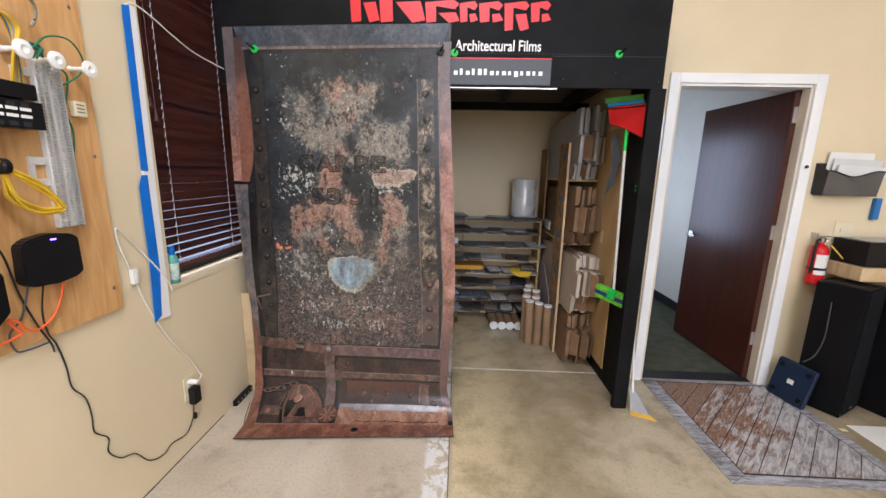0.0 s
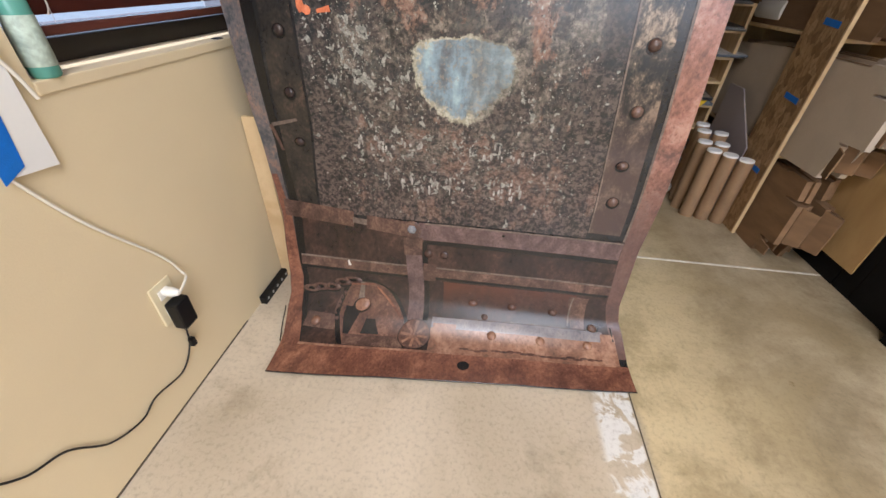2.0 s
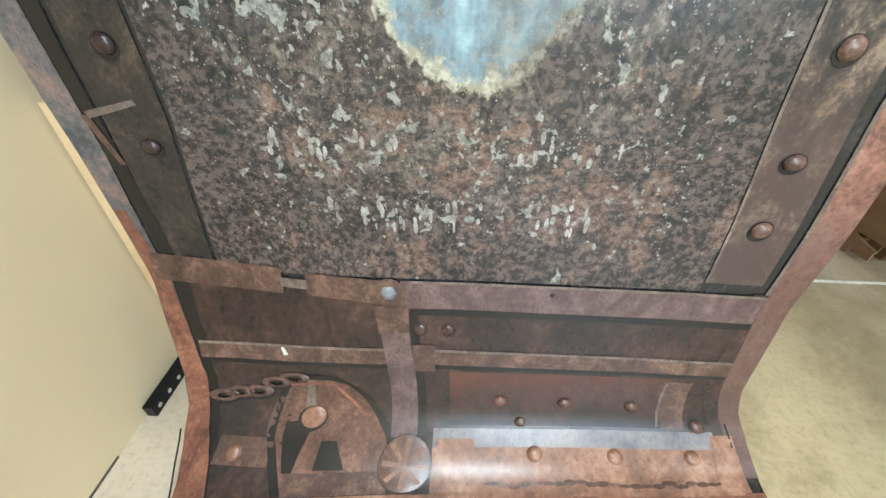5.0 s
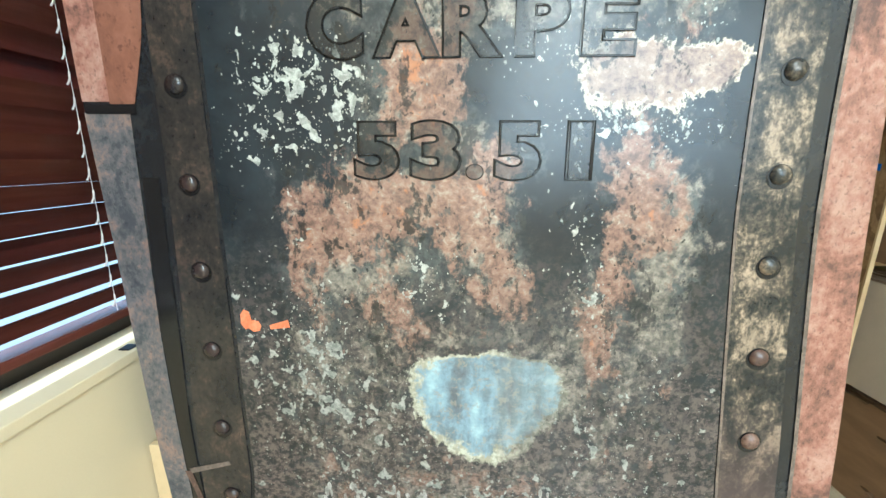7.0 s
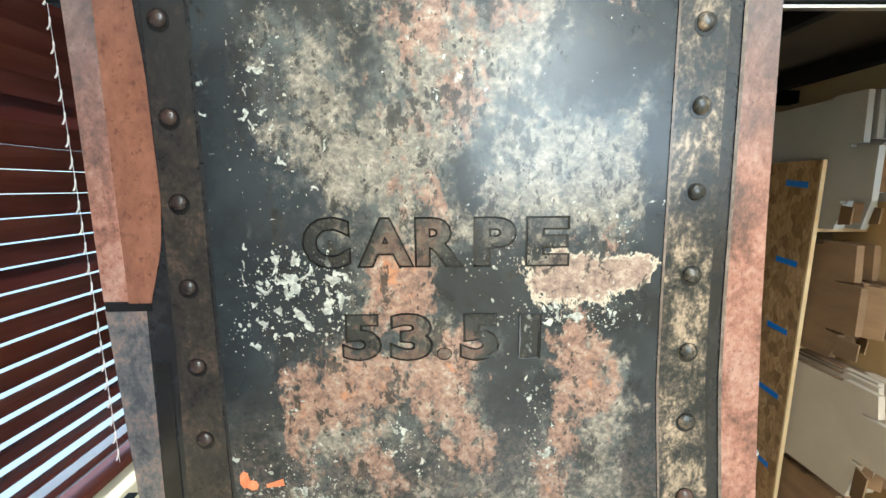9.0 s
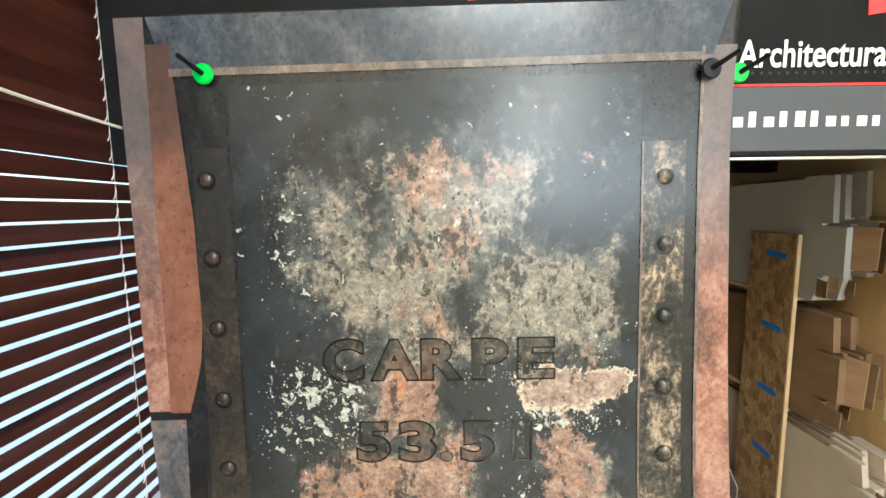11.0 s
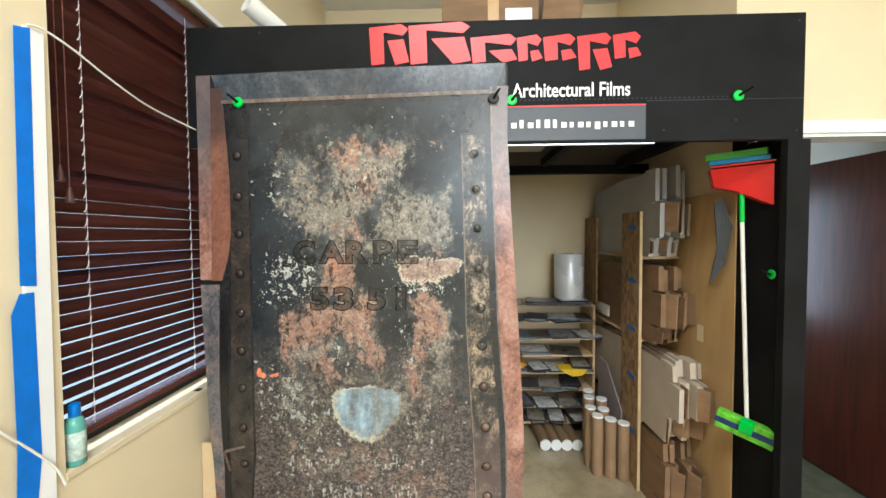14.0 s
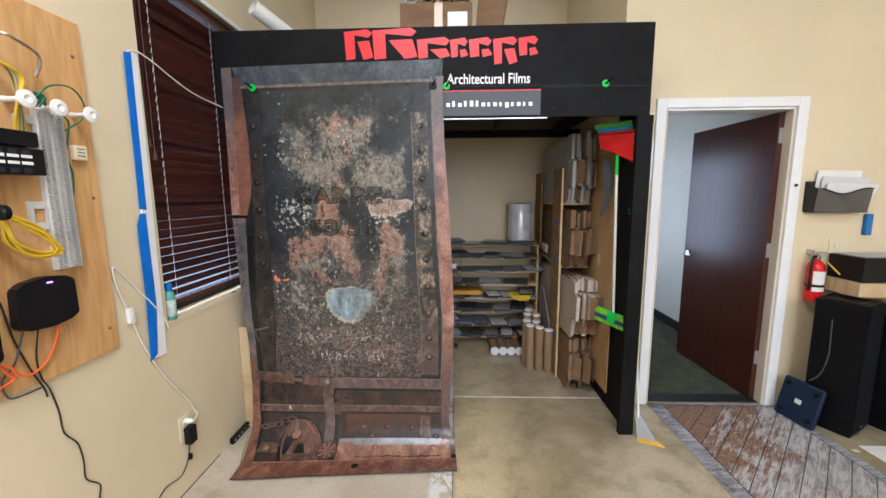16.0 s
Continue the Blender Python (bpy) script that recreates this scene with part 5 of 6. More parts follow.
for zz in (0.308, 0.368):
    part("socket", boxed(WX + 0.006, WX + 0.008, 2.873, 2.907, zz - 0.014, zz + 0.014, 0.002), M_PLASTIC, outlet)
adaptor = thing("power_adaptor", "black plug-in power adaptor in the outlet", "adaptor", at=(WX, 2.85, 0.29))
part("case", boxed(WX + 0.008, WX + 0.045, 2.870, 2.920, 0.252, 0.342, 0.006), M_BLACKPL, adaptor)
part("cord_bead", boxed(WX + 0.008, WX + 0.024, 2.884, 2.900, 0.160, 0.190, 0.004), M_BLACKPL, adaptor)
plug = thing("white_plug", "white cord plug in the upper socket", "plug", at=(WX, 2.88, 0.378))
part("plug_body", lathe(bmesh.new(), [(0.013, 0.008), (0.014, 0.03), (0.009, 0.045), (0.005, 0.05)], (WX, 2.894, 0.372), "x", 14), M_PLASTIC, plug, smooth=True)
cable("lamp_cable", [(WX + 0.05, 2.895, 0.372), (WX + 0.04, 2.94, 0.385), (WX + 0.012, 2.962, 0.385), (WX + 0.007, 2.927, 0.467), (WX + 0.007, 2.798, 0.654), (WX + 0.007, 2.696, 0.862), (WX + 0.009, 2.648, 1.006), (WX + 0.009, 2.604, 1.137), (WX + 0.009, 2.594, 1.216), (WX + 0.009, 2.621, 1.205), (WX + 0.009, 2.703, 1.105), (WX + 0.016, 2.809, 0.961), (WX + 0.016, 2.843, 0.881)], 0.0034, WHT, "thin white lamp cord draped on the wall")
inline = thing("inline_switch", "white rocker switch on the lamp cord", "switch", at=(WX, 2.616, 1.0))
part("case", boxed(WX + 0.003, WX + 0.022, 2.632, 2.662, 0.974, 1.04, 0.005), M_PLASTIC, inline)
part("rocker", boxed(WX + 0.022, WX + 0.025, 2.641, 2.654, 0.993, 1.021, 0.002), M_PLASTIC, inline)
cable("lamp_cable", [(WX + 0.012, 2.80, 2.118), (WX + 0.02, 2.83, 2.122), (WX + 0.03, 2.902, 2.102), (WX + 0.03, 3.016, 2.066), (WX + 0.03, 3.169, 2.031), (WX + 0.03, 3.409, 2.016)], 0.003, WHT, "white cord drooping across the blind")
bottle = thing("spray_bottle", "clear green-labelled spray bottle with a blue cap on the sill", "bottle", at=(WX - 0.02, 2.91, 0.904))
part("bottle_body", lathe(bmesh.new(), [(0.02, 0.0), (0.024, 0.005), (0.024, 0.12), (0.019, 0.138), (0.011, 0.145)], (WX - 0.012, 2.902, 0.904), seg=20), surface("sea_green_plastic", (0.12, 0.36, 0.30), 0.2, vary=0.1, relief=0.0), bottle, smooth=True)
part("label", lathe(bmesh.new(), [(0.0242, 0.02), (0.0246, 0.021), (0.0246, 0.10), (0.0242, 0.101)], (WX - 0.012, 2.902, 0.904), seg=20), surface("pale_label", (0.45, 0.55, 0.48), 0.5, vary=0.3, scale=40), bottle, smooth=True)
part("cap", lathe(bmesh.new(), [(0.013, 0.144), (0.0145, 0.146), (0.0135, 0.18), (0.008, 0.184)], (WX - 0.012, 2.902, 0.904), seg=16), surface("blue_cap", (0.01, 0.16, 0.55), 0.3), bottle, smooth=True)
angle = thing("slotted_angle", "black slotted steel angle on the floor along the wall", "steel angle", at=(-1.26, 3.3, 0))
part("angle_bar", boxed(-1.286, -1.262, 3.235, 3.62, 0.0, 0.035, 0.001), M_BLACKPL, angle)
for k in range(10):
    bm = bmesh.new()
    cyl(bm, (-1.2615, 3.255 + k * 0.038, 0.018), (-1.2605, 3.255 + k * 0.038, 0.018), 0.006, seg=10)
    part("slot", bm, M_ALU, angle)
solid("leaning_offcut", boxed(-1.285, -1.225, 3.42, 3.435, 0.0, 0.68, 0.002), M_PINE, "narrow pale plywood offcut leaning behind the print", "offcut")
solid("sill_grommet", boxed(WX - 0.03, WX - 0.006, 3.43, 3.456, 0.9035, 0.9065, 0.001), M_BLACKPL, "small black plug in the window sill", "plug")

# ---- black booth front ----
HY = 3.405
header = thing("sign_header", "black painted plywood header with red shapes and white lettering", "sign", at=(0, HY, 1.94))
part("header_board", boxed(WX + 0.004, 1.192, HY, HY + 0.03, 1.94, 2.432, 0.003), M_BLACK, header)
part("header_edge_rail", boxed(0.02, 0.62, HY + 0.006, HY + 0.02, 1.932, 1.9385, 0.001), M_METAL, header, "thin metal rail under the header")
M_LOGO = surface("red_vinyl", (0.68, 0.028, 0.03), 0.35, vary=0.06, relief=0.02)
SHAPES = [(-0.52, -0.37, 2.262, 2.424, 0.35), (-0.36, -0.12, 2.262, 2.428, 0.28), (-0.11, 0.065, 2.262, 2.375, 0.3), (0.075, 0.165, 2.265, 2.37, 0.4), (0.18, 0.30, 2.265, 2.37, 0.42), (0.315, 0.44, 2.225, 2.37, 0.34), (0.455, 0.555, 2.268, 2.372, 0.42)]
for a, b2, lo, hi, w in SHAPES:
    bm = bmesh.new()
    d = (b2 - a) * w
    Y = HY - 0.002
    prism(bm, [(a, Y, lo), (a + d, Y, lo + 0.006), (a + d * 0.95, Y, hi - 0.03), (b2 - d * 0.4, Y, hi - 0.045), (b2, Y, hi - 0.02), (b2 - d * 0.5, Y, hi), (a - 0.008, Y, hi - 0.012)], (0, 0.0015, 0))
    prism(bm, [(a + d * 1.25, Y, hi - 0.065), (b2 - d * 0.35, Y, hi - 0.06), (b2 + 0.004, Y, lo + 0.012), (b2 - d, Y, lo)], (0, 0.0015, 0))
    part("red_shape", bm, M_LOGO, header, "plain red vinyl shape")
M_LETTER = surface("white_vinyl", (0.80, 0.80, 0.78), 0.4, vary=0.03, relief=0.0)


def lettering(name, text, x0, x1, z0, z1, y, material, parent, bold=0.012):
    cu = bpy.data.curves.new(name, "FONT")
    cu.body, cu.size, cu.offset, cu.extrude = text, 1.0, bold, 0.004
    tmp = bpy.data.objects.new(name, cu)
    scene.collection.objects.link(tmp)
    me = bpy.data.meshes.new_from_object(tmp.evaluated_get(bpy.context.evaluated_depsgraph_get()))
    bpy.data.objects.remove(tmp)
    xs, ys = [v.co.x for v in me.vertices], [v.co.y for v in me.vertices]
    ax, bx, ay, by = min(xs), max(xs), min(ys), max(ys)
    for v in me.vertices:
        v.co = (x0 + (v.co.x - ax) / (bx - ax) * (x1 - x0), y - v.co.z * 0.2, z0 + (v.co.y - ay) / (by - ay) * (z1 - z0))
    me.materials.clear()
    me.materials.append(material)
    ob = new(name, me)
    ob.parent = parent
    ob.matrix_parent_inverse = Matrix.Translation(-Vector(parent.location))
    return ob


lettering("white_lettering", "Architectural Films", 0.048, 0.516, 2.122, 2.178, HY - 0.002, M_LETTER, header)
part("grey_info_panel", boxed(-0.45, 0.578, HY - 0.0022, HY + 0.0, 1.95, 2.083), surface("slate_vinyl", (0.05, 0.054, 0.062), 0.4, vary=0.1), header, "slate grey vinyl panel")
part("red_rule", boxed(-0.45, 0.578, HY - 0.003, HY + 0.0, 2.084, 2.089), M_LOGO, header)
for k in range(15):
    lo, hi = 2.0 - 0.008 * (k == 10), 2.021 + 0.011 * (k in (1, 3, 4, 5))
    part("text_bar", boxed(0.045 + 0.0333 * k, 0.066 + 0.0333 * k - 0.006 * (k % 2), HY - 0.0036, HY - 0.002, lo, hi, 0.0), M_LETTER, header)
bm = bmesh.new()
for k in range(46):
    box(bm, 0.06 + k * 0.0185, 0.066 + k * 0.0185, HY - 0.0016, HY + 0.001, 2.109, 2.114)
part("perforated_line", bm, M_BASE, header)
part("header_seam", boxed(0.58, 1.19, HY - 0.0012, HY + 0.001, 2.10, 2.1025), M_BASE, header)
for xx, zz in ((-0.98, 2.405), (-0.3, 2.39), (1.165, 2.40), (1.165, 1.975), (0.93, 2.02), (0.65, 1.985)):
    bm = bmesh.new()
    cyl(bm, (xx, HY - 0.0012, zz), (xx, HY, zz), 0.0045, seg=10)
    part("screw", bm, M_BASE, header)
post = thing("booth_post", "black painted timber post and side board of the booth", "post", at=(1.16, 3.4, 0))
part("front_board", boxed(1.118, 1.205, 3.385, 3.42, 0.0, 1.938, 0.003), M_BLACK, post)
part("side_board", boxed(1.168, 1.2, 3.422, 3.66, 0.0, 1.98, 0.002), M_BLACK, post)
part("back_board", boxed(1.168, 1.2, 3.662, 3.76, 0.0, 2.40, 0.002), M_BLACK, post)
solid("booth_roof", boxed(WX + 0.004, 1.176, 3.44, 5.145, 2.405, 2.43), surface("dark_roof_ply", (0.05, 0.04, 0.03), 0.7, vary=0.2), "dark plywood roof of the booth", "roof", kind="structure")
solid("booth_lining", boxed(WX + 0.004, 1.176, 3.44, 5.145, 2.11, 2.125), MATS["dark_roof_ply"], "dark plywood lining under the booth roof", "roof", kind="structure")
for a in ((-1.28, 1.17, 4.57, 4.63, 2.0, 2.06), (0.94, 1.0, 3.45, 4.57, 2.03, 2.09), (0.42, 0.46, 3.45, 4.57, 2.05, 2.10), (-0.4, -0.36, 3.45, 4.57, 2.05, 2.10)):
    solid("timber_beam", boxed(*a, bevel=0.003), M_BLACK, "black painted timber beam under the booth roof", "beam", "beams of the booth")
solid("ceiling_tile", boxed(0.02, 0.36, 3.7, 4.3, 2.098, 2.108), surface("pale_ceiling_panel", (0.40, 0.39, 0.35), 0.6), "pale panel fixed under the booth roof", "panel")
setting("baseboard_nook", boxed(1.166, NX, 3.765, 5.0, 0, 0.095), M_BLACK, "black baseboard of the nook")
solid("hardboard_sheet", boxed(1.155, 1.163, 3.71, 4.30, 0.10, 1.78, 0.001), M_PANEL, "tan hardboard sheet against the side of the nook", "board")


def push_pin(x, y, z, green, m=None):
    ob = thing("push_pin", "green plastic washer pin with a black peg" if green else "black peg pin holding the print", "pin", "pins of the booth", at=(x, y, z))
    part("washer", lathe(bmesh.new(), [(0.004, -0.002), (0.019, -0.004), (0.021, -0.008), (0.018, -0.012), (0.006, -0.013)], (x, y, z), "y", 20), M_GREEN if green else M_BLACKPL, ob, smooth=True)
    bm = bmesh.new()
    cyl(bm, (x, y - 0.012, z), (x + (0.018 if x > -0.5 else -0.014), y - 0.062, z + 0.016), 0.0055, 0.0045, 10)
    part("peg", bm, M_BLACKPL, ob)
    if m:
        ob.matrix_basis = m
    return ob


push_pin(-1.058, 3.379, 2.113, True)
push_pin(0.046, 3.403, 2.11, True)
push_pin(-0.029, 3.379, 2.111, False)
push_pin(0.934, 3.405, 2.112, True)
push_pin(1.15, 3.5, 1.395, True, Matrix.Translation((1.166, 3.5, 1.395)) @ pose(0, 0, 0, 0, 0, -90))

# ---- things on the booth roof ----
tube = thing("white_tube", "fat white plastic tube leaning on the booth roof", "tube", at=(-1.0, 3.8, 2.43))
bm = bmesh.new()
cyl(bm, (-1.135, 3.6, 2.645), (-0.88, 3.98, 2.475), 0.046, seg=24, caps=False)
bmesh.ops.solidify(bm, geom=bm.faces[:], thickness=0.004)
part("tube_wall", bm, M_PLASTIC, tube, smooth=True)
solid("foam_slab", boxed(-0.75, -0.255, 3.5, 3.9, 2.432, 2.466, 0.003), M_WHITE, "white foam slab lying on the booth roof", "foam board")
crate = thing("cardboard_box", "taped brown cardboard box on the booth roof", "box", at=(0, 3.9, 2.43))
part("box_body", boxed(-0.24, 0.20, 3.62, 4.05, 2.432, 2.655, 0.003), M_CARD, crate)
part("packing_tape", boxed(-0.03, 0.02, 3.6185, 3.62, 2.45, 2.655), surface("clear_tape", (0.50, 0.33, 0.17), 0.15), crate)
part("shipping_label", boxed(0.05, 0.17, 3.6182, 3.62, 2.50, 2.60), M_PLASTIC, crate)
solid("open_carton", prism(bmesh.new(), [(0.215, 3.68, 2.432), (0.37, 3.62, 2.432), (0.43, 3.60, 2.80), (0.40, 3.62, 2.86), (0.25, 3.66, 2.84)], (0.02, 0.3, 0)), M_CARD, "open brown carton with its flaps up", "carton")
for k, (xx, zz) in enumerate(((-0.17, 2.702), (-0.07, 2.702), (0.04, 2.702), (0.135, 2.702))):
    bm = bmesh.new()
    cyl(bm, (xx, 3.63, zz), (xx + 0.02, 4.1, zz), 0.045, seg=20, caps=False)
    bmesh.ops.solidify(bm, geom=bm.faces[:], thickness=0.004)
    solid("mailing_tube", bm, M_PLASTIC if k == 0 else M_TUBE, "open mailing tube lying on the box", "tube", "tubes on the booth roof", smooth=True)

# ---- sorter shelves in the nook ----
SHELF_Z = [1.022, 0.895, 0.76, 0.63, 0.495, 0.36, 0.222, 0.095]
sorter = thing("sample_sorter", "pale wooden sorter with eight shallow shelves of samples", "shelf", at=(0.1, 4.98, 0))
for xx in (-0.62, 0.14, 0.884):
    part("upright", boxed(xx, xx + 0.018, 4.83 + (0.25 if xx == 0.14 else 0), 5.14, 0, 1.022, 0.001), M_PINE, sorter)
for zz in SHELF_Z:
    part("shelf_board", boxed(-0.60, 0.884, 4.82, 5.14, zz - 0.014, zz, 0.001), M_PINE, sorter)
rng = random.Random(11)
TONES = [(0.03, 0.031, 0.034), (0.24, 0.25, 0.27), (0.08, 0.075, 0.07), (0.62, 0.62, 0.61), (0.15, 0.18, 0.22), (0.34, 0.30, 0.24)]
FACES = [surface("sample_face_" + "abcdef"[k], c, 0.3, vary=0.35, scale=18, grain=90, relief=0.05) for k, c in enumerate(TONES)]
for i, zz in enumerate(SHELF_Z):
    x = -0.02
    while x < 0.80:
        w, h = rng.uniform(0.13, 0.24), rng.uniform(0.006, 0.016)
        lift = 0.0
        for layer in range(rng.choice((1, 2, 2, 3))):
            a = rng.uniform(-16, 16)
            ob = thing("film_sample", "thin framed film sample lying on the shelf", "sample", "samples on the sorter", at=(x + w / 2, 4.93, zz + lift + 0.001))
            m = pose(x + w / 2 + rng.uniform(-0.01, 0.01), 4.915 + rng.uniform(-0.04, 0.01), zz + lift + 0.001, rng.uniform(0, 4), 0, a)
            part("sample_core", boxed(-w / 2, w / 2, -0.105, 0.10, 0, h, 0.001, m=m), FACES[rng.choice((0, 0, 2, 4))], ob)
            part("sample_face", boxed(-w / 2 + 0.012, w / 2 - 0.012, -0.095, 0.09, h, h + 0.0012, m=m), FACES[rng.randrange(6)], ob)
            lift += h + 0.0035
        x += w + rng.uniform(0.0, 0.03)
M_ENV = surface("ochre_envelope_paper", (0.62, 0.32, 0.05), 0.6, vary=0.1, scale=8)
solid("envelope", prism(bmesh.new(), [(0.04, 4.80, 0.53), (0.33, 4.80, 0.53), (0.37, 4.80, 0.555), (0.33, 4.83, 0.562), (0.04, 4.83, 0.565)], (0, 0.2, 0)), M_ENV, "ochre padded envelope on the sorter shelf", "envelope")
solid("yellow_pouch", prism(bmesh.new(), [(0.62, 4.80, 0.52), (0.72, 4.80, 0.465), (0.80, 4.80, 0.475), (0.84, 4.80, 0.525)], (0, 0.1, 0.01)), surface("bright_yellow_plastic", (0.75, 0.50, 0.02), 0.4), "bright yellow plastic pouch over the shelf edge", "pouch")
solid("label_cards", boxed(0.03, 0.10, 4.81, 4.87, 0.79, 0.84, 0.002), M_WHITE, "small white stack of cards on the shelf", "cards")
roll = thing("film_roll", "upright silver-white roll of film on the sorter", "film roll", at=(0.735, 4.96, 1.022))
part("roll_body", lathe(bmesh.new(), [(0.035, 0.004), (0.112, 0.0), (0.115, 0.01), (0.115, 0.385), (0.11, 0.392), (0.04, 0.392)], (0.735, 4.965, 1.023), seg=36), surface("silver_white_film", (0.70, 0.71, 0.72), 0.28, 0.15, vary=0.05, relief=0.02), roll, smooth=True)
part("roll_core", lathe(bmesh.new(), [(0.03, 0.3), (0.038, 0.31), (0.038, 0.396), (0.032, 0.398)], (0.735, 4.965, 1.023), seg=24), M_TUBE, roll, smooth=True)


def mailing_tube(p0, p1, r, capped):
    ob = thing("mailing_tube", "brown kraft mailing tube with a white end cap" if capped else "open brown kraft tube on the floor", "tube", "mailing tubes in the nook", at=p0)
    bm = bmesh.new()
    cyl(bm, p0, p1, r, seg=20, caps=False)
    bmesh.ops.solidify(bm, geom=bm.faces[:], thickness=0.0035)
    part("tube_wall", bm, M_TUBE, ob, smooth=True)
    if capped:
        d = (Vector(p1) - Vector(p0)).normalized()
        bm = bmesh.new()
        cyl(bm, Vector(p1) - d * 0.004, Vector(p1) + d * 0.006, r * 1.02, r * 0.97, 20)
        part("end_cap", bm, M_WHITE, ob, "white plastic end cap")


for xx in (0.462, 0.54, 0.617, 0.693):
    mailing_tube((xx - 0.01, 5.1, 0.041), (xx, 4.585, 0.041), 0.04, True)
for xx in (-0.06, 0.012, 0.085):
    mailing_tube((xx, 5.1, 0.037), (xx, 4.70, 0.037), 0.036, False)
for xx, yy, h in ((0.738, 4.325, 0.385), (0.812, 4.30, 0.375), (0.882, 4.27, 0.365), (0.722, 4.415, 0.40), (0.80, 4.39, 0.40), (0.745, 4.51, 0.43), (0.82, 4.48, 0.43), (0.77, 4.60, 0.44)):
    mailing_tube((xx, yy, 0.001), (xx, yy, h), 0.036, True)
solid("leaning_board", prism(bmesh.new(), [(0.893, 4.76, 0), (0.893, 4.36, 0), (0.905, 4.36, 0.40), (0.905, 4.62, 0.64), (0.905, 4.76, 0.64)], (0.008, 0, 0)), surface("mauve_grey_board", (0.30, 0.26, 0.27), 0.5, vary=0.06), "mauve-grey board leaning against the rack", "board")

# ---- rack of flat cartons ----
rack = thing("carton_rack", "strand-board rack with pine shelves and blue tape marks", "rack", at=(1.05, 4.5, 0))
part("rack_upright", boxed(0.916, 0.932, 4.16, 4.40, 0, 1.705, 0.001), M_OSB, rack, "strand-board upright")
part("upright_edge", boxed(0.9155, 0.9325, 4.152, 4.16, 0, 1.705, 0.001), M_PINE, rack, "raw pale edge")
part("rack_upright", boxed(0.916, 0.932, 4.86, 5.12, 1.03, 1.705, 0.001), M_OSB, rack, "strand-board upright")
for zz in (0.44, 0.935, 1.435):
    part("rack_shelf", boxed(0.933, 1.17, 4.17, 5.12, zz - 0.016, zz, 0.001), M_PINE, rack)
for zz in (1.63, 1.30, 1.0, 0.70, 0.36):
    part("tape_mark", prism(bmesh.new(), [(0.9152, 4.30, zz), (0.9152, 4.20, zz - 0.01), (0.9152, 4.20, zz - 0.035), (0.9152, 4.30, zz - 0.025)], (-0.001, 0, 0)), M_BLUETAPE, rack, "blue tape mark")


def carton_pile(z0, z1, front, n, material, seed, label):
    """Flat cartons stored on edge, each with slotted flaps that stand out towards the room."""
    r = random.Random(seed)
    e1, e2 = r.uniform(0.2, 0.34), r.uniform(0.6, 0.78)
    for k in range(n):
        x = 0.942 + k * 0.20 / n
        f = front + 0.03 * (k % 3) + r.uniform(-0.02, 0.02)
        h = (z1 - z0) * r.uniform(0.93, 1.0) * (1 - 0.06 * k / n)
        s1, s2 = h * (e1 + r.uniform(-0.03, 0.03)), h * (e2 + r.uniform(-0.03, 0.03))
        d1, d2, d3 = 0.09 + r.uniform(-0.02, 0.02), r.uniform(-0.01, 0.02), 0.06 + r.uniform(-0.02, 0.03)
        slant, thick = 0.02 + r.uniform(-0.004, 0.004), 0.20 / n * r.uniform(0.55, 0.85)
        back = 5.0 - 0.1 * (k % 2)
        outline = [(back, 0), (f + d1 + 0.02, 0), (f + d1, s1 - 0.008), (f + 0.12, s1 - 0.004), (f + 0.12, s1 + 0.004), (f + d2, s1 + 0.008), (f + d2 + 0.01, s2 - 0.008), (f + 0.12, s2 - 0.004), (f + 0.12, s2 + 0.004), (f + d3, s2 + 0.008), (f + d3 + 0.015, h - 0.004), (f + d3 + 0.13, h), (f + d3 + 0.14, h - 0.014), (4.55, h * 0.97), (back, h * 0.90)]
        ob = thing("flat_carton", label, "carton", "flat cartons on the rack", at=(x, 4.4, z0))
        part("carton_sheet", prism(bmesh.new(), [(x + slant * b2 / max(h, 0.01), a, z0 + 0.001 + b2) for a, b2 in outline], (thick, 0, 0)), material, ob)
        # one flap bent out of line and the slot's open flutes
        a0, a1 = (s1 + 0.012, s2 - 0.012) if k % 2 else (0.02, s1 - 0.012)
        turn, length = r.uniform(-0.6, 0.75), r.uniform(0.05, 0.085)
        fy = f + (d2 if k % 2 else d1) + 0.006
        dx, dy = length * math.sin(turn), -length * math.cos(turn)
        xs0, xs1 = x + slant * a0 / h, x + slant * a1 / h
        part("flap", prism(bmesh.new(), [(xs0, fy, z0 + a0), (xs0 + dx, fy + dy, z0 + a0 + 0.006), (xs1 + dx, fy + dy, z0 + a1 - 0.006), (xs1, fy, z0 + a1)], (0.006, 0, 0)), M_CARD, ob, "brown inner side of a flap")
        part("fluted_edge", prism(bmesh.new(), [(x + slant + 0.001, f + d3 + 0.14, z0 + h + 0.001 - 0.012), (x + slant + 0.001, 4.54, z0 + h * 0.97 + 0.002), (x + slant + 0.001, 4.54, z0 + h * 0.97 + 0.005), (x + slant + 0.001, f + d3 + 0.14, z0 + h - 0.008)], (thick - 0.002, 0, 0)), M_CARDEDGE, ob)


carton_pile(0.0, 0.43, 3.88, 6, M_CARD, 1, "brown flat carton standing on edge on the floor")
carton_pile(0.441, 0.90, 3.81, 6, M_CARDW, 2, "white-faced flat carton standing on edge on the rack")
carton_pile(0.936, 1.40, 3.96, 6, M_CARD, 3, "brown flat carton standing on edge on the rack")
carton_pile(1.436, 1.98, 3.98, 6, surface("grey_white_card", (0.40, 0.395, 0.39), 0.7, vary=0.06, rand=0.25), 4, "grey-white flat carton standing on edge on the rack")
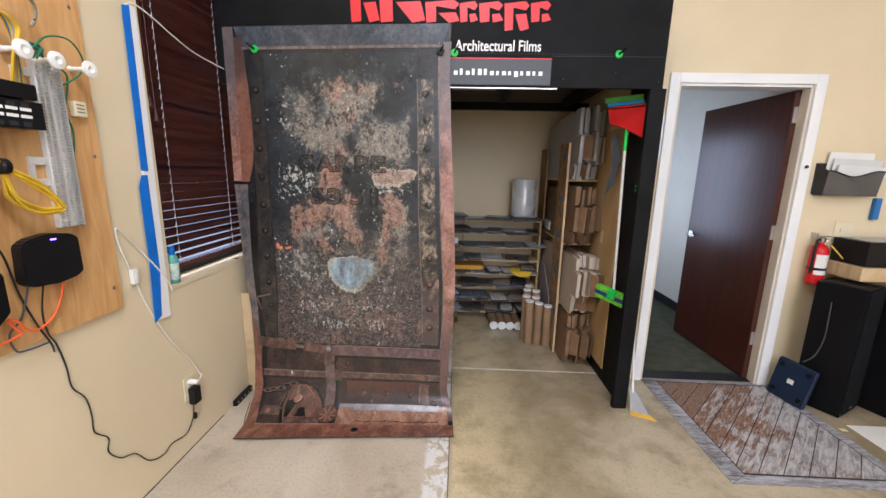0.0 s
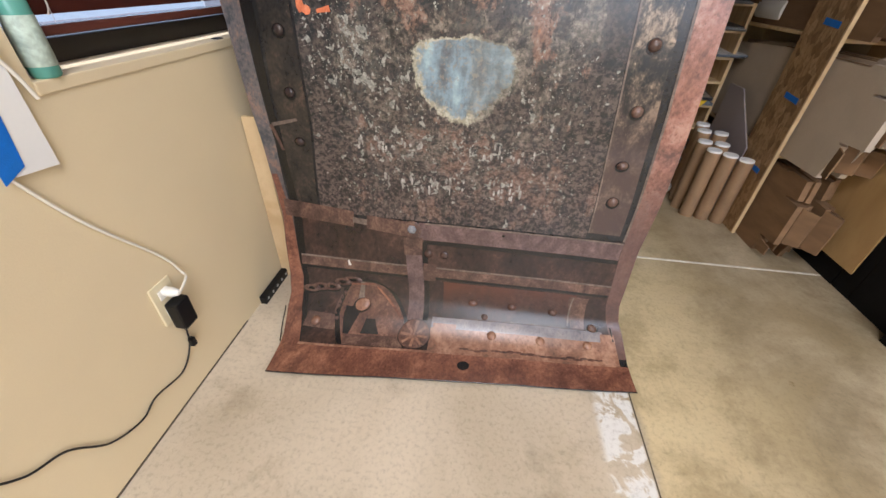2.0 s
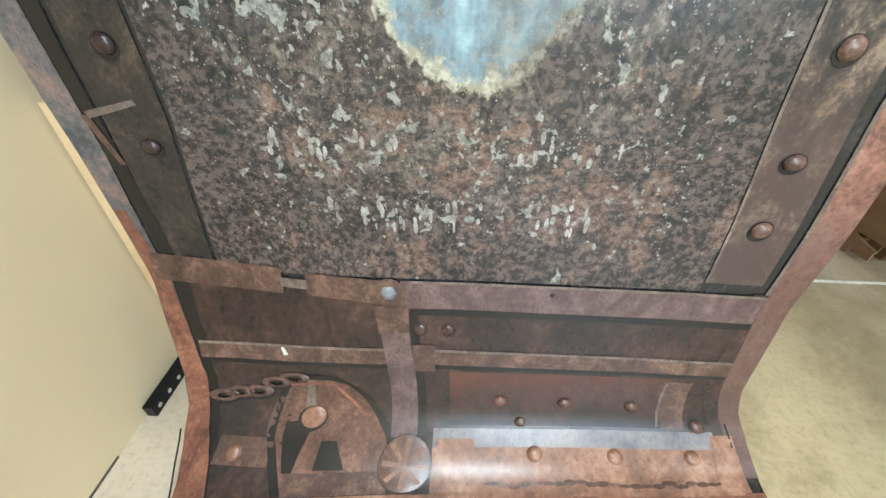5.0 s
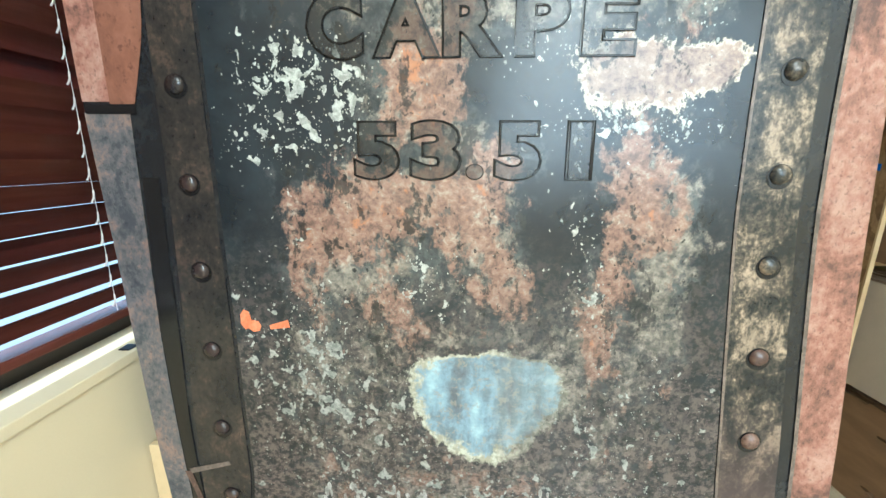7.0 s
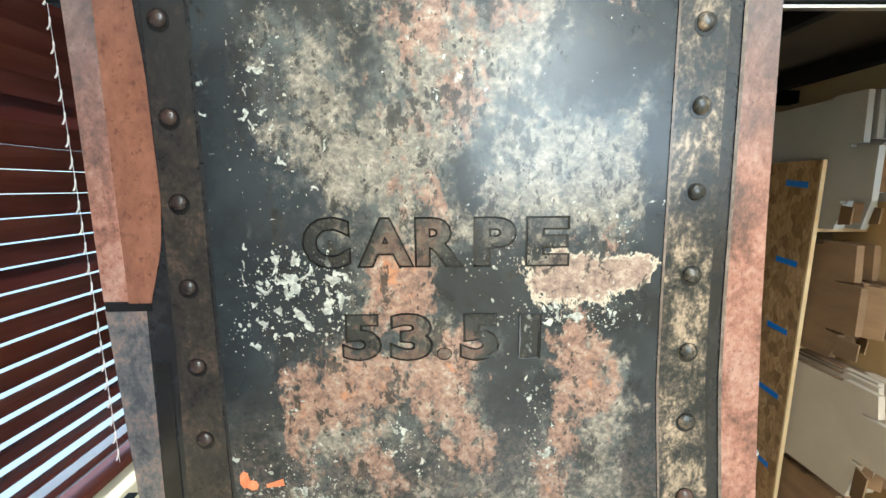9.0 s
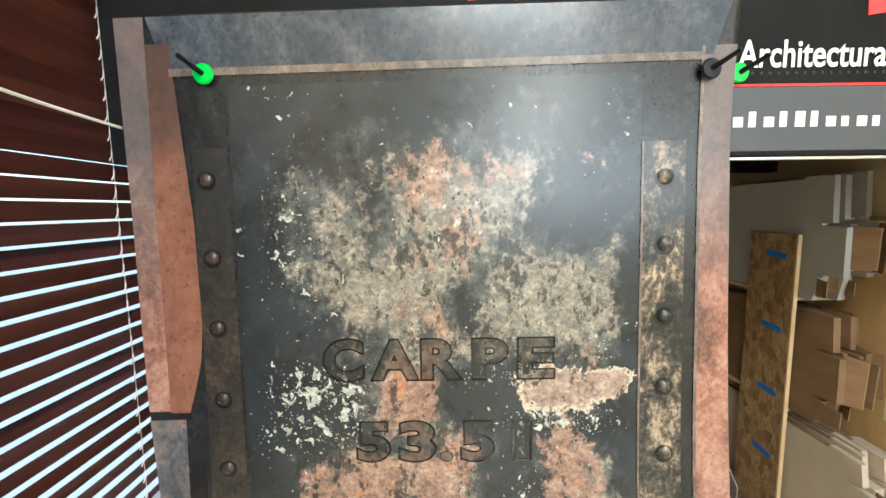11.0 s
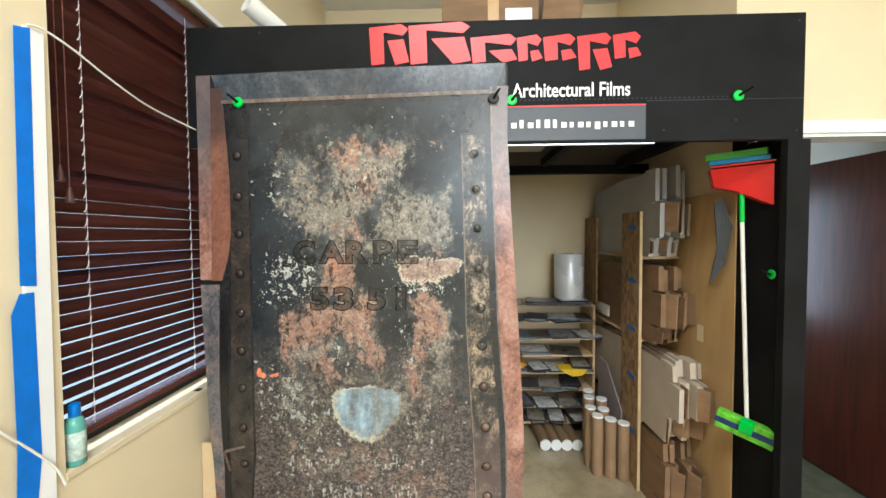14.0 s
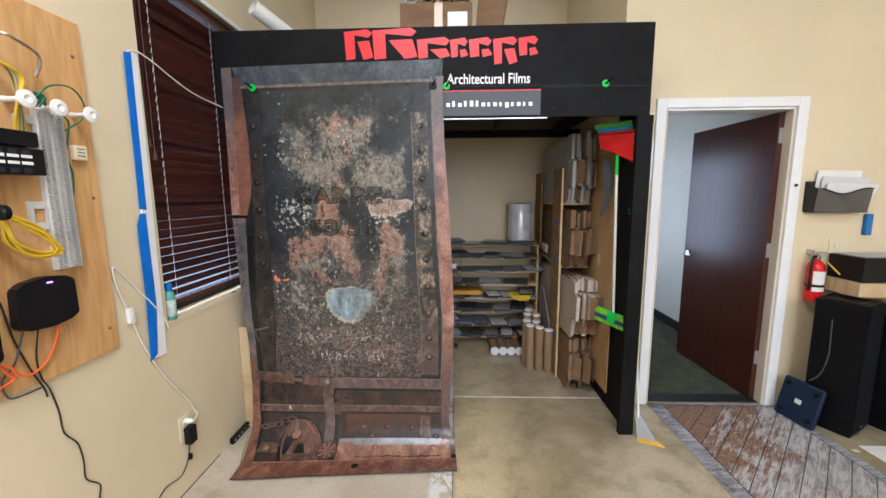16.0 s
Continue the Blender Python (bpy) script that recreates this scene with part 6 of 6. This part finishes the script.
solid("paper_roll", lathe(bmesh.new(), [(0.02, 0.0), (0.06, 0.0), (0.062, 0.01), (0.062, 0.22), (0.06, 0.23), (0.02, 0.23)], (0.99, 4.66, 1.0), "y", 24), M_WHITE, "loose white paper roll lying on the rack", "paper roll", smooth=True)
solid("nook_switch", boxed(1.1545, 1.16 - 0.0055 + 0.0005, 3.93, 3.985, 0.98, 1.07, 0.0), M_IVORY, "ivory switch plate on the hardboard", "switch")

# ---- cleaning tools on the booth side ----
mop = thing("flat_mop", "flat mop with a white pole and a bright green pad", "mop", at=(1.1, 3.58, 0.7))
bm = bmesh.new()
cyl(bm, (1.105, 3.60, 1.62), (1.118, 3.565, 0.73), 0.0085, seg=12)
part("pole", bm, M_PLASTIC, mop)
bm = bmesh.new()
cyl(bm, (1.102, 3.605, 1.86), (1.105, 3.60, 1.62), 0.011, 0.010, 12)
part("grip", bm, M_GREEN, mop, "bright green grip")
PADM = Matrix.Translation((1.115, 3.56, 0.70)) @ pose(0, 0, 0, 12, 10, -48)
part("pad", boxed(-0.115, 0.115, -0.02, 0.02, -0.05, 0.04, 0.008, m=PADM), surface("lime_pad", (0.16, 0.55, 0.03), 0.7, vary=0.35, scale=40, grain=200, relief=0.4), mop, "lime green pad")
part("pad_band", boxed(-0.117, 0.117, -0.0215, 0.0215, -0.02, 0.012, 0.004, m=PADM), surface("navy_pad_band", (0.02, 0.045, 0.16), 0.6, vary=0.5, scale=60), mop, "navy band")
part("swivel", boxed(-0.025, 0.025, -0.034, 0.0, -0.01, 0.05, 0.006, m=PADM), M_GREEN, mop)
pan = thing("dustpan", "red plastic dustpan hung high inside the booth", "dustpan", at=(1.1, 3.6, 1.8))
bm = bmesh.new()
prism(bm, [(1.0, 3.66, 1.865), (1.16, 3.50, 1.865), (1.162, 3.50, 1.69), (1.075, 3.60, 1.76), (1.02, 3.66, 1.785)], (0.018, 0.05, 0))
part("pan_tray", bm, M_RED, pan)
part("pan_lip", prism(bmesh.new(), [(1.0, 3.655, 1.872), (1.16, 3.492, 1.872), (1.163, 3.56, 1.872), (1.06, 3.70, 1.872)], (0, 0, 0.008)), M_RED, pan)
brush = thing("hand_brush", "green and blue hand brush lying above the dustpan", "brush", at=(1.1, 3.6, 1.9))
BM_ = Matrix.Translation((1.09, 3.60, 1.905)) @ pose(0, 0, 0, 0, 0, -45)
part("brush_block", boxed(-0.11, 0.11, -0.03, 0.03, -0.022, 0.0, 0.005, m=BM_), surface("sky_blue_plastic", (0.03, 0.24, 0.50), 0.35), brush, "sky blue block")
part("bristles", boxed(-0.125, 0.10, -0.034, 0.034, 0.0, 0.03, 0.004, m=BM_), surface("green_bristle", (0.09, 0.34, 0.05), 0.8, vary=0.4, grain=300, relief=0.8), brush, "green bristles")
solid("grey_cloth", prism(bmesh.new(), [(1.06, 3.72, 1.72), (1.09, 3.70, 1.74), (1.12, 3.68, 1.60), (1.10, 3.70, 1.42), (1.05, 3.73, 1.32), (1.08, 3.72, 1.50)], (0.01, 0.02, 0)), surface("grey_cloth_weave", (0.05, 0.054, 0.056), 0.9, vary=0.2, grain=300), "limp grey cloth hanging under the dustpan", "cloth")

# ---- office door ----
frame_ob = thing("door_frame", "white painted door casing round the office doorway", "door frame", kind="structure", at=(1.87, DY, 0))
a, b2, h = DOOR
for x0, x1, z0, z1 in ((a - 0.062, a - 0.002, 0, h + 0.06), (b2 + 0.002, b2 + 0.068, 0, h + 0.06), (a - 0.002, b2 + 0.002, h, h + 0.06)):
    part("casing", boxed(x0, x1, DY - 0.018, DY, z0, z1, 0.004), M_WHITE, frame_ob)
for x0, x1, z0, z1 in ((a, a + 0.016, 0, h), (b2 - 0.016, b2, 0, h), (a + 0.016, b2 - 0.016, h - 0.016, h)):
    part("jamb", boxed(x0, x1, DY - 0.004, DY + (0.062 if x0 > 2 else 0.125), z0, z1, 0.002), M_WHITE if z0 else surface("aged_white_paint", (0.62, 0.55, 0.45), 0.4, vary=0.04), frame_ob)
for x0, x1 in ((a + 0.016, a + 0.028),):
    part("door_stop", boxed(x0, x1, DY + 0.03, DY + 0.066, 0, h - 0.016, 0.002), M_WHITE, frame_ob)
solid("threshold", boxed(a, b2, DY + 0.02, DY + 0.13, 0.0005, 0.006, 0.002), M_BASE, "dark vinyl threshold strip", kind="structure")
door = thing("door_1", "dark mahogany office door standing wide open", "door", at=(2.31, 3.885, 0.01))
DM = Matrix.Translation((2.286, 3.834, 0)) @ pose(0, 0, 0, 0, 0, 92)
part("door_leaf", boxed(0.0, 0.87, 0.0, 0.044, 0.012, 2.03, 0.002, m=DM), M_MAHOG, door)
part("leaf_edge", boxed(-0.003, -0.0002, 0.001, 0.043, 0.012, 2.03, m=DM), M_MAHOGEDGE, door, "redder bare edge")
for zz in (1.88, 1.105, 0.325):
    bm = boxed(-0.006, -0.003, -0.03, 0.036, zz - 0.05, zz + 0.05, 0.001, m=DM)
    cyl(bm, DM @ Vector((-0.008, -0.004, zz - 0.052)), DM @ Vector((-0.008, -0.004, zz + 0.052)), 0.008, seg=12)
    part("hinge", bm, surface("dull_steel_hinge", (0.42, 0.41, 0.40), 0.4, 0.5), door, "brushed steel hinge")
hm = bmesh.new()
cyl(hm, DM @ Vector((0.81, 0.044, 0.965)), DM @ Vector((0.81, 0.056, 0.965)), 0.030, seg=24)
cyl(hm, DM @ Vector((0.81, 0.056, 0.965)), DM @ Vector((0.81, 0.09, 0.965)), 0.010, seg=14)
sweep(hm, [DM @ Vector((0.815, 0.088, 0.965)), DM @ Vector((0.77, 0.092, 0.967)), DM @ Vector((0.71, 0.086, 0.962))], 0.008, 10, 5)
part("lever_handle", hm, surface("polished_chrome", (0.75, 0.75, 0.75), 0.12, 1.0, vary=0.05, relief=0.0), door, "polished steel lever handle", True)
solid("wall_bumper", lathe(bmesh.new(), [(0.008, 0), (0.011, -0.006), (0.008, -0.014), (0.003, -0.016)], (2.325, DY - 0.018, 1.55), "y", 14), M_BASE, "small dark rubber bumper on the door casing", "bumper", smooth=True)
solid("grey_wall_strip", boxed(1.372, 1.398, DY - 0.012, DY, 1.58, 1.86, 0.002), M_ALU, "grey metal strip on the wall beside the casing", "strip")
solid("wall_scrap", boxed(1.352, 1.366, DY - 0.004, DY, 0.78, 0.86, 0.001), M_ALU, "small bent metal scrap on the wall", "scrap")
tool = thing("scraper_pole", "pale scraper pole with a yellow-edged blade on the floor", "scraper", at=(1.25, 3.35, 0))
bm = bmesh.new()
cyl(bm, (1.245, 3.40, 0.06), (1.30, 3.74, 1.15), 0.008, 0.006, 10)
part("pole", bm, M_PLASTIC, tool)
part("blade", prism(bmesh.new(), [(1.212, 3.34, 0.004), (1.31, 3.30, 0.004), (1.285, 3.43, 0.10), (1.235, 3.45, 0.16)], (0.004, 0.004, 0.003)), surface("dull_grey_blade", (0.30, 0.30, 0.30), 0.5, vary=0.15), tool, "dull metal blade")
part("yellow_edge", prism(bmesh.new(), [(1.205, 3.318, 0.001), (1.34, 3.262, 0.001), (1.318, 3.31, 0.006), (1.212, 3.345, 0.006)], (0, 0.002, 0.005)), surface("ochre_yellow_edge", (0.72, 0.42, 0.04), 0.5), tool, "yellow edge")

# ---- door-side wall things ----
ext = thing("fire_extinguisher", "small red fire extinguisher with a white label on its hook", "fire extinguisher", at=(2.49, 3.70, 0.79))
E0 = (2.487, 3.705, 0.785)
part("cylinder", lathe(bmesh.new(), [(0.040, 0.0), (0.046, 0.006), (0.047, 0.22), (0.042, 0.245), (0.026, 0.266), (0.014, 0.272), (0.013, 0.285)], E0, seg=28), surface("red_enamel", (0.60, 0.010, 0.012), 0.25, vary=0.06, relief=0.02), ext, smooth=True)
bm = bmesh.new()
for k in range(9):
    t0, t1 = radians(215 + k * 12), radians(227 + k * 12)
    c = Vector(E0)
    q = [c + Vector((0.0482 * math.cos(t), 0.0482 * math.sin(t), z)) for t, z in ((t0, 0.07), (t1, 0.07), (t1, 0.205), (t0, 0.205))]
    bm.faces.new([bm.verts.new(p) for p in q])
part("paper_label", bm, M_PLASTIC, ext, "white paper label")
part("strap", lathe(bmesh.new(), [(0.0475, 0.098), (0.0495, 0.10), (0.0495, 0.115), (0.0475, 0.117)], E0, seg=28), M_BLACKPL, ext, "black strap")
part("valve", lathe(bmesh.new(), [(0.015, 0.283), (0.017, 0.29), (0.017, 0.31), (0.010, 0.315)], E0, seg=16), M_METAL, ext, smooth=True)
bm = boxed(2.47, 2.545, 3.694, 3.716, 1.104, 1.112, 0.002)
box(bm, 2.475, 2.55, 3.697, 3.713, 1.085, 1.091, 0.002, m=Matrix.Translation((0, 0, 0)))
part("lever", bm, M_METAL, ext)
part("hose", sweep(bmesh.new(), [(2.475, 3.70, 1.085), (2.446, 3.69, 1.075), (2.436, 3.685, 1.0), (2.434, 3.685, 0.90), (2.436, 3.69, 0.86)], 0.008, 8), M_BLACKPL, ext, "black rubber hose", True)
part("wall_hook", boxed(2.462, 2.474, 3.715, DY, 1.09, 1.125, 0.001), M_METAL, ext)
pocket = thing("wall_pocket", "black mesh wall pocket stuffed with papers", "file pocket", at=(2.57, 3.76, 1.37))
M_MESH = surface("dark_wire_mesh", (0.035, 0.034, 0.033), 0.5, 0.3, vary=0.3, grain=500, relief=0.6)
part("back_plate", boxed(2.40, 2.76, DY - 0.006, DY - 0.001, 1.38, 1.575, 0.001), M_MESH, pocket)
bm = bmesh.new()
prism(bm, [(2.415, DY - 0.07, 1.375)] + [(2.415 + 0.34 * k / 12, DY - 0.085, 1.51 + 0.018 * math.cos(k / 12 * 2 * math.pi * 1.1)) for k in range(13)] + [(2.75, DY - 0.07, 1.375)], (0, 0.003, 0))
part("front_mesh", bm, surface("brown_grey_mesh", (0.11, 0.10, 0.09), 0.5, 0.2, vary=0.2, grain=500, relief=0.6), pocket)
part("mesh_bottom", boxed(2.41, 2.755, DY - 0.07, DY - 0.004, 1.372, 1.377), M_MESH, pocket)
part("rim_wire", sweep(bmesh.new(), [(2.415 + 0.34 * k / 12, DY - 0.086, 1.51 + 0.018 * math.cos(k / 12 * 2 * math.pi * 1.1)) for k in range(13)], 0.004, 6, 2), M_BLACKPL, pocket, "black rim wire")
part("side_mesh", prism(bmesh.new(), [(2.405, DY - 0.005, 1.375), (2.405, DY - 0.005, 1.575), (2.412, DY - 0.085, 1.525), (2.412, DY - 0.07, 1.375)], (0.003, 0, 0)), M_MESH, pocket)
for k, tone in enumerate((0.74, 0.62, 0.70)):
    solid("paper_sheaf", prism(bmesh.new(), [(2.44 + 0.02 * k, DY - 0.02 - k * 0.016, 1.39), (2.74, DY - 0.02 - k * 0.016, 1.39), (2.73 + 0.04 * k, DY - 0.025 - k * 0.022, 1.64 - 0.045 * k), (2.455 + 0.015 * k, DY - 0.025 - k * 0.022, 1.645 - 0.04 * k)], (0, 0.004, 0)), M_PLASTIC if k == 0 else surface("paper_white_" + "abc"[k], (tone, tone, tone * 0.97), 0.7, vary=0.05), "white papers standing in the wall pocket", "paper")
plate = thing("switch_plate", "ivory switch plate on the beige wall", "switch", at=(2.68, DY, 1.14))
part("plate", boxed(2.60, 2.72, DY - 0.006, DY, 1.085, 1.205, 0.002), M_IVORY, plate)
part("toggle", boxed(2.635, 2.645, DY - 0.014, DY - 0.006, 1.135, 1.155, 0.001), M_PLASTIC, plate)
strap = solid("blue_hanging_strap", boxed(2.80, 2.84, DY - 0.03, DY - 0.002, 1.22, 1.36, 0.006), surface("blue_webbing", (0.03, 0.16, 0.42), 0.7), "blue webbing strap hanging on the wall", "strap")


def tower_speaker(m):
    ob = thing("tower_speaker", "tall black floor-standing loudspeaker with a cloth grille", "speaker", "speakers by the wall", at=m.translation)
    part("cabinet", boxed(0.0, 0.24, 0.012, 0.25, 0.0, 0.835, 0.004, m=m), surface("black_ash_vinyl", (0.004, 0.004, 0.005), 0.5, vary=0.3, gloss=0.15), ob)
    part("grille", boxed(0.008, 0.232, 0.0, 0.0115, 0.03, 0.825, 0.004, m=m), surface("black_grille_cloth", (0.008, 0.009, 0.011), 0.9, gloss=0.15, vary=0.3, grain=600, relief=0.6), ob, "black cloth grille")
    part("badge", boxed(0.10, 0.13, -0.0015, 0.0005, 0.05, 0.056, m=m), M_METAL, ob, "small metal badge")
    part("top_panel", boxed(0.03, 0.21, 0.04, 0.22, 0.8355, 0.839, 0.001, m=m), M_BLACKPL, ob)
    return ob


tower_speaker(Matrix.Translation((2.519, 3.365, 0.002)) @ pose(0, 0, 0, 0, 0, 29))
tower_speaker(Matrix.Translation((2.86, 3.30, 0.002)) @ pose(0, 0, 0, 0, 0, 20))
solid("speaker_cable", sweep(bmesh.new(), [(2.435, 3.50, 0.72), (2.43, 3.49, 0.6), (2.425, 3.485, 0.48), (2.405, 3.50, 0.36), (2.37, 3.53, 0.30)], 0.004, 8), MATS["grey_cord_jacket"], "dark cord hanging down the speaker", "cable", smooth=True)
bench = thing("side_bench", "pale wooden bench behind the speakers", "bench", at=(2.95, 3.62, 0))
part("bench_top", boxed(2.57, 3.6, 3.50, 3.755, 0.86, 0.945, 0.003), M_PINE, bench)
for xx in (2.66, 3.5):
    part("leg", boxed(xx, xx + 0.05, 3.66, 3.71, 0, 0.86, 0.003), M_PINE, bench)
amp = thing("black_amplifier", "wide black amplifier box on the bench", "amplifier", at=(2.8, 3.6, 0.945))
part("case", boxed(2.60, 3.05, 3.52, 3.75, 0.947, 1.10, 0.005), M_BLACKPL, amp)
part("top_plate", boxed(2.62, 3.03, 3.54, 3.73, 1.1005, 1.106, 0.002), surface("silver_plate", (0.45, 0.46, 0.47), 0.35, 0.5), amp)
solid("yellow_stick", sweep(bmesh.new(), [(2.545, 3.70, 1.05), (2.60, 3.66, 0.97)], 0.005, 8, 2), MATS["ochre_yellow_edge"], "thin yellow stick by the extinguisher", "stick")
scale_ob = thing("blue_scale", "navy square plastic scale leaning on its edge by the speaker", "scale", at=(2.40, 3.6, 0))
SM = Matrix.Translation((2.325, 3.555, 0.006)) @ pose(0, 0, 0, 0, 14, 10)
bm = boxed(-0.012, 0.012, -0.125, 0.125, 0.0, 0.27, 0.0, m=SM)
bmesh.ops.bevel(bm, geom=bm.edges[:], offset=0.010, segments=3, affect="EDGES")
part("scale_body", bm, surface("navy_hard_plastic", (0.013, 0.026, 0.060), 0.35, vary=0.15), scale_ob)
part("scale_label", boxed(-0.0135, -0.012, -0.02, 0.02, 0.12, 0.15, m=SM), M_PLASTIC, scale_ob, "small pale label")
for yy in (-0.085, 0.085):
    for zz in (0.045, 0.225):
        bm = bmesh.new()
        cyl(bm, SM @ Vector((-0.0115, yy, zz)), SM @ Vector((-0.016, yy, zz)), 0.016, seg=14)
        part("foot", bm, M_BLACKPL, scale_ob)
solid("paper_sheet", boxed(2.50, 2.85, 3.08, 3.31, 0.0006, 0.0022, m=None), M_PLASTIC, "white sheet of paper lying on the floor", "paper")
solid("paper_scrap", boxed(2.42, 2.455, 3.25, 3.275, 0.0006, 0.003), M_IVORY, "small pale scrap on the floor", "scrap")
solid("paper_scrap", boxed(1.03, 1.06, 4.02, 4.045, 0.0006, 0.003), M_PLASTIC, "small white scrap on the nook floor", "scrap")

# ---- joints of the floor ----
M_JOINT = surface("pale_joint_filler", (0.74, 0.71, 0.63), 0.7, vary=0.25, scale=12)
solid("floor_joint", boxed(0.08, 1.165, 3.820, 3.832, 0.0004, 0.0016), M_JOINT, "pale filled saw joint in the concrete", kind="structure")
solid("floor_joint", boxed(0.076, 0.080, SY, 3.82, 0.0004, 0.0014), surface("dark_joint", (0.10, 0.08, 0.055), 0.8), "thin dark joint between two slabs", kind="structure")
solid("wall_floor_gap", boxed(WX, WX + 0.003, SY, 3.14, 0.0004, 0.005), MATS["dark_joint"], "dark gap along the foot of the wall", kind="structure")

# ---- printed plank floor graphic ----
MX0, MX1, MY0, MY1 = 1.472, 2.392, 2.80, 3.768


def make_planks(name, paint, bare, keep, turn):
    m, nt, b = nodes_of(name)
    mp = nt.nodes.new("ShaderNodeMapping")
    mp.inputs["Rotation"].default_value = (0, 0, radians(turn))
    mp.inputs["Scale"].default_value = (1, 1, 1)
    g = nt.nodes.new("ShaderNodeNewGeometry")
    nt.links.new(g.outputs["Position"], mp.inputs["Vector"])
    st = nt.nodes.new("ShaderNodeMapping")
    st.inputs["Scale"].default_value = (1.2, 7, 1)
    nt.links.new(mp.outputs[0], st.inputs["Vector"])
    info = nt.nodes.new("ShaderNodeObjectInfo")
    n1 = noise_tex(nt, st.outputs[0], 6, 7, 0.68, 0.6)
    n2 = noise_tex(nt, mp.outputs[0], 4.2, 6, 0.62, 0.4)
    n3 = noise_tex(nt, st.outputs[0], 40, 4, 0.7)
    col = mix(nt, where(nt, n1, 0.40, 0.62), paint, tuple(c * 0.5 for c in paint))
    # grime along the grain, bare wood towards the door, red undercoat in chips
    grain = noise_tex(nt, st.outputs[0], 22, 8, 0.75, 0.2)
    col = mix(nt, calc(nt, "MULTIPLY", where(nt, calc(nt, "MULTIPLY_ADD", n2, 0.4, calc(nt, "MULTIPLY", grain, 0.6)), 0.50, 0.60), 0.8), col, tuple(c * 0.42 for c in bare))
    sep = nt.nodes.new("ShaderNodeSeparateXYZ")
    nt.links.new(g.outputs["Position"], sep.inputs[0])
    near_door = calc(nt, "SUBTRACT", calc(nt, "MULTIPLY", sep.outputs[1], 0.42), calc(nt, "MULTIPLY", sep.outputs[0], 0.42))
    k = calc(nt, "ADD", calc(nt, "MULTIPLY_ADD", info.outputs["Random"], 0.2, near_door), calc(nt, "MULTIPLY_ADD", n1, 0.7, calc(nt, "MULTIPLY", n2, 0.5)))
    col = mix(nt, calc(nt, "MULTIPLY", where(nt, k, keep + 0.48, keep + 0.66), 0.85), col, mix(nt, where(nt, grain, 0.42, 0.60), bare, tuple(c * 0.35 for c in bare)))
    k = calc(nt, "MULTIPLY_ADD", n1, 0.45, calc(nt, "MULTIPLY", noise_tex(nt, mp.outputs[0], 9, 8, 0.7, 0.5), 0.6))
    col = mix(nt, calc(nt, "MULTIPLY", where(nt, k, 0.605, 0.635), 0.85), col, (bare[0] * 0.72, bare[1] * 0.42, bare[2] * 0.42))
    nt.links.new(col, b.inputs["Base Color"])
    b.inputs["Roughness"].default_value = 0.5
    bump(nt, b, n3, 0.1, 0.001)
    return m


M_PLANK = make_planks("flaked_white_plank", (0.47, 0.45, 0.45), (0.30, 0.155, 0.085), 0.715, -45)
M_BORDER = make_planks("grey_border_plank", (0.42, 0.42, 0.45), (0.16, 0.145, 0.155), 0.95, 0)
mat_ob = thing("floor_graphic", "printed floor film of flaking white diagonal planks by the door", "floor mat", at=(1.93, 3.28, 0))
part("dark_backing", boxed(MX0, MX1, MY0, MY1, 0.0004, 0.0014), surface("dark_plank_gap", (0.03, 0.022, 0.02), 0.7), mat_ob)
BW = 0.10
for q in ([(MX0, MY0), (MX0 + BW, MY0 + BW * 0.6), (MX0 + BW, MY1 - 0.03), (MX0, MY1)], [(MX0 + 0.004, MY0), (MX1, MY0), (MX1 - BW, MY0 + BW * 0.6), (MX0 + BW + 0.003, MY0 + BW * 0.6)], [(MX1, MY0 + 0.003), (MX1, MY1), (MX1 - BW * 0.6, MY1 - 0.03), (MX1 - BW * 0.6, MY0 + BW * 0.6)], [(MX0 + 0.003, MY1), (MX0 + BW, MY1 - 0.027), (MX1 - BW * 0.6, MY1 - 0.027), (MX1 - 0.003, MY1)]):
    part("border_plank", prism(bmesh.new(), [(x, y, 0.0015) for x, y in q], (0, 0, 0.0008)), M_BORDER, mat_ob)


def clip(poly, nx, ny, d):
    """The side of a flat outline on which nx * x + ny * y <= d."""
    out = []
    for (x0, y0), (x1, y1) in zip(poly, poly[1:] + poly[:1]):
        s0, s1 = nx * x0 + ny * y0 - d, nx * x1 + ny * y1 - d
        if s0 <= 0:
            out.append((x0, y0))
        if s0 * s1 < 0:
            t = s0 / (s0 - s1)
            out.append((x0 + (x1 - x0) * t, y0 + (y1 - y0) * t))
    return out


inner = [(MX0 + BW + 0.006, MY0 + BW * 0.6 + 0.012), (MX1 - BW * 0.6 - 0.006, MY0 + BW * 0.6 + 0.012), (MX1 - BW * 0.6 - 0.006, MY1 - 0.035), (MX0 + BW + 0.006, MY1 - 0.035)]
R2 = math.sqrt(0.5)
d = -2.2
while d < 1.0:
    piece = clip(clip(inner, R2, -R2, d + 0.087), -R2, R2, -d - 0.002)
    if len(piece) >= 3:
        part("plank", prism(bmesh.new(), [(x, y, 0.0015) for x, y in piece], (0, 0, 0.0008)), M_PLANK, mat_ob)
    d += 0.089
